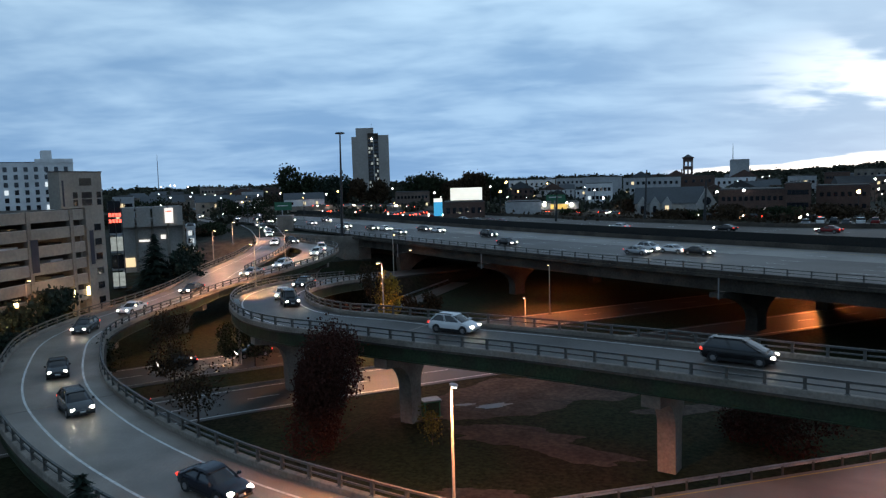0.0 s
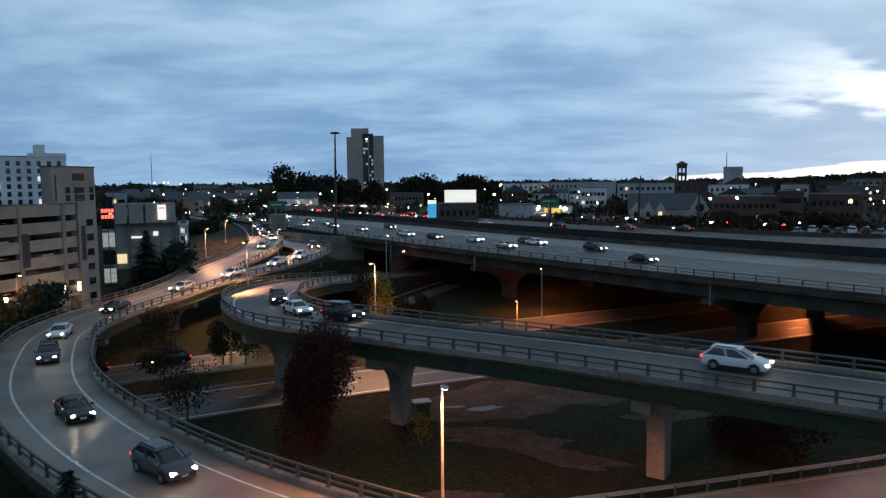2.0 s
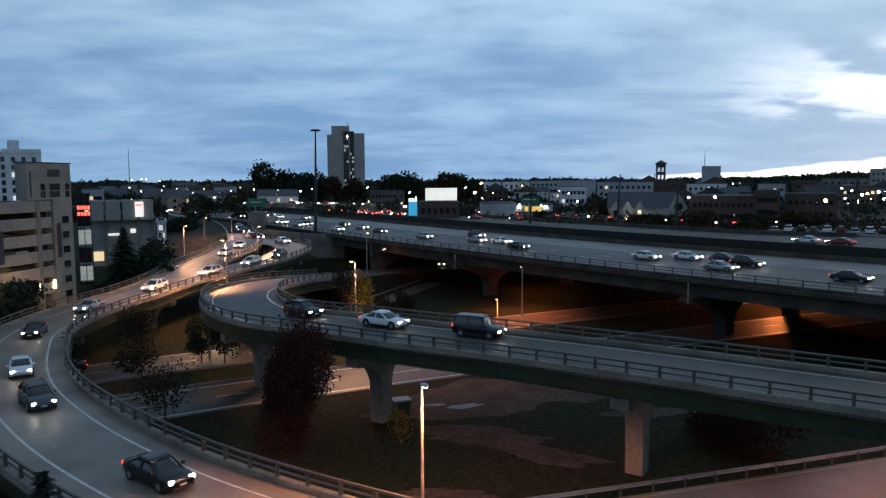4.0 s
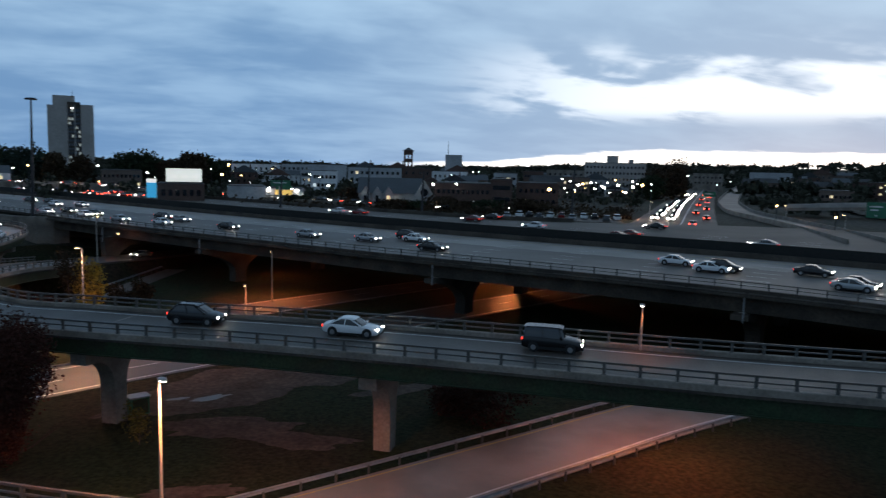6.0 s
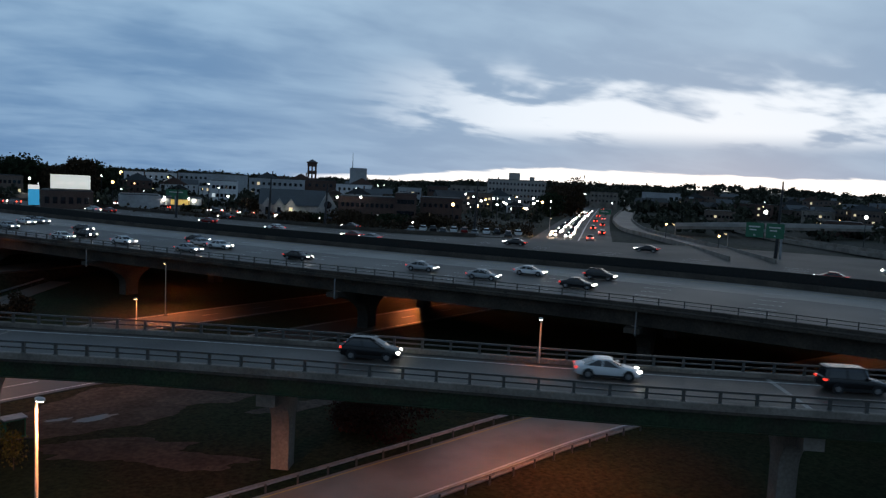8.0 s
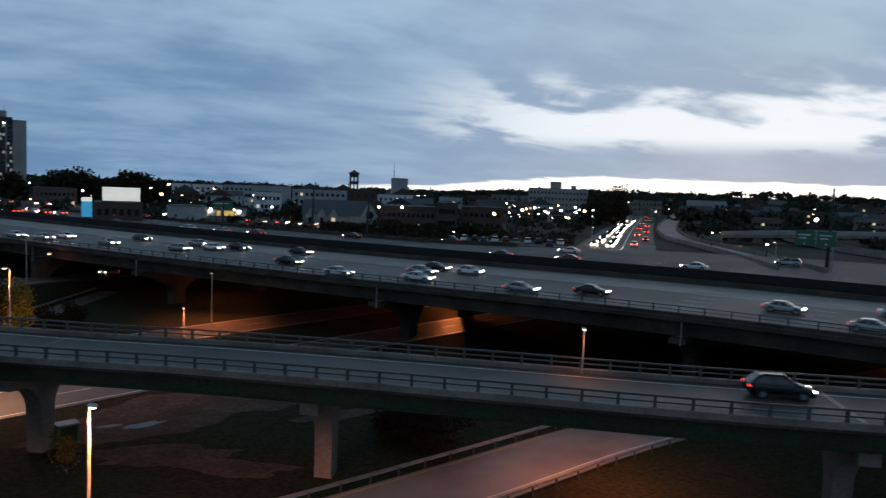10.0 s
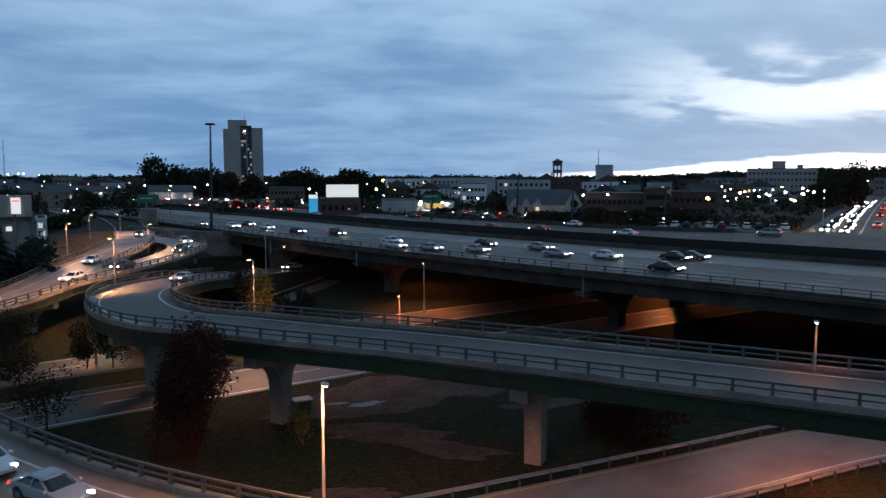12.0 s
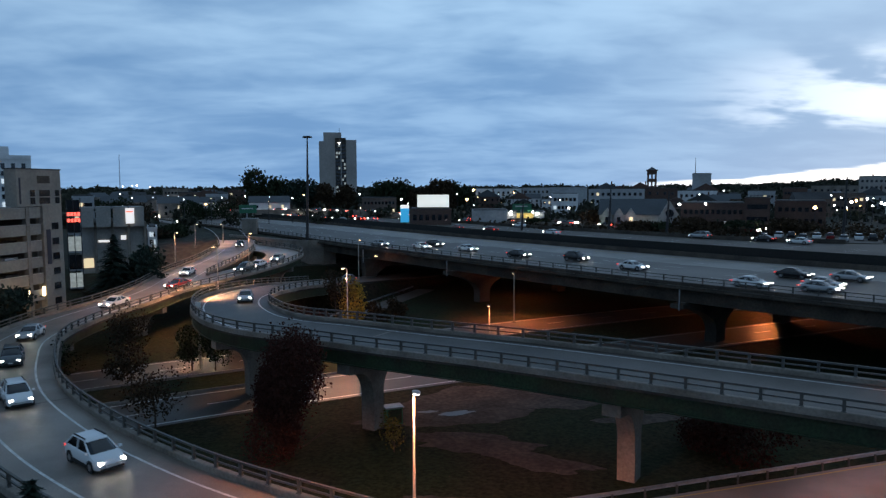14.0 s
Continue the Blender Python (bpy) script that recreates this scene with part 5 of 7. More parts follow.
building(-21.62, -22.95, 25.4, 450, "stucco_grey", "tall grey block with an antenna", 14, cols=0)
m, w = place(-21.62, -22.95, 455)
tagged(part("roof_antenna", tube(bmesh.new(), [m @ Vector((1.6, 5, 25)), m @ Vector((1.6, 5, 31)), m @ Vector((1.6, 5, 35))], [0.25, 0.2, 0.1], 5), "mast_steel"), "thin steel antenna on a block roof", "antenna")


def shop():
    ob, m, w = building(-7.6, -10.6, 10.4, 232, "stucco_grey", "low shop with a lit yellow front and green sign", 10, cols=0, name="shop")
    part("lit_front", box(bmesh.new(), w * 0.28, w * 0.72, -0.25, -0.05, 8.4, 9.9, m), "shop_yellow", ob, "glowing yellow shop front")
    part("sign_board", box(bmesh.new(), w * 0.3, w * 0.7, -0.35, -0.05, 10.1, 11.2, m), "sign_green", ob)
    for x in (0.12, 0.82):
        part("floodlight", box(bmesh.new(), w * x - 0.35, w * x + 0.35, -0.6, -0.1, 9.4, 10.1, m), "lamp_white", ob)
    part("awning", box(bmesh.new(), w * 0.05, w * 0.95, -1.4, -0.05, 8.0, 8.2, m), "roof_tar", ob)


shop()


def church():
    m, w = place(-14.85, -20.9, 218)
    ob = tagged(new("church"), "pale church with a grey slate roof and round gable window", "church")
    part("wall", box(bmesh.new(), 0, w - 4, 0, 12, 4, 10.2, m), "church_stone", ob)
    bm = bmesh.new()
    vs = [bm.verts.new(m @ Vector(p)) for p in ((-0.3, -0.5, 10.0), (w - 3.8, -0.5, 10.0), (w - 3.8, 6, 14.6), (-0.3, 6, 14.6), (-0.3, 12.5, 10.0), (w - 3.8, 12.5, 10.0))]
    for f in ((0, 1, 2, 3), (3, 2, 5, 4), (0, 3, 4), (1, 5, 2), (0, 4, 5, 1)):
        bm.faces.new([vs[k] for k in f])
    part("roof", bm, "slate", ob)
    for k in range(3):
        x = 2.2 + k * 3.4
        bm = bmesh.new()
        prof = [(x - 1.3, 4), (x + 1.3, 4), (x + 1.3, 10.2), (x, 12), (x - 1.3, 10.2)]
        a = [bm.verts.new(m @ Vector((u, -1.0, z))) for u, z in prof]
        b = [bm.verts.new(m @ Vector((u, 3.0, z))) for u, z in prof]
        bm.faces.new(a)
        bm.faces.new(b[::-1])
        for i in range(5):
            bm.faces.new((a[i], b[i], b[(i + 1) % 5], a[(i + 1) % 5]))
        bmesh.ops.recalc_face_normals(bm, faces=bm.faces)
        part("gable_bay", bm, "church_stone", ob)
        part("window", box(bmesh.new(), x - 0.5, x + 0.5, -1.1, -0.95, 6.4, 9.4, m), "window_lit" if k == 2 else "window_dark", ob)
    # the gabled end with its round window, turned toward the highway
    bm = bmesh.new()
    prof = [(w - 6.6, 4), (w, 4), (w, 9.0), (w - 3.3, 14.2), (w - 6.6, 9.0)]
    a = [bm.verts.new(m @ Vector((u, -2.2, z))) for u, z in prof]
    b = [bm.verts.new(m @ Vector((u, 9.0, z))) for u, z in prof]
    bm.faces.new(a)
    bm.faces.new(b[::-1])
    for i in range(5):
        bm.faces.new((a[i], b[i], b[(i + 1) % 5], a[(i + 1) % 5]))
    bmesh.ops.recalc_face_normals(bm, faces=bm.faces)
    part("gable_end", bm, "church_stone", ob)
    bm = bmesh.new()
    bmesh.ops.create_cone(bm, cap_ends=True, segments=20, radius1=1.15, radius2=1.15, depth=0.2, matrix=m @ pose(w - 3.3, -2.25, 10.6, 90))
    part("round_window", bm, "window_dark", ob)
    part("porch_light", box(bmesh.new(), 11.4, 11.7, -1.5, -1.2, 7.6, 7.9, m), "light_white", ob)


church()


def bell_tower():
    m, w = place(-18.36, -19.06, 400)
    ob = tagged(new("bell_tower"), "dark brick bell tower with open belfry", "tower")
    part("shaft", box(bmesh.new(), 0, w, 0, w, 4, 18.2, m), "brick_dark", ob)
    for z in (18.2, 22.2):  # two storeys of paired openings
        for x0, x1 in ((0, 0.2), (0.42, 0.58), (0.8, 1)):
            for y in (0, w * 0.8):
                part("pillar", box(bmesh.new(), w * x0, w * x1, y, y + w * 0.2, z, z + 2.2, m), "brick_dark", ob)
        part("band", box(bmesh.new(), -0.1, w + 0.1, -0.1, w + 0.1, z + 2.2, z + 4.0, m), "brick_dark", ob)
    part("cornice", box(bmesh.new(), -0.5, w + 0.5, -0.5, w + 0.5, 26.2, 26.9, m), "brick_dark", ob)
    bm = bmesh.new()
    vs = [bm.verts.new(m @ Vector(p)) for p in ((0, 0, 26.9), (w, 0, 26.9), (w, w, 26.9), (0, w, 26.9), (w / 2, w / 2, 28.4))]
    for f in ((0, 1, 4), (1, 2, 4), (2, 3, 4), (3, 0, 4)):
        bm.faces.new([vs[k] for k in f])
    part("roof", bm, "slate", ob)


bell_tower()


def house(b, dist, top, wide, mat, label, seed, flat=False):
    """A small town house or shop: walls, roof, a few windows, a chimney or roof box."""
    half = math.degrees(math.atan2(wide / 2, dist))
    m, w = place(b + half, b - half, dist)
    r = random.Random(seed)
    deep = r.uniform(8, 12)
    ob = tagged(new("house"), label, "house", group="small houses of the town")
    part("wall", box(bmesh.new(), 0, w, 0, deep, 4, top, m), mat, ob)
    if flat:
        part("roof", box(bmesh.new(), -0.2, w + 0.2, -0.2, deep + 0.2, top, top + 0.3, m), "roof_tar", ob)
        part("roof_box", box(bmesh.new(), w * 0.5, w * 0.75, 2, 5, top + 0.3, top + 1.6, m), "galvanised", ob)
    else:
        bm = bmesh.new()
        rise = w * 0.28
        vs = [bm.verts.new(m @ Vector(p)) for p in ((-0.4, -0.4, top), (w + 0.4, -0.4, top), (w + 0.4, deep, top), (-0.4, deep, top), (w / 2, -0.4, top + rise), (w / 2, deep, top + rise))]
        for f in ((0, 1, 4), (2, 3, 5), (1, 2, 5, 4), (3, 0, 4, 5), (3, 2, 1, 0)):
            bm.faces.new([vs[k] for k in f])
        part("roof", bm, r.choice(("slate", "roof_tar", "brick_dark")), ob)
        part("chimney", box(bmesh.new(), w * 0.7, w * 0.7 + 0.7, deep * 0.5, deep * 0.5 + 0.7, top, top + rise + 0.7, m), "brick_dark", ob)
    n = max(2, int(w / 2.6))
    for z in (top - 1.7, top - 4.6):
        for k in range(n):
            x = (k + 0.5) * w / n
            part("window", box(bmesh.new(), x - 0.5, x + 0.5, -0.05, 0.1, z - 0.7, z + 0.7, m), "window_lit" if r.random() < 0.14 else "window_dark", ob)


pick = random.Random(41)
SKINS = (("stucco_white", "pale painted town house with small windows"), ("stucco_grey", "grey town house with small windows"), ("brick_dark", "dark brick town house with small windows"), ("brick_brown", "brown brick shop with small windows"))
for k in range(52):
    mt, text = SKINS[pick.choice((0, 1, 1, 2, 3))]
    b = pick.choice((pick.uniform(-24, -5), pick.uniform(-38, -26), pick.uniform(-60, -47), pick.uniform(-24, -8), pick.uniform(9, 19)))
    d = pick.uniform(330, 470)
    if b < -40:
        (mt, text), d = SKINS[2 + k % 2], d + 90
    house(b, d, 9 + (d - 330) / 140 * 6.5 + pick.uniform(-1, 2.2), pick.uniform(7, 15), mt, text, 300 + k, pick.random() < 0.4)
building(-20.85, -25.4, 13.5, 215, "brick_dark", "long dark brick factory with flat roof", 18, cols=11, rows=2, ww=0.9, wh=1.2, lit=0.04, seed=20)
building(-25.3, -27.0, 15.0, 214, "brick_dark", "dark brick factory wing with paired windows", 14, cols=5, rows=2, ww=1.0, wh=1.3, lit=0.05, seed=21)
building(-27.3, -30.6, 13.8, 232, "brick_dark", "dark brick commercial block with a few lit windows", 14, cols=7, rows=2, ww=1.0, wh=1.2, lit=0.2, seed=22)
m, w = place(-23.7, -24.4, 208)
tagged(part("window_sign", box(bmesh.new(), 0, w, 0, 0.2, 7.6, 8.8, m), "sign_white"), "small lit white sign board below the factory", "sign")
ob, m, w = building(-32.5, -37.1, 22.6, 420, "tower_concrete", "broad pale apartment block with rows of windows", 16, base=4, cols=16, rows=4, ww=1.1, wh=1.3, lit=0.05, seed=23)
part("penthouse", box(bmesh.new(), w * 0.36, w * 0.55, 4, 12, 22.6, 26.8, m), "tower_concrete", ob)
part("penthouse", box(bmesh.new(), w * 0.72, w * 0.8, 4, 12, 22.6, 24.8, m), "tower_concrete", ob)
building(-44.4, -47.2, 19.5, 520, "stucco_grey", "long low blue-grey warehouse", 20, base=4, cols=0)
for k, (b, d, t) in enumerate(((17.5, 420, 16), (15.6, 380, 15.4), (14.0, 450, 17), (18.6, 460, 18), (11.0, 420, 15), (2.6, 400, 15), (-51, 430, 15.5), (-55.5, 380, 14), (-58.6, 420, 15), (-49, 330, 12.5), (-57, 300, 11.5), (-40.5, 480, 18), (-30.8, 330, 15), (-25.5, 330, 16), (-27.8, 380, 17), (-29.6, 420, 18))):
    building(b, b - random.Random(k).uniform(1.4, 3.0), t, d, ("brick_brown", "stucco_grey" if b > -45 else "brick_brown", "brick_dark", "concrete")[k % 4], "low town building with scattered lit windows", 12, base=3, cols=7, rows=2, ww=1.1, wh=1.1, lit=0.22, seed=40 + k)


def small_house(b, d, w, mat, seed):
    rnd = random.Random(seed)
    p = polar(b, d)
    z = height(p.x, p.y)
    m = Matrix.Translation((p.x, p.y, z)) @ pose(0, 0, 0, 0, 0, b + rnd.uniform(-35, 35))
    ob = tagged(new("house"), "small pitched-roof house among trees", "house", group="houses of the town")
    h, dp = rnd.uniform(5, 7), rnd.uniform(8, 11)
    part("wall", box(bmesh.new(), -w / 2, w / 2, -dp / 2, dp / 2, -2, h, m), mat, ob)
    bm = bmesh.new()
    vs = [bm.verts.new(m @ Vector(q)) for q in ((-w / 2 - 0.3, -dp / 2 - 0.3, h - 0.1), (w / 2 + 0.3, -dp / 2 - 0.3, h - 0.1), (w / 2 + 0.3, 0, h + 2.6), (-w / 2 - 0.3, 0, h + 2.6), (-w / 2 - 0.3, dp / 2 + 0.3, h - 0.1), (w / 2 + 0.3, dp / 2 + 0.3, h - 0.1))]
    for f in ((0, 1, 2, 3), (3, 2, 5, 4), (0, 3, 4), (1, 5, 2), (0, 4, 5, 1)):
        bm.faces.new([vs[k] for k in f])
    part("roof", bm, rnd.choice(("slate", "roof_tar")), ob)
    windows(ob, m, -w / 2 + 0.5, w / 2 - 0.5, 1.0, h - 0.4, 3, 2, 0.9, 1.2, 0.2, seed, -dp / 2)


rnd = random.Random(77)
for k in range(70):
    b = rnd.choice((rnd.uniform(-62, -38), rnd.uniform(-34, -4), rnd.uniform(-62, -20), rnd.uniform(9, 23)))
    if -43.5 < b < -39:
        continue
    small_house(b, rnd.uniform(300, 640) + (130 if b < -40 else 0), rnd.uniform(9, 16), rnd.choice(("brick_brown", "brick_dark", "concrete") if b < -40 else ("stucco_white", "stucco_grey", "brick_brown", "concrete", "stucco_white")), 500 + k)


# ---- far trees: the wooded skyline, and groups of trees in the town ----
def far_woods():
    rnd = random.Random(11)
    bm = bmesh.new()

    def crown(p, r, h):
        n = 60
        for _ in range(n):
            v = Vector((rnd.gauss(0, 0.5) * r, rnd.gauss(0, 0.5) * r, h * (0.55 + rnd.gauss(0, 0.2))))
            q = Euler((rnd.uniform(0, 6.3), rnd.uniform(0, 6.3), rnd.uniform(0, 6.3))).to_matrix()
            s = r * rnd.uniform(0.2, 0.42)
            bm.faces.new([bm.verts.new(p + v + q @ Vector(c) * s) for c in ((-0.6, -0.5, 0), (0.6, -0.4, 0.2), (0.5, 0.6, -0.1), (-0.5, 0.5, 0.15))])
    for _ in range(1500):
        b, d = rnd.uniform(-64, 36), rnd.uniform(420, 1300)
        if -43 < b < -40 and d < 700:
            continue
        p = polar(b, d)
        p.z = height(p.x, p.y) - 1
        crown(p, rnd.uniform(5, 9), rnd.uniform(5, 10))
    for _ in range(230):
        b, d = rnd.uniform(-64, 30), rnd.uniform(235, 420)
        if -45 < b < -37:
            continue
        p = polar(b, d)
        p.z = height(p.x, p.y) - 1
        crown(p, rnd.uniform(2.5, 4.5), rnd.uniform(4, 7.5))
    tagged(part("far_woods", bm, "leaf_far"), "dark wooded hills and trees between the houses", "trees", kind="stuff")


far_woods()
for k, (b, d, top, spread, mt) in enumerate(((11.6, 330, 23.6, 13, "leaf_dark"), (10.4, 335, 22.5, 12, "leaf_dark"), (9.2, 330, 20, 11, "leaf_pine"), (8.0, 335, 20.5, 12, "leaf_pine"), (6.6, 330, 18.5, 11, "leaf_brown"), (5.2, 335, 17.5, 11, "leaf_brown"), (2.2, 350, 20, 12, "leaf_dark"), (0.8, 345, 19.5, 12, "leaf_dark"), (-0.8, 340, 19, 12, "leaf_brown"), (-2.4, 345, 20.3, 13, "leaf_brown"), (-3.8, 350, 19.5, 12, "leaf_dark"), (-38.2, 330, 20, 13, "leaf_brown"), (-39.3, 335, 19, 12, "leaf_brown"), (-37.5, 325, 17, 11, "leaf_dark"), (-14.5, 225, 10.5, 7, "leaf_brown"), (-21.6, 205, 9.5, 9, "leaf_brown"), (-22.9, 203, 9.0, 9, "leaf_brown"), (-25.2, 203, 9.4, 9, "leaf_dark"), (-28.5, 205, 9.6, 10, "leaf_brown"), (-17.6, 207, 8.6, 8, "leaf_brown"), (-19.4, 207, 8.4, 7, "leaf_dark"), (-10.2, 225, 9.0, 8, "leaf_dark"))):
    p = polar(b, d)
    tree(p.x, p.y, 5.8, top, spread, mt, "dark leafy tree among the town buildings", 100 + k, 0.6, 2600 if d > 300 else 1300, 0.85 if d > 300 else 0.5, 0.08)


# ---- signs, masts, far lamps ----
def gantry_sign():
    m, w = place(-52.0, -54.6, 150)
    ob = tagged(new("highway_sign"), "two green overhead highway sign panels on a steel mast", "road sign")
    for k in range(2):
        x0, x1 = k * w * 0.52, k * w * 0.52 + w * 0.46
        part("panel", box(bmesh.new(), x0, x1, 0, 0.15, 11.2, 14.0, m), "sign_green", ob)
        for j, (u, v, z) in enumerate(((0.15, 0.8, 13.2), (0.2, 0.6, 12.6), (0.45, 0.55, 11.6))):
            part("letter_bar", box(bmesh.new(), x0 + (x1 - x0) * u, x0 + (x1 - x0) * v, -0.04, -0.002, z - 0.1, z + 0.15, m), "paint_white", ob)
    part("post", box(bmesh.new(), w * 0.9, w * 0.96, 0.2, 0.6, 5, 14.2, m), "galvanised", ob)
    part("beam", box(bmesh.new(), 0, w, 0.2, 0.5, 12.4, 12.8, m), "galvanised", ob)


gantry_sign()


def small_sign(b0, b1, z0, z1, d, label):
    m, w = place(b0, b1, d)
    ob = tagged(new("road_sign"), label, "road sign")
    part("panel", box(bmesh.new(), 0, w, 0, 0.12, z0, z1, m), "sign_green", ob)
    part("letter_bar", box(bmesh.new(), w * 0.15, w * 0.8, -0.03, -0.002, (z0 + z1) / 2, (z0 + z1) / 2 + 0.3, m), "paint_white", ob)
    part("post", box(bmesh.new(), w * 0.4, w * 0.48, 0.12, 0.3, 4, z0, m), "galvanised", ob)


small_sign(13.2, 11.9, 9.8, 12.6, 255, "green highway sign on a post beside the far lanes")
small_sign(-8.1, -9.6, 11.2, 13.0, 228, "green highway sign beyond the far deck")
small_sign(-41.3, -42.2, 8.3, 10.4, 330, "green highway sign over the departing highway")


def light_mast(b, d, z0, z1, label, heads=True):
    p = polar(b, d)
    ob = tagged(new("light_mast"), label, "mast")
    part("pole", tube(bmesh.new(), [(p.x - 0.5, p.y, z0 - 1), (p.x - 0.2, p.y, (z0 + z1) / 2), (p.x, p.y, z1)], [0.38, 0.28, 0.15], 8), "mast_steel", ob)
    if heads:
        for k in range(8):
            a = k * math.tau / 8
            part("lamp_head", box(bmesh.new(), p.x + math.cos(a) * 0.8 - 0.25, p.x + math.cos(a) * 0.8 + 0.25, p.y + math.sin(a) * 0.8 - 0.25, p.y + math.sin(a) * 0.8 + 0.25, z1 - 0.3, z1), "mast_steel", ob)
        part("ring", tube(bmesh.new(), [(p.x + math.cos(k * math.tau / 8) * 0.8, p.y + math.sin(k * math.tau / 8) * 0.8, z1 + 0.05) for k in range(9)], [0.06] * 9, 5), "mast_steel", ob)


light_mast(7.95, 168, 5, 30, "very tall dark high-mast light pole beside the highway")
light_mast(21.45, 620, 5, 45, "distant thin radio mast on the skyline", False)
light_mast(-31.8, 190, 5, 20.2, "thin steel pole beyond the far highway deck", False)
light_mast(-54.2, 152, 5, 22, "thin steel pole beside the green signs", False)
light_mast(-20.0, 175, 6, 17.2, "thin steel pole beyond the far highway deck", False)
light_mast(-15.7, 178, 6, 18.0, "thin steel pole beyond the far highway deck", False)
light_mast(-8.95, 185, 6, 14.0, "thin steel pole beyond the far highway deck", False)


def far_lamp(b, d, z, mat, size):
    p = polar(b, d)
    g = height(p.x, p.y)
    ob = tagged(new("far_street_lamp"), "distant street lamp glowing over the town", "street lamp", group="street lamps of the town")
    part("pole", tube(bmesh.new(), [(p.x, p.y, g - 0.5), (p.x, p.y, z)], [0.12, 0.08], 5), "mast_steel", ob)
    bm = bmesh.new()
    bmesh.ops.create_icosphere(bm, subdivisions=1, radius=size, matrix=Matrix.Translation((p.x, p.y, z + size * 0.5)))
    part("lamp_head", bm, mat, ob, "glowing lamp head")


rnd = random.Random(9)
for b, d, z, mt, s in ((-29.9, 215, 12.2, "lamp_orange", 0.6), (-20.75, 213, 13.0, "light_white", 0.42), (-22.6, 213, 13.2, "light_white", 0.45), (-12.5, 235, 11.2, "light_white", 0.42), (-4.5, 240, 14.0, "lamp_orange", 0.5), (-5.0, 400, 16, "lamp_orange", 0.9), (-9.7, 229, 10.2, "light_white", 0.35), (-8.0, 228, 10.4, "light_white", 0.4), (0.7, 220, 14.6, "light_white", 0.35), (4.0, 300, 15.5, "light_white", 0.35), (-36.2, 300, 14, "light_white", 0.5), (-34.3, 320, 13, "light_white", 0.45), (-38.4, 330, 13, "light_white", 0.5), (-53.2, 240, 14.3, "light_white", 0.7), (-59.5, 230, 14.6, "light_white", 0.6), (-26.8, 178, 8.6, "lamp_white", 0.2), (9.2, 250, 14.8, "light_white", 0.3), (8.3, 260, 15.5, "lamp_orange", 0.3), (15.6, 250, 13, "lamp_orange", 0.3), (14.4, 330, 14, "light_white", 0.35), (-35.5, 260, 11, "lamp_orange", 0.35), (-46.4, 200, 10.5, "lamp_orange", 0.3), (-50.2, 170, 9.8, "lamp_orange", 0.3)):
    far_lamp(b, d, z, mt, s * 0.9)
for b, z in ((21.3, 19.6), (20.65, 20.2), (20.35, 20.2), (19.45, 19.0)):
    far_lamp(b, 620, z, "light_white", 0.5)
for k in range(18):
    far_lamp(-30.2 - 0.45 * k + rnd.uniform(-0.2, 0.2), rnd.uniform(255, 330), rnd.uniform(10.5, 15.0), "light_white" if k % 5 else "lamp_orange", rnd.uniform(0.32, 0.52))
for _ in range(125):
    b = rnd.choice((rnd.uniform(-62, 22), rnd.uniform(-39, -20), rnd.uniform(-12, 0), rnd.uniform(8, 22)))
    d = rnd.uniform(230, 620)
    p = polar(b, d)
    far_lamp(b, d, height(p.x, p.y) + rnd.uniform(4, 9), rnd.choice(("light_white", "light_white", "lamp_orange", "lamp_white")), rnd.uniform(0.09, 0.27) * d / 320)

# ---- the car park, brush and verge beyond the far deck ----
def parked_car(x, y, z, turn, colour, label):
    ob = tagged(new("parked_car"), label, "car", group="cars parked beyond the highway")
    m = pose(x, y, z, 0, 0, turn)
    bm = loft(bmesh.new(), [[m @ Vector(q) for q in ((u, -w, 0.25), (u, -w, h - 0.1), (u, -w * 0.8, h), (u, w * 0.8, h), (u, w, h - 0.1), (u, w, 0.25))] for u, w, h in ((2.2, 0.72, 0.66), (1.9, 0.86, 0.84), (0.9, 0.9, 0.95), (-1.5, 0.9, 0.98), (-2.2, 0.76, 0.86))])
    part("body", bm, "car_" + colour, ob)
    part("glazing", loft(bmesh.new(), [[m @ Vector(q) for q in ((f, -w, h), (f, w, h), (r, w, h), (r, -w, h))] for f, r, w, h in ((1.0, -1.9, 0.78, 0.93), (0.4, -1.4, 0.64, 1.42))]), "car_glass", ob)
    part("roof", loft(bmesh.new(), [[m @ Vector(q) for q in ((f, -w, h), (f, w, h), (r, w, h), (r, -w, h))] for f, r, w, h in ((0.42, -1.42, 0.66, 1.422), (0.3, -1.3, 0.6, 1.5))]), "car_" + colour, ob)
    for u in (1.4, -1.4):
        for v in (-0.8, 0.8):
            bm = bmesh.new()
            bmesh.ops.create_cone(bm, cap_ends=True, segments=8, radius1=0.32, radius2=0.32, depth=0.2, matrix=m @ pose(u, v, 0.32, 90))
            part("wheel", bm, "rubber", ob)


rnd = random.Random(23)
lot = polar(-30.8, 182)
bm = box(bmesh.new(), -15, 15, -7, 7, -0.6, 0.0, Matrix.Translation((lot.x, lot.y, height(lot.x, lot.y) + 0.12)) @ pose(0, 0, 0, 0, 0, -31))
tagged(part("car_park", bm, "asphalt_far"), "small asphalt car park beyond the far deck", "car park", kind="structure")
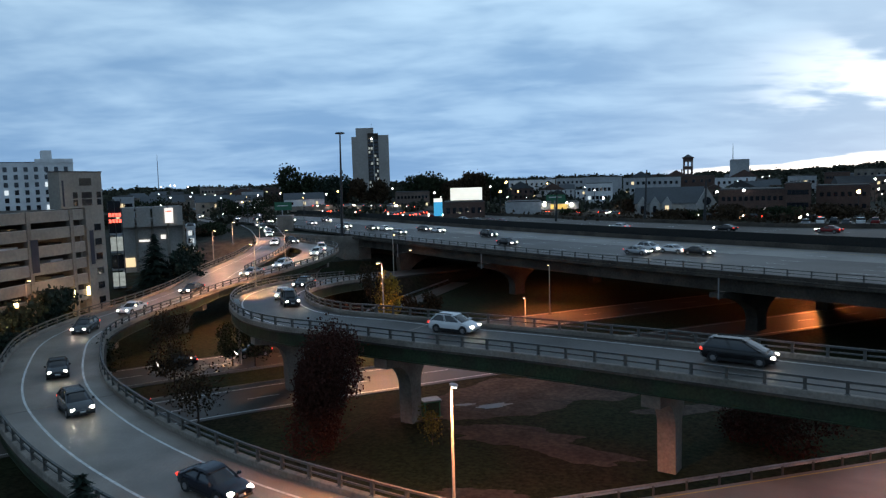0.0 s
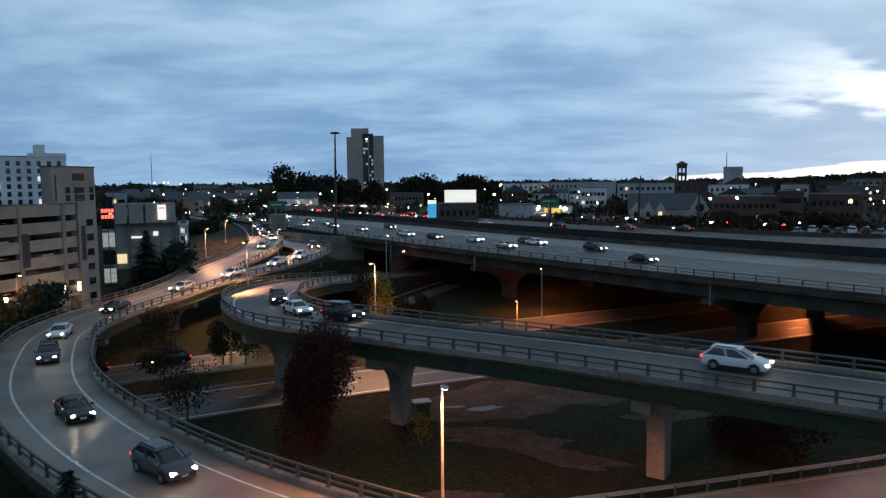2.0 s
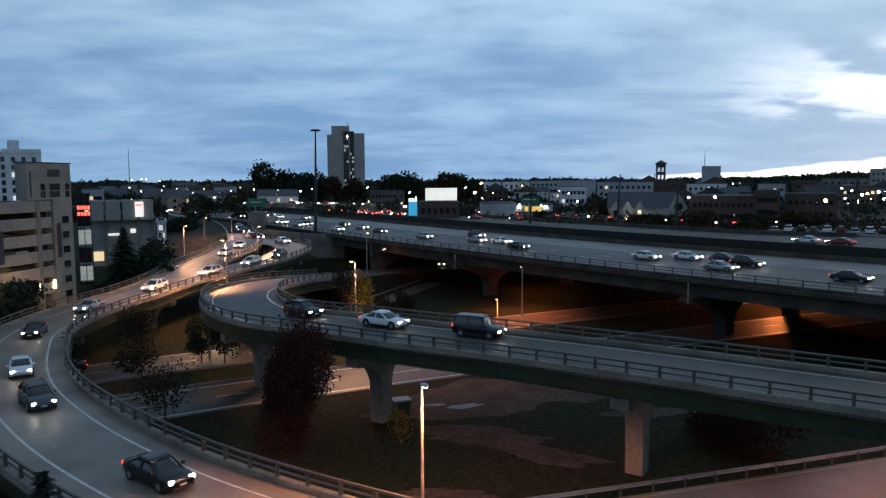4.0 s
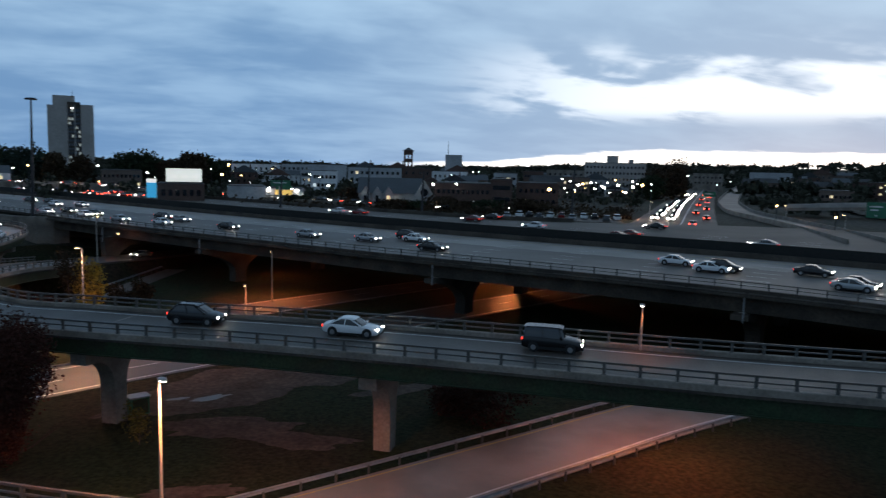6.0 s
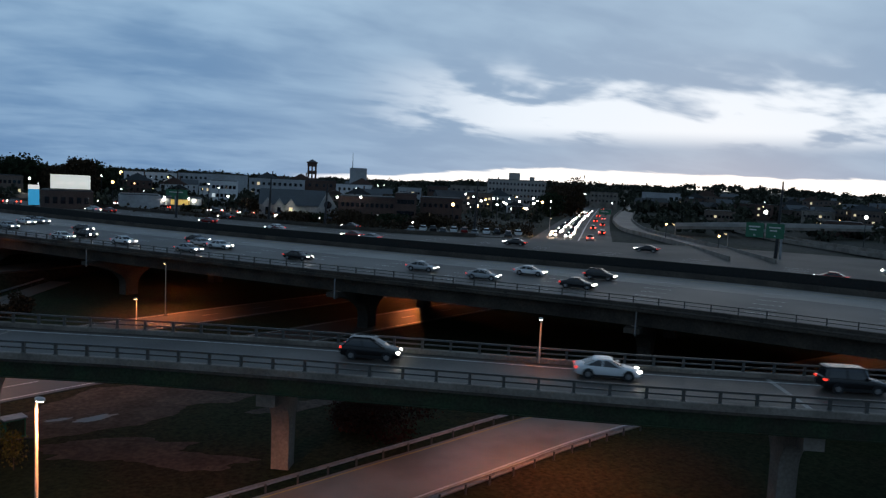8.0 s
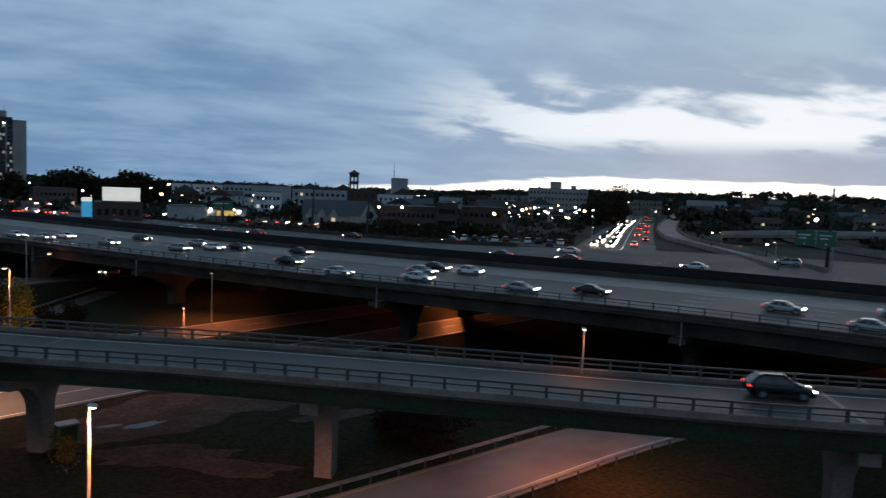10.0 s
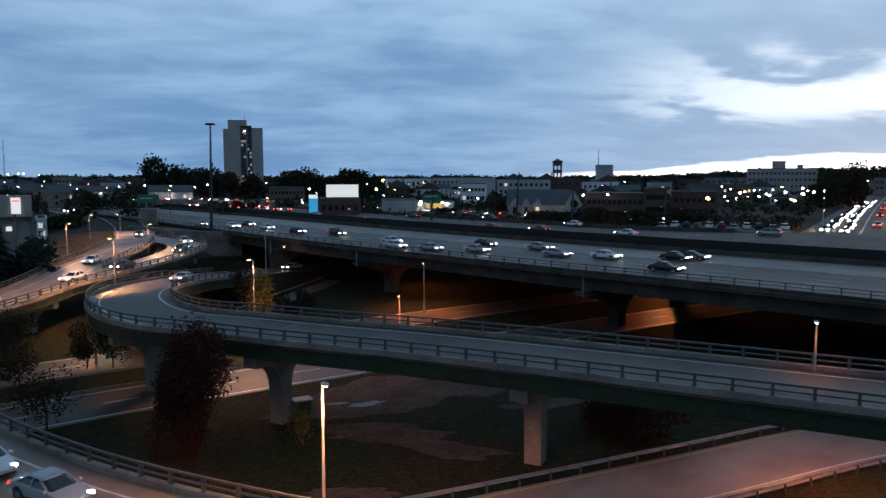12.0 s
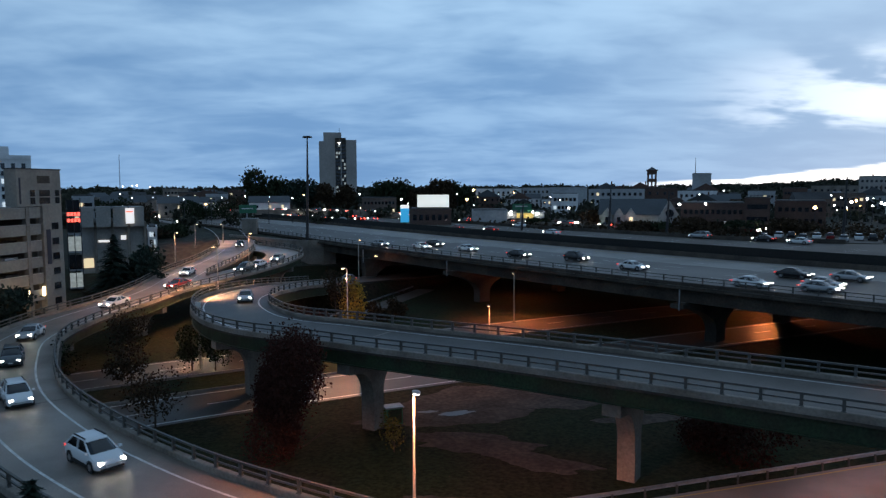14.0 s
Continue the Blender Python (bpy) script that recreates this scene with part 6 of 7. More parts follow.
for k in range(11):
    q = pose(lot.x, lot.y, height(lot.x, lot.y) + 0.13, 0, 0, -31) @ Vector((-13 + 2.7 * k + rnd.uniform(-0.2, 0.2), 2.5 if k % 3 else -3.5, 0))
    tone = ("silver", "white", "black", "grey", "white", "red")[k % 6]
    parked_car(q.x, q.y, q.z, 59 + rnd.uniform(-3, 3), tone, {"silver": "silver", "white": "white", "black": "black", "grey": "grey", "red": "dark red"}[tone] + " car parked on asphalt beyond the highway")


def verge_brush():
    """Low rough brush and weeds along the verges beyond the far deck."""
    rnd = random.Random(31)
    bm = bmesh.new()
    for _ in range(420):
        b, d = rnd.uniform(-36, -4), rnd.uniform(186, 236)
        if -44.5 < b < -36.5 or (-33.5 < b < -28 and d < 194):
            continue
        p = polar(b, d)
        z = height(p.x, p.y)
        r = rnd.uniform(0.9, 2.4)
        for _ in range(16):
            v = Vector((rnd.gauss(0, 0.6) * r, rnd.gauss(0, 0.6) * r, abs(rnd.gauss(0, 0.45)) * r))
            q = Euler((rnd.uniform(0, 6.3), rnd.uniform(0, 6.3), rnd.uniform(0, 6.3))).to_matrix()
            w = r * rnd.uniform(0.18, 0.36)
            bm.faces.new([bm.verts.new(p + Vector((0, 0, z)) + v + q @ Vector(c) * w) for c in ((-0.6, -0.5, 0), (0.6, -0.4, 0.2), (0.5, 0.6, -0.1), (-0.5, 0.5, 0.15))])
    tagged(part("verge_brush", bm, "leaf_brown"), "low brown brush along the verges beyond the highway", "brush", kind="stuff")


verge_brush()

# ---- the far overpass ----
OVERPASS = Path([(-150, 300, 7.4), (-100, 300, 8.4), (-55, 290, 9.0), (-25, 278, 8.8), (0, 262, 7.8), (25, 240, 6.9), (60, 205, 6.6)])
over = tagged(new("far_overpass"), "dark concrete overpass with a pale abutment crossing the far highway", "bridge", kind="structure")
bm = sweep(bmesh.new(), OVERPASS, 0, OVERPASS.length, [(-5, 0), (5, 0), (5, -1.2), (-5, -1.2)], 4)
bmesh.ops.recalc_face_normals(bm, faces=bm.faces)
part("deck", bm, "concrete", over)
for o in (-5, 5):
    bm = sweep(bmesh.new(), OVERPASS, 0, OVERPASS.length, [(o - 0.2, 0), (o + 0.2, 0), (o + 0.2, 0.9), (o - 0.2, 0.9)], 4)
    bmesh.ops.recalc_face_normals(bm, faces=bm.faces)
    part("parapet", bm, "concrete", over)
bm = sweep(bmesh.new(), OVERPASS, near_s(OVERPASS, -42, 285), near_s(OVERPASS, -2, 263), [(-4.6, -1.2), (4.6, -1.2), (4.6, -7), (-4.6, -7)], 4)
bmesh.ops.recalc_face_normals(bm, faces=bm.faces)
part("abutment", bm, "concrete_pale", over)
for x, y in ((-45, 287), (-70, 294), (-95, 300)):
    s = near_s(OVERPASS, x, y)
    q, d = OVERPASS.at(s)
    part("column", box(bmesh.new(), q.x - 0.6, q.x + 0.6, q.y - 3, q.y + 3, 3, q.z - 1.19), "concrete", over)

post = tagged(new("marker_post"), "pale marker post at the outer edge of the loop ramp", "post")
part("shaft", tube(bmesh.new(), [(-23.6, 80.4, -1.9), (-23.6, 80.4, 5.6)], [0.16, 0.16], 8), "concrete_pale", post)
part("plate", box(bmesh.new(), -23.9, -23.3, 80.15, 80.22, 5.0, 5.9), "sign_white_plain", post)
slope_lamp = tagged(new("bollard_lamp"), "low lamp lighting the grass between the ramps", "lamp")
part("shaft", tube(bmesh.new(), [(-25.2, 91.0, -1.9), (-25.2, 91.0, 0.2)], [0.07, 0.07], 6), "galvanised", slope_lamp)
part("lens", box(bmesh.new(), -25.35, -25.05, 90.85, 91.15, 0.2, 0.45), "lamp_white", slope_lamp)
li = new("slope_light", bpy.data.lights.new("slope_light", "POINT"))
li.data.energy, li.data.color, li.data.shadow_soft_size = 260, (1.0, 0.72, 0.36), 0.2
li.location = (-25.2, 91.0, 0.9)

# lamps fixed under the viaduct, over the road that passes beneath it
for x, y, z, e in ((57, 112, 3.0, 3000), (80, 124, 3.0, 2800), (20, 128, 3.4, 700), (-6.6, 137.0, 5.3, 60), (92, 54, 2.6, 160), (33.0, 38.6, 4.3, 3000)):
    ob = tagged(new("underpass_lamp"), "orange sodium lamp fixed under the viaduct deck", "lamp")
    part("housing", box(bmesh.new(), x - 0.3, x + 0.3, y - 0.2, y + 0.2, z + 0.1, z + 0.35), "galvanised", ob)
    part("lens", box(bmesh.new(), x - 0.22, x + 0.22, y - 0.14, y + 0.14, z + 0.03, z + 0.098), "lamp_orange", ob)
    part("stem", tube(bmesh.new(), [(x, y, z + 0.35), (x, y, 5.6)], [0.04, 0.04], 5), "galvanised", ob)
    li = new("underpass_light", bpy.data.lights.new("underpass_light", "SPOT" if y < 50 else "POINT"))
    li.data.energy, li.data.color, li.data.shadow_soft_size = e, SODIUM, 0.2
    if y < 50:
        li.data.spot_size, li.data.spot_blend = radians(150), 0.4
    li.location = (x, y, z - 0.15)


# ---- vehicles ----
SHAPES = {  # length, width, belt height, roof height, windscreen foot, roof front, roof rear, rear foot
    "sedan": (4.75, 1.84, 0.92, 1.45, 1.15, 0.25, -0.95, -1.95),
    "suv": (4.6, 1.90, 1.03, 1.66, 1.35, 0.30, -1.55, -2.22),
    "van": (5.0, 1.96, 1.05, 1.74, 1.85, 0.55, -1.85, -2.42),
    "boxy": (4.6, 1.86, 1.08, 1.86, 0.95, 0.65, -2.05, -2.2),
}


def car(shape, colour, name, label):
    """A car that faces +x, its wheels on z = 0."""
    L, W, belt, roof, f0, f1, r1, r0 = SHAPES[shape]
    h = L / 2
    ob = tagged(new(name), label, "car", group="traffic on the roads")
    paint = "car_" + colour
    secs = []
    for x, zb, zt, wf in ((h + 0.02, 0.44, 0.58, 0.60), (h - 0.04, 0.32, 0.70, 0.78), (h - 0.2, 0.25, belt - 0.24, 0.90), (h - 0.5, 0.22, belt - 0.15, 0.97), (f0 + 0.1, 0.2, belt - 0.04, 1.0), (f0 - 0.6, 0.2, belt, 1.0), (-0.2, 0.2, belt + 0.01, 1.0), (-h + 1.2, 0.2, belt + 0.03, 1.0), (-h + 0.55, 0.23, belt + 0.04, 0.98), (-h + 0.16, 0.28, belt, 0.92), (-h + 0.02, 0.38, belt - 0.10, 0.82)):
        w = W / 2 * wf
        mid = zb + (zt - zb) * 0.5
        right = [(x, -w * 0.90, zb), (x, -w * 0.985, zb + 0.1), (x, -w, mid), (x, -w * 0.985, zt - 0.16), (x, -w * 0.94, zt - 0.05), (x, -w * 0.80, zt), (x, -w * 0.3, zt + 0.03)]
        secs.append(right + [(px, -py, pz) for px, py, pz in reversed(right)])
    part("body", loft(bmesh.new(), secs), paint, ob, smooth=True).data.set_sharp_from_angle(angle=radians(42))
    wb, wt = W / 2 * 0.88, W / 2 * 0.68
    tiers = []
    for u in (0.0, 0.35, 0.7, 1.0):
        e = 1 - (1 - u) ** 1.35
        xf, xr = f0 + (f1 - f0) * (u ** 1.15), r0 + (r1 - r0) * (u ** 1.15)
        y = wb + (wt - wb) * e
        z = belt - 0.06 + (roof - 0.09 - belt + 0.06) * u
        tiers.append([(xf - 0.22, -y, z), (xf, -y * 0.72, z), (xf + 0.05 * (1 - u), 0, z), (xf, y * 0.72, z), (xf - 0.22, y, z), (xr + 0.12, y, z), (xr, y * 0.75, z), (xr, -y * 0.75, z), (xr + 0.12, -y, z)])
    bm = loft(bmesh.new(), tiers)
    part("glazing", bm, "car_glass", ob, "dark tinted windows")
    bm = loft(bmesh.new(), [[(x, -w, z0), (x, -w * 0.9, z1), (x, w * 0.9, z1), (x, w, z0)] for x, w, z0, z1 in ((f1 + 0.12, wt * 1.03, roof - 0.13, roof - 0.08), (f1 - 0.15, wt * 1.04, roof - 0.1, roof - 0.01), ((f1 + r1) / 2, wt * 1.04, roof - 0.1, roof), (r1 + 0.15, wt * 1.04, roof - 0.1, roof - 0.02), (r1 - 0.1, wt * 1.02, roof - 0.13, roof - 0.08))])
    part("roof", bm, paint, ob)
    for side in (-1, 1):
        for (xa, za), (xb, zb) in (((f0 - 0.2, belt - 0.04), (f1 - 0.2, roof - 0.1)), ((r0 + 0.12, belt - 0.04), (r1 + 0.1, roof - 0.1)), (((f0 + r0) / 2 - 0.05, belt), ((f1 + r1) / 2 - 0.05, roof - 0.1))):
            bm = tube(bmesh.new(), [(xa, side * wb * 1.0, za), (xb, side * wt * 1.0, zb)], [0.06, 0.05], 4)
            part("pillar", bm, paint, ob)
        bm = box(bmesh.new(), f0 - 0.35, f0 - 0.18, side * (W / 2) - 0.02 * side, side * (W / 2 + 0.16), belt, belt + 0.14)
        bmesh.ops.recalc_face_normals(bm, faces=bm.faces)
        part("mirror", bm, paint, ob)
        bm = box(bmesh.new(), h - 0.20, h - 0.03, side * W * 0.27, side * W * 0.41, 0.60, 0.75)
        bmesh.ops.recalc_face_normals(bm, faces=bm.faces)
        part("headlight", bm, "headlight", ob, "bright headlight")
        bm = box(bmesh.new(), -h + 0.0, -h + 0.16, side * W * 0.30, side * W * 0.45, belt - 0.24, belt - 0.08)
        bmesh.ops.recalc_face_normals(bm, faces=bm.faces)
        part("taillight", bm, "taillight", ob, "red tail light")
        for x in (h - 0.92, -h + 0.95):
            bm = bmesh.new()
            bmesh.ops.create_cone(bm, cap_ends=True, segments=16, radius1=0.33, radius2=0.33, depth=0.22, matrix=pose(x, side * (W / 2 - 0.1), 0.33, 90))
            wheel = part("wheel", bm, "rubber", ob)
            bm = bmesh.new()
            bmesh.ops.create_cone(bm, cap_ends=True, segments=16, radius1=0.41, radius2=0.41, depth=0.06, matrix=pose(x, side * (W / 2 - 0.022), 0.36, 90))
            part("wheel_arch", bm, "trim_black", ob)
            bm = bmesh.new()
            bmesh.ops.create_cone(bm, cap_ends=True, segments=12, radius1=0.2, radius2=0.2, depth=0.04, matrix=pose(x, side * (W / 2 + 0.005), 0.33, 90))
            part("rim", bm, "rim", wheel)
    for side in (-1, 1):
        y0, y1 = sorted((side * (W / 2 - 0.06), side * (W / 2 + 0.006)))
        part("sill", box(bmesh.new(), -h + 1.3, h - 1.3, y0, y1, 0.2, 0.34 if shape == "sedan" else 0.42), "trim_black", ob)
        if shape in ("suv", "van"):
            y0, y1 = sorted((side * wt * 0.9, side * wt * 1.0))
            part("roof_rail", box(bmesh.new(), r1 + 0.2, f1 - 0.15, y0, y1, roof - 0.01, roof + 0.05), "trim_black", ob)
    part("bumper", box(bmesh.new(), h - 0.1, h + 0.03, -W * 0.36, W * 0.36, 0.26, 0.38), "trim_black", ob)
    part("grille", box(bmesh.new(), h - 0.06, h + 0.01, -W * 0.2, W * 0.2, 0.42, 0.58), "rubber", ob)
    part("number_plate", box(bmesh.new(), h + 0.0, h + 0.025, -0.2, 0.2, 0.40, 0.52), "paint_white", ob)
    for o in ob.children_recursive:  # to the size of the compact cars seen here
        o.data.transform(Matrix.Scale(0.92, 4))
    return ob


def far_car(colour, label):
    """A distant car: body, glazing and its lights."""
    ob = tagged(new("car"), label, "car", group="traffic on the roads")
    secs = []
    for x, z0, z1, w in ((2.2, 0.4, 0.6, 0.68), (1.9, 0.25, 0.8, 0.84), (0.9, 0.22, 0.92, 0.88), (-1.4, 0.22, 0.96, 0.88), (-2.0, 0.25, 0.92, 0.84), (-2.2, 0.4, 0.8, 0.72)):
        secs.append([(x, -w, z0), (x, -w, z1 - 0.1), (x, -w * 0.8, z1), (x, w * 0.8, z1), (x, w, z1 - 0.1), (x, w, z0)])
    part("body", loft(bmesh.new(), secs), "car_" + colour, ob)
    part("glazing", loft(bmesh.new(), [[(f, -w, z), (f, w, z), (r, w, z), (r, -w, z)] for f, r, w, z in ((1.0, -1.8, 0.78, 0.9), (0.7, -1.6, 0.72, 1.15), (0.3, -1.2, 0.62, 1.42))]), "car_glass", ob)
    for side in (-1, 1):
        for name, mat, x, z, r in (("headlight", "headlight", 2.12, 0.66, 0.27), ("taillight", "tail_bright", -2.12, 0.78, 0.21)):
            bm = bmesh.new()
            bmesh.ops.create_icosphere(bm, subdivisions=1, radius=r, matrix=Matrix.Translation((x, side * 0.62, z)))
            part(name, bm, mat, ob)
    for x in (1.4, -1.4):
        for y in (-0.78, 0.78):
            bm = bmesh.new()
            bmesh.ops.create_cone(bm, cap_ends=True, segments=8, radius1=0.32, radius2=0.32, depth=0.2, matrix=pose(x, y, 0.32, 90))
            part("wheel", bm, "rubber", ob)
    return ob


FAR_KINDS = {"far_silver": ("silver", "distant silver car with its lights on"), "far_dark": ("black", "distant dark car with its lights on"), "far_red": ("red", "distant dark red car with its lights on")}
KINDS = {
    "dark_suv": ("suv", "grey", "car", "dark grey sport utility vehicle with lit headlights"),
    "black_suv": ("suv", "black", "car", "black sport utility vehicle with lit headlights"),
    "white_suv": ("suv", "white", "car", "white sport utility vehicle with lit headlights"),
    "black_sedan": ("sedan", "navy", "car", "dark blue sedan with lit headlights"),
    "dark_sedan": ("sedan", "black", "car", "black sedan with lit headlights"),
    "white_sedan": ("sedan", "white", "car", "white sedan with lit headlights"),
    "silver_sedan": ("sedan", "silver", "car", "silver sedan with lit headlights"),
    "red_sedan": ("sedan", "red", "car", "dark red sedan with lit headlights"),
    "black_van": ("van", "black", "minivan", "black minivan with lit headlights"),
    "white_van": ("van", "silver", "minivan", "silver minivan with lit headlights"),
    "boxy": ("boxy", "black", "car", "black boxy sport utility vehicle"),
}
MADE = {}


def traffic(kind):
    if kind not in MADE:
        MADE[kind] = far_car(*FAR_KINDS[kind]) if kind in FAR_KINDS else car(*KINDS[kind])
        return MADE[kind]
    return copy_thing(MADE[kind], Matrix.Identity(4))


def drive(ob, path, rows, off=0.0, up=0.0, back=False):
    """Key a car along a path: rows of (seconds, metres along) or (seconds, metres along, metres to the right)."""
    offs = [r[2] if len(r) > 2 else off for r in rows]
    ts = [r[0] for r in rows]
    ss = [r[1] for r in rows]
    keys = []
    for k in range(29):
        t = k * 0.5
        if t <= ts[0]:
            s = ss[0] + (t - ts[0]) * (ss[1] - ss[0]) / (ts[1] - ts[0])
        elif t >= ts[-1]:
            s = ss[-1] + (t - ts[-1]) * (ss[-1] - ss[-2]) / (ts[-1] - ts[-2])
        else:
            s = float(np.interp(t, ts, ss))
        p, d = path.at(s)
        q = path.side(s, float(np.interp(t, ts, offs)), up)
        yaw = math.degrees(math.atan2(d.y, d.x)) + (180 if back else 0)
        rise = -math.degrees(math.asin(max(-0.3, min(0.3, d.z)))) * (-1 if back else 1)
        keys.append((t, pose(q.x, q.y, q.z + 0.01, 0, rise, yaw)))
    walk(ob, keys)


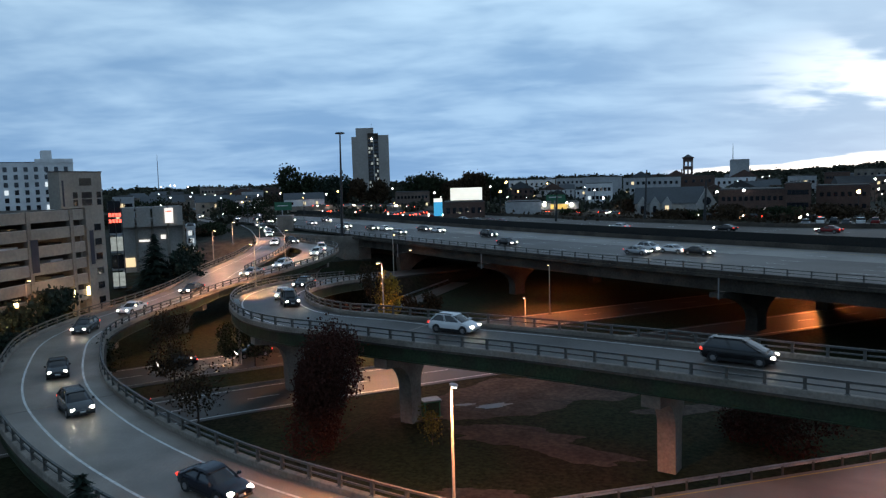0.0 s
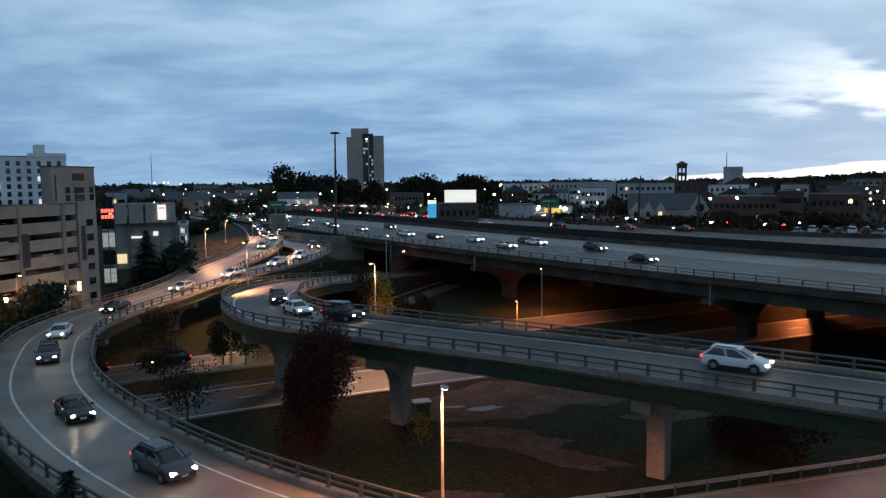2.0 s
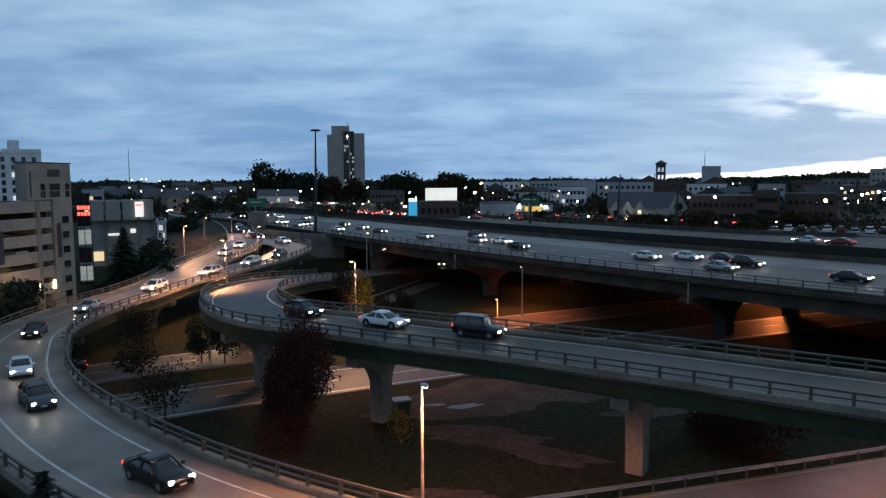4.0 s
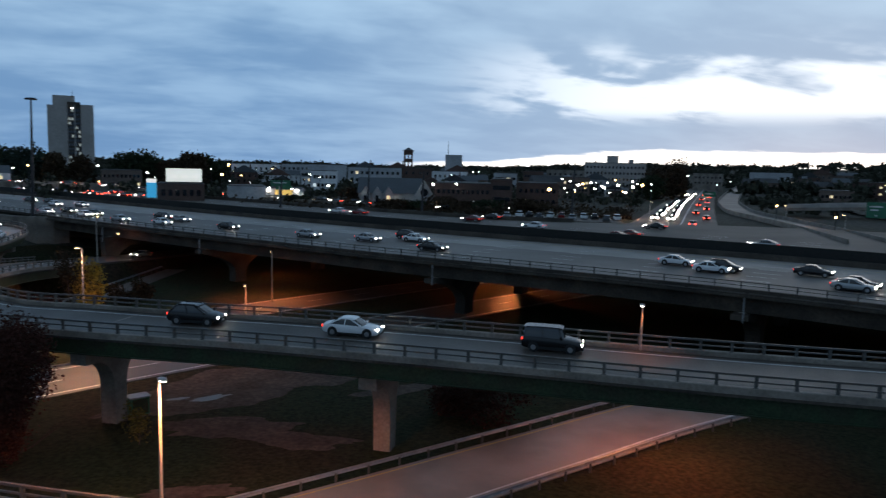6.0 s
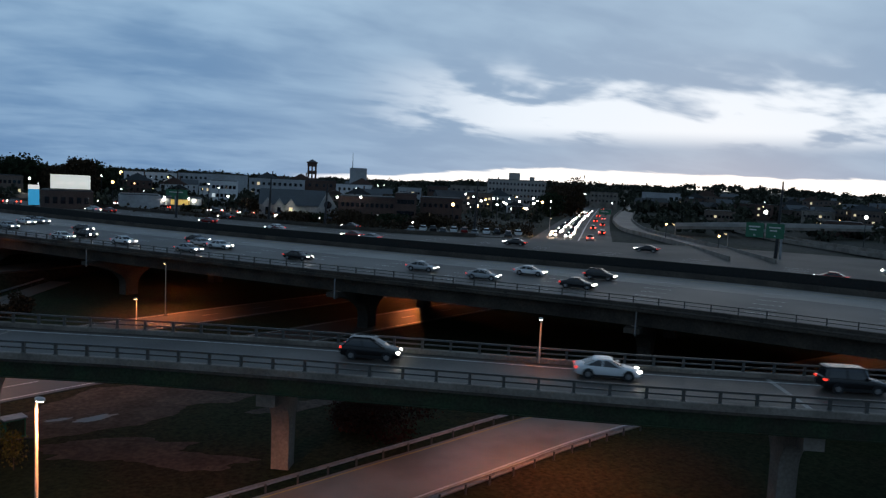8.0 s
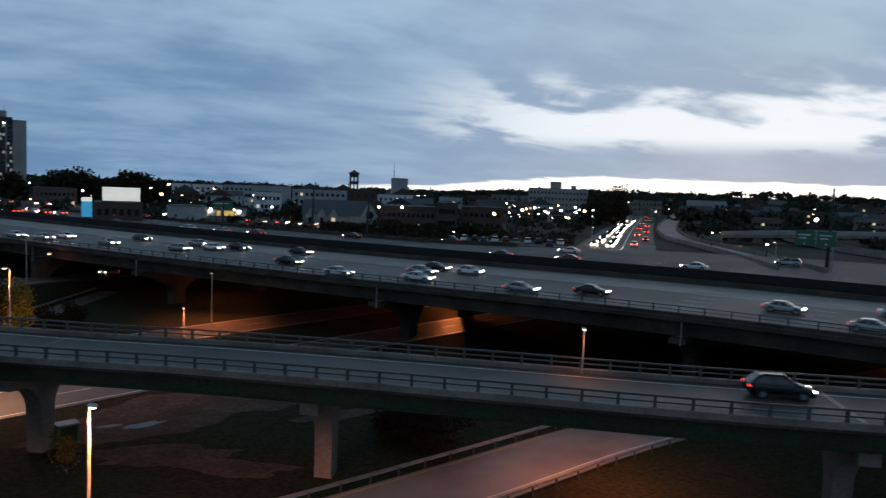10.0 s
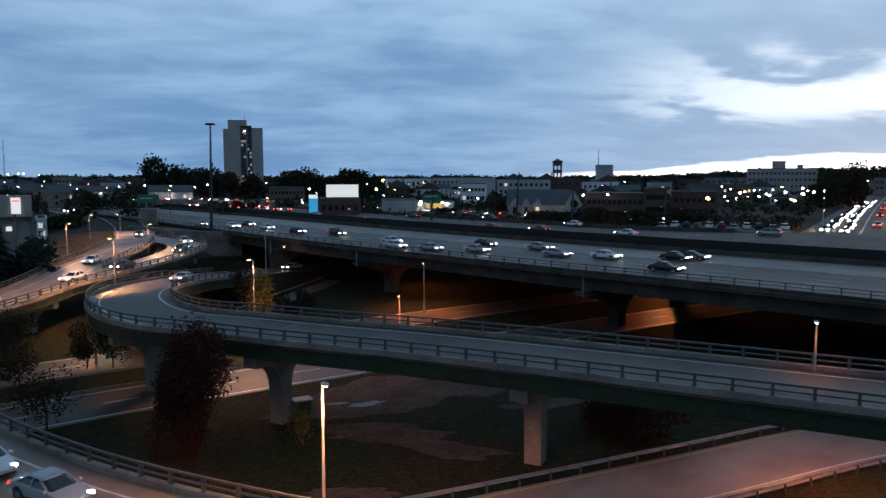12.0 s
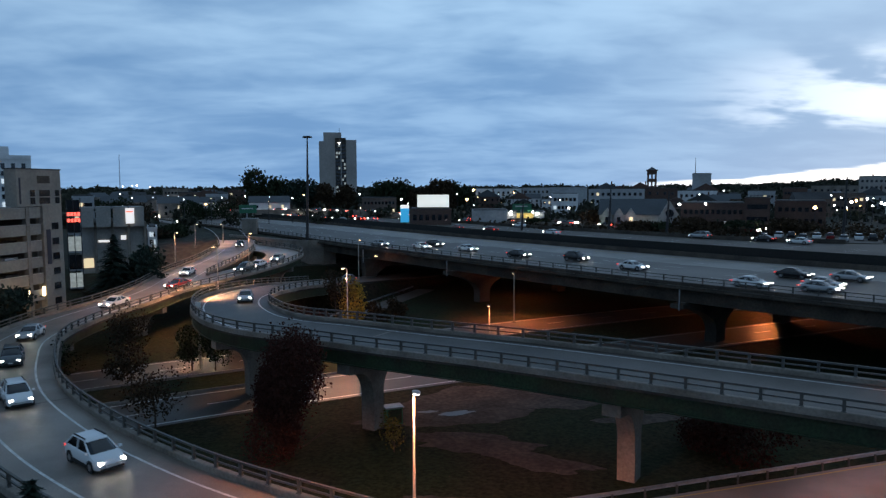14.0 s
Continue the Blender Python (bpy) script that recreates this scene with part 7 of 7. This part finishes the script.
LINES = {"west": RAMP_WEST, "island": RAMP_ISLAND, "loop": RAMP_LOOP, "viaduct": VIADUCT, "near": ROAD_NEAR, "back": ROAD_BACK, "away": ROAD_AWAY, "overpass": OVERPASS, "town": HIGHWAY_WEST}
DRIVES = [  # line, kind of car, metres to the right, metres up, backwards, (seconds, metres along) ...
    ("island", "black_sedan", -0.5, 0, False, (0.0, 237.0), (0.5, 241.5), (14.0, 362.0)),
    ("island", "dark_suv", -0.5, 0, False, (0.0, 217.0), (14.0, 331.7)),
    ("island", "dark_sedan", -0.5, 0, False, (0.0, 204.5), (14.0, 311.6)),
    ("island", "dark_suv", -0.5, 0, False, (0.0, 184.9), (14.0, 295.5)),
    ("island", "white_sedan", -0.5, 0, False, (0.0, 173.6), (14.0, 287.8)),
    ("island", "dark_sedan", -0.5, 0, False, (0.0, 160.2), (14.0, 264.6)),
    ("island", "silver_sedan", -0.5, 0, False, (0.0, 145.5), (14.0, 251.2)),
    ("island", "white_suv", -0.5, 0, False, (-6.0, 89.7), (0.0, 136.8), (1.0, 142.6), (2.0, 148.3), (4.5, 165.3), (12.5, 234.2), (13.0, 239.0), (18.5, 286.0)),
    ("island", "white_suv", -0.5, 0, False, (-5.0, 84.0), (1.0, 130.3), (2.0, 136.2), (4.5, 151.8), (13.2, 222.3), (14.0, 229.5), (20.0, 275.9)),
    ("island", "white_suv", -0.5, 0, False, (-5.0, 80.6), (1.0, 123.0), (2.0, 127.8), (4.5, 140.4), (14.0, 213.2), (20.0, 255.6)),
    ("island", "dark_suv", -0.5, 0, False, (0.0, 99.7), (14.0, 199.4)),
    ("island", "white_sedan", -0.5, 0, False, (0.0, 76.1), (14.0, 187.4)),
    ("island", "white_sedan", -0.5, 0, False, (0.0, 62.4), (14.0, 168.7)),
    ("island", "red_sedan", -0.5, 0, False, (0.0, 73.2), (14.0, 154.2)),
    ("island", "dark_suv", -0.5, 0, False, (0.0, 46.3), (14.0, 137.3)),
    ("island", "white_sedan", -0.5, 0, False, (0.0, 42.1), (14.0, 133.1)),
    ("island", "silver_sedan", -0.5, 0, False, (0.0, 33.7), (14.0, 124.7)),
    ("west", "silver_sedan", -0.5, 0, False, (0.0, 97.3), (14.0, 181.3)),
    ("west", "white_sedan", -0.5, 0, False, (0.0, 101.3), (14.0, 136.3)),
    ("west", "dark_sedan", -0.5, 0, False, (0.0, 70.2), (14.0, 98.2)),
    ("back", "dark_sedan", -1.8, 0, True, (0.0, 78.9), (14.0, 22.0)),
    ("back", "black_suv", -1.8, 0, True, (0.0, 87.5), (14.0, 30.0)),
    ("near", "dark_sedan", -2, 0, True, (0.0, 79.6), (14.0, 23.6)),
    ("loop", "black_van", -1.5, 0, False, (0.0, 188.3), (14.0, 342.9)),
    ("loop", "white_suv", -1.5, 0, False, (0.0, 166.2), (14.0, 324.0)),
    ("loop", "boxy", -1.9, 0, False, (-6.0, 78.6), (0.0, 138.3), (1.0, 147.1), (2.0, 154.3), (4.5, 175.0), (5.0, 182.2), (6.5, 202.5), (7.2, 211.3), (13.2, 295.3)),
    ("loop", "white_sedan", -1.5, 0, False, (-6.0, 80.4), (0.0, 131.3), (1.0, 139.9), (2.0, 146.5), (4.5, 165.7), (5.0, 170.6), (6.5, 186.5), (7.2, 193.4), (13.2, 289.4)),
    ("loop", "black_suv", -1.7, 0, False, (-6.0, 63.1), (0.0, 119.5), (1.0, 128.7), (2.0, 136.3), (4.5, 155.3), (5.0, 159.6), (6.5, 173.2), (9.3, 204.3), (9.5, 208.0), (10.2, 216.9), (16.2, 294.9)),
    ("loop", "silver_sedan", -1.5, 0, False, (0.0, 21.1), (14.0, 130.4)),
    ("loop", "silver_sedan", -1.5, 0, False, (0.0, -11.9), (14.0, 86.1)),
    ("viaduct", "white_sedan", -8.6, 0, False, (-11.0, -55.4, -8.6), (1.0, 155.4, -8.6), (5.5, 234.5, -17.7), (19.5, 480.4, -17.7)),
    ("viaduct", "silver_sedan", -11.3, 0, False, (-11.0, -60.8, -11.3), (1.0, 152.2, -11.3), (5.5, 228.2, -13.8), (10.0, 311.9, -4.7), (24.0, 560.4, -4.7)),
    ("viaduct", "dark_sedan", -12, 0, False, (-11.0, -39.9, -12.0), (1.0, 166.2, -12.0), (5.5, 243.5, -9.3), (19.5, 484.0, -9.3)),
    ("viaduct", "white_sedan", -13.2, 0, False, (-11.0, -43.9, -13.2), (1.0, 172.1, -13.2), (15.0, 499.7, -13.2)),
    ("viaduct", "silver_sedan", -9.4, 0, False, (-11.0, -29.4, -9.4), (1.0, 186.6, -9.4), (15.0, 514.2, -9.4)),
    ("viaduct", "dark_sedan", -18.8, 0, False, (-11.0, -34.3, -18.8), (1.0, 181.7, -18.8), (15.0, 509.3, -18.8)),
    ("viaduct", "white_sedan", -18.1, 0, False, (-11.0, -36.0, -18.1), (1.0, 190.0, -18.1), (5.5, 274.8, -17.1), (19.5, 538.5, -17.1)),
    ("viaduct", "black_suv", -18.2, 0, False, (-11.0, 9.7, -18.2), (1.0, 207.7, -18.2), (5.5, 281.9, -14.7), (19.5, 512.8, -14.7)),
    ("viaduct", "dark_sedan", -8.8, 0, False, (-11.0, 35.8, -8.8), (1.0, 225.0, -8.8), (5.5, 295.9, -11.7), (19.5, 516.6, -11.7)),
    ("viaduct", "silver_sedan", -11.1, 0, False, (-11.0, 39.2, -11.1), (1.0, 255.2, -11.1), (15.0, 582.8, -11.1)),
    ("viaduct", "white_suv", -15.6, 0, False, (-11.0, 37.8, -15.6), (1.0, 253.8, -15.6), (15.0, 581.4, -15.6)),
    ("viaduct", "white_sedan", -15.9, 0, False, (-11.0, 42.1, -15.9), (1.0, 258.1, -15.9), (15.0, 585.7, -15.9)),
    ("viaduct", "dark_sedan", -15.8, 0, False, (-11.0, 46.6, -15.8), (1.0, 262.6, -15.8), (15.0, 590.2, -15.8)),
    ("viaduct", "white_sedan", -3.5, 0, False, (-6.5, -136.6, -3.5), (5.5, 144.2, -3.5), (19.5, 471.8, -3.5)),
    ("viaduct", "silver_sedan", -5.2, 0, False, (-6.5, -49.7, -5.2), (5.5, 142.6, -5.2), (10.0, 209.5, -11.2), (13.0, 262.8, -13.8), (27.0, 487.1, -13.8)),
    ("viaduct", "dark_sedan", -6.9, 0, False, (-6.5, -68.8, -6.9), (5.5, 146.2, -6.9), (10.0, 226.8, -22.7), (24.0, 477.7, -22.7)),
    ("viaduct", "white_sedan", -6.1, 0, False, (-6.5, -125.5, -6.1), (5.5, 155.3, -6.1), (19.5, 482.9, -6.1)),
    ("viaduct", "dark_sedan", -8.6, 0, False, (-6.5, -39.7, -8.6), (5.5, 157.0, -8.6), (10.0, 235.9, -9.3), (13.0, 279.9, -6.9), (27.0, 509.4, -6.9)),
    ("viaduct", "silver_sedan", -5.3, 0, False, (-6.5, -110.8, -5.3), (5.5, 170.0, -5.3), (19.5, 497.6, -5.3)),
    ("viaduct", "white_sedan", -5.7, 0, False, (-6.5, -26.1, -5.7), (5.5, 183.9, -5.7), (10.0, 262.7, -18.7), (24.0, 507.6, -18.7)),
    ("viaduct", "dark_sedan", -15, 0, False, (-6.5, -59.8, -15.0), (5.5, 170.4, -15.0), (10.0, 256.7, -19.2), (24.0, 525.2, -19.2)),
    ("viaduct", "silver_sedan", -13.8, 0, False, (-6.5, -25.5, -13.8), (5.5, 180.2, -13.8), (10.0, 257.3, -13.4), (24.0, 497.3, -13.4)),
    ("viaduct", "dark_sedan", -10.4, 0, False, (-6.5, -28.2, -10.4), (5.5, 198.1, -10.4), (10.0, 283.0, -9.3), (24.0, 547.0, -9.3)),
    ("viaduct", "silver_sedan", -10.5, 0, False, (-6.5, -12.8, -10.5), (5.5, 217.1, -10.5), (10.0, 303.3, -11.7), (24.0, 571.4, -11.7)),
    ("viaduct", "black_suv", -20.2, 0, False, (-6.5, -52.4, -20.2), (5.5, 228.4, -20.2), (19.5, 556.0, -20.2)),
    ("viaduct", "white_sedan", -4.3, 0, False, (-2.0, -109.7, -4.3), (10.0, 171.1, -4.3), (24.0, 498.7, -4.3)),
    ("viaduct", "silver_sedan", -5.7, 0, False, (-2.0, -102.5, -5.7), (10.0, 178.3, -5.7), (24.0, 505.9, -5.7)),
    ("viaduct", "white_sedan", -10.5, 0, False, (-2.0, -24.4, -10.5), (10.0, 177.3, -10.5), (13.0, 227.8, -9.0), (27.0, 463.1, -9.0)),
    ("viaduct", "silver_sedan", -8.6, 0, False, (-2.0, -38.2, -8.6), (10.0, 193.7, -8.6), (13.0, 251.6, -9.3), (27.0, 522.1, -9.3)),
    ("viaduct", "dark_sedan", -19.4, 0, False, (-2.0, -40.1, -19.4), (10.0, 188.4, -19.4), (13.0, 245.6, -16.3), (27.0, 512.2, -16.3)),
    ("viaduct", "silver_sedan", -20.5, 0, False, (-2.0, 2.9, -20.5), (10.0, 203.7, -20.5), (13.0, 253.9, -18.4), (27.0, 488.2, -18.4)),
    ("viaduct", "white_sedan", -16.8, 0, False, (-2.0, -29.7, -16.8), (10.0, 211.7, -16.8), (13.0, 272.1, -15.0), (27.0, 553.8, -15.0)),
    ("viaduct", "dark_sedan", -20.5, 0, False, (-2.0, -66.7, -20.5), (10.0, 214.1, -20.5), (24.0, 541.7, -20.5)),
    ("viaduct", "silver_sedan", -3.5, 0, False, (1.0, -113.3, -3.5), (13.0, 167.5, -3.5), (27.0, 419.5, -3.5)),
    ("viaduct", "white_sedan", -6.5, 0, False, (1.0, -102.6, -6.5), (13.0, 178.2, -6.5), (27.0, 430.2, -6.5)),
    ("viaduct", "dark_sedan", -12.2, 0, False, (1.0, -106.3, -12.2), (13.0, 174.5, -12.2), (27.0, 426.5, -12.2)),
    ("viaduct", "white_sedan", -10.1, 0, False, (1.0, -92.7, -10.1), (13.0, 188.1, -10.1), (27.0, 440.1, -10.1)),
    ("viaduct", "dark_sedan", -9.3, 0, False, (1.0, -78.0, -9.3), (13.0, 202.8, -9.3), (27.0, 454.8, -9.3)),
    ("viaduct", "black_suv", -12.4, 0, False, (1.0, -67.8, -12.4), (13.0, 213.0, -12.4), (27.0, 465.0, -12.4)),
    ("viaduct", "white_sedan", -40.8, 0.8, True, (-11.0, 427.0, -40.8), (1.0, 187.0, -40.8), (15.0, -177.0, -40.8)),
    ("viaduct", "dark_sedan", -47.9, 0.8, True, (-11.0, 447.8, -47.9), (1.0, 207.8, -47.9), (15.0, -156.2, -47.9)),
    ("viaduct", "red_sedan", -53.2, 0.8, True, (-11.0, 465.4, -53.2), (1.0, 225.4, -53.2), (15.0, -138.6, -53.2)),
    ("viaduct", "dark_sedan", -58.5, 0.8, True, (-11.0, 477.4, -58.5), (1.0, 237.4, -58.5), (15.0, -126.6, -58.5)),
    ("viaduct", "red_sedan", -38, 0.8, True, (-11.0, 384.0, -38.0), (1.0, 144.0, -38.0), (15.0, -220.0, -38.0)),
    ("viaduct", "dark_sedan", -38, 0.8, True, (-11.0, 377.6, -38.0), (1.0, 137.6, -38.0), (15.0, -226.4, -38.0)),
    ("viaduct", "white_sedan", -38, 0.8, True, (-11.0, 370.9, -38.0), (1.0, 130.9, -38.0), (15.0, -233.1, -38.0)),
    ("viaduct", "red_sedan", -38, 0.8, True, (-11.0, 389.0, -38.0), (1.0, 149.0, -38.0), (15.0, -215.0, -38.0)),
    ("viaduct", "white_sedan", -49, 0.8, True, (-6.5, 522.6, -49.0), (5.5, 210.6, -49.0), (19.5, -153.4, -49.0)),
    ("viaduct", "red_sedan", -48.7, 0.8, True, (-6.5, 529.3, -48.7), (5.5, 217.3, -48.7), (19.5, -146.7, -48.7)),
    ("viaduct", "red_sedan", -54.6, 0.8, True, (-6.5, 489.7, -54.6), (5.5, 243.2, -54.6), (10.0, 150.8, -38.0), (24.0, -136.8, -38.0)),
    ("viaduct", "dark_sedan", -61.6, 0.8, True, (-6.5, 557.6, -61.6), (5.5, 245.6, -61.6), (19.5, -118.4, -61.6)),
    ("viaduct", "white_sedan", -47.8, 0.8, True, (-6.5, 486.8, -47.8), (5.5, 260.1, -47.8), (10.0, 175.7, -40.4), (13.0, 118.4, -38.0), (27.0, -146.0, -38.0)),
    ("viaduct", "dark_sedan", -63.7, 0.8, True, (-6.5, 595.7, -63.7), (5.5, 283.7, -63.7), (19.5, -80.3, -63.7)),
    ("viaduct", "red_sedan", -38, 0.8, True, (-2.0, 478.1, -38.0), (10.0, 166.1, -38.0), (24.0, -197.9, -38.0)),
    ("viaduct", "silver_sedan", -40.8, 0.8, True, (-2.0, 498.8, -40.8), (10.0, 186.8, -40.8), (24.0, -177.2, -40.8)),
    ("viaduct", "red_sedan", -42.6, 0.8, True, (-2.0, 421.6, -42.6), (10.0, 196.0, -42.6), (13.0, 139.6, -38.0), (27.0, -123.6, -38.0)),
    ("viaduct", "dark_sedan", -55.7, 0.8, True, (-2.0, 525.1, -55.7), (10.0, 213.1, -55.7), (24.0, -150.9, -55.7)),
    ("viaduct", "dark_sedan", -64.7, 0.8, True, (-2.0, 546.6, -64.7), (10.0, 234.6, -64.7), (24.0, -129.4, -64.7)),
    ("viaduct", "white_sedan", -60.7, 0.8, True, (-2.0, 578.1, -60.7), (10.0, 266.1, -60.7), (24.0, -97.9, -60.7)),
    ("viaduct", "white_van", -70.3, 0.8, True, (-2.0, 528.7, -70.3), (10.0, 298.6, -70.3), (13.0, 241.0, -61.3), (27.0, -27.5, -61.3)),
    ("viaduct", "red_sedan", -40.3, 0.8, True, (1.0, 493.0, -40.3), (13.0, 181.0, -40.3), (27.0, -99.0, -40.3)),
    ("viaduct", "red_sedan", -42.5, 0.8, True, (1.0, 504.8, -42.5), (13.0, 192.8, -42.5), (27.0, -87.2, -42.5)),
    ("viaduct", "white_sedan", -46.2, 0.8, True, (1.0, 523.3, -46.2), (13.0, 211.3, -46.2), (27.0, -68.7, -46.2)),
    ("viaduct", "dark_sedan", -62.7, 0.8, True, (1.0, 567.9, -62.7), (13.0, 255.9, -62.7), (27.0, -24.1, -62.7)),
    ("viaduct", "white_sedan", -61.6, 0.8, True, (1.0, 575.7, -61.6), (13.0, 263.7, -61.6), (27.0, -16.3, -61.6)),
]
# the departing highway: oncoming headlights on one side, tail lights on the other
rnd = random.Random(4)
FAR = ("far_silver", "far_dark", "far_red", "far_dark")
for k in range(34):
    s = 50 + 13 * (k // 2) + rnd.uniform(-5, 5)
    DRIVES.append(("away", rnd.choice(FAR), -2.4 - 3.4 * (k % 2) + rnd.uniform(-0.4, 0.4), 0.05, True, (0.0, s + 8), (14.0, s - 22)))
for k in range(11):
    DRIVES.append(("away", rnd.choice(FAR), 3.2 + 2.8 * (k % 2), 0.05, False, (0.0, -10 + 26 * k + rnd.uniform(-6, 6)), (14.0, 70 + 26 * k)))
for k in range(14):
    s = 105 + 14 * k + rnd.uniform(-4, 4)
    DRIVES.append(("overpass", rnd.choice(FAR), 2.4, 0.0, True, (0.0, s), (14.0, s - 45)))
    DRIVES.append(("overpass", rnd.choice(FAR), -2.4, 0.0, False, (0.0, s - 60), (14.0, s - 6)))
# slow queues: tail lights on the far deck, headlights coming in from the town
for k in range(20):
    s = 18 + 10.5 * (k // 2) + rnd.uniform(-3, 3)
    DRIVES.append(("viaduct", rnd.choice(FAR), -40.5 - 4.2 * (k % 2) - 7.5 * (k % 3 == 0), 0.8, True, (0.0, s + 14), (14.0, s - 12)))
for k in range(26):
    s = 22 + 17.5 * (k // 2) + rnd.uniform(-4, 4)
    DRIVES.append(("town", rnd.choice(FAR), -2.6 - 3.6 * (k % 2) if k % 4 < 2 else 3.0 + 3.4 * (k % 2), 0.0, k % 4 < 2, (0.0, s), (14.0, s + (-40 if k % 4 < 2 else 40))))


def motions():
    cars = [traffic(row[1]) for row in DRIVES]
    for ob, (name, kind, off, up, back, *rows) in zip(cars, DRIVES):
        drive(ob, LINES[name], rows, off, up, back)


motions()
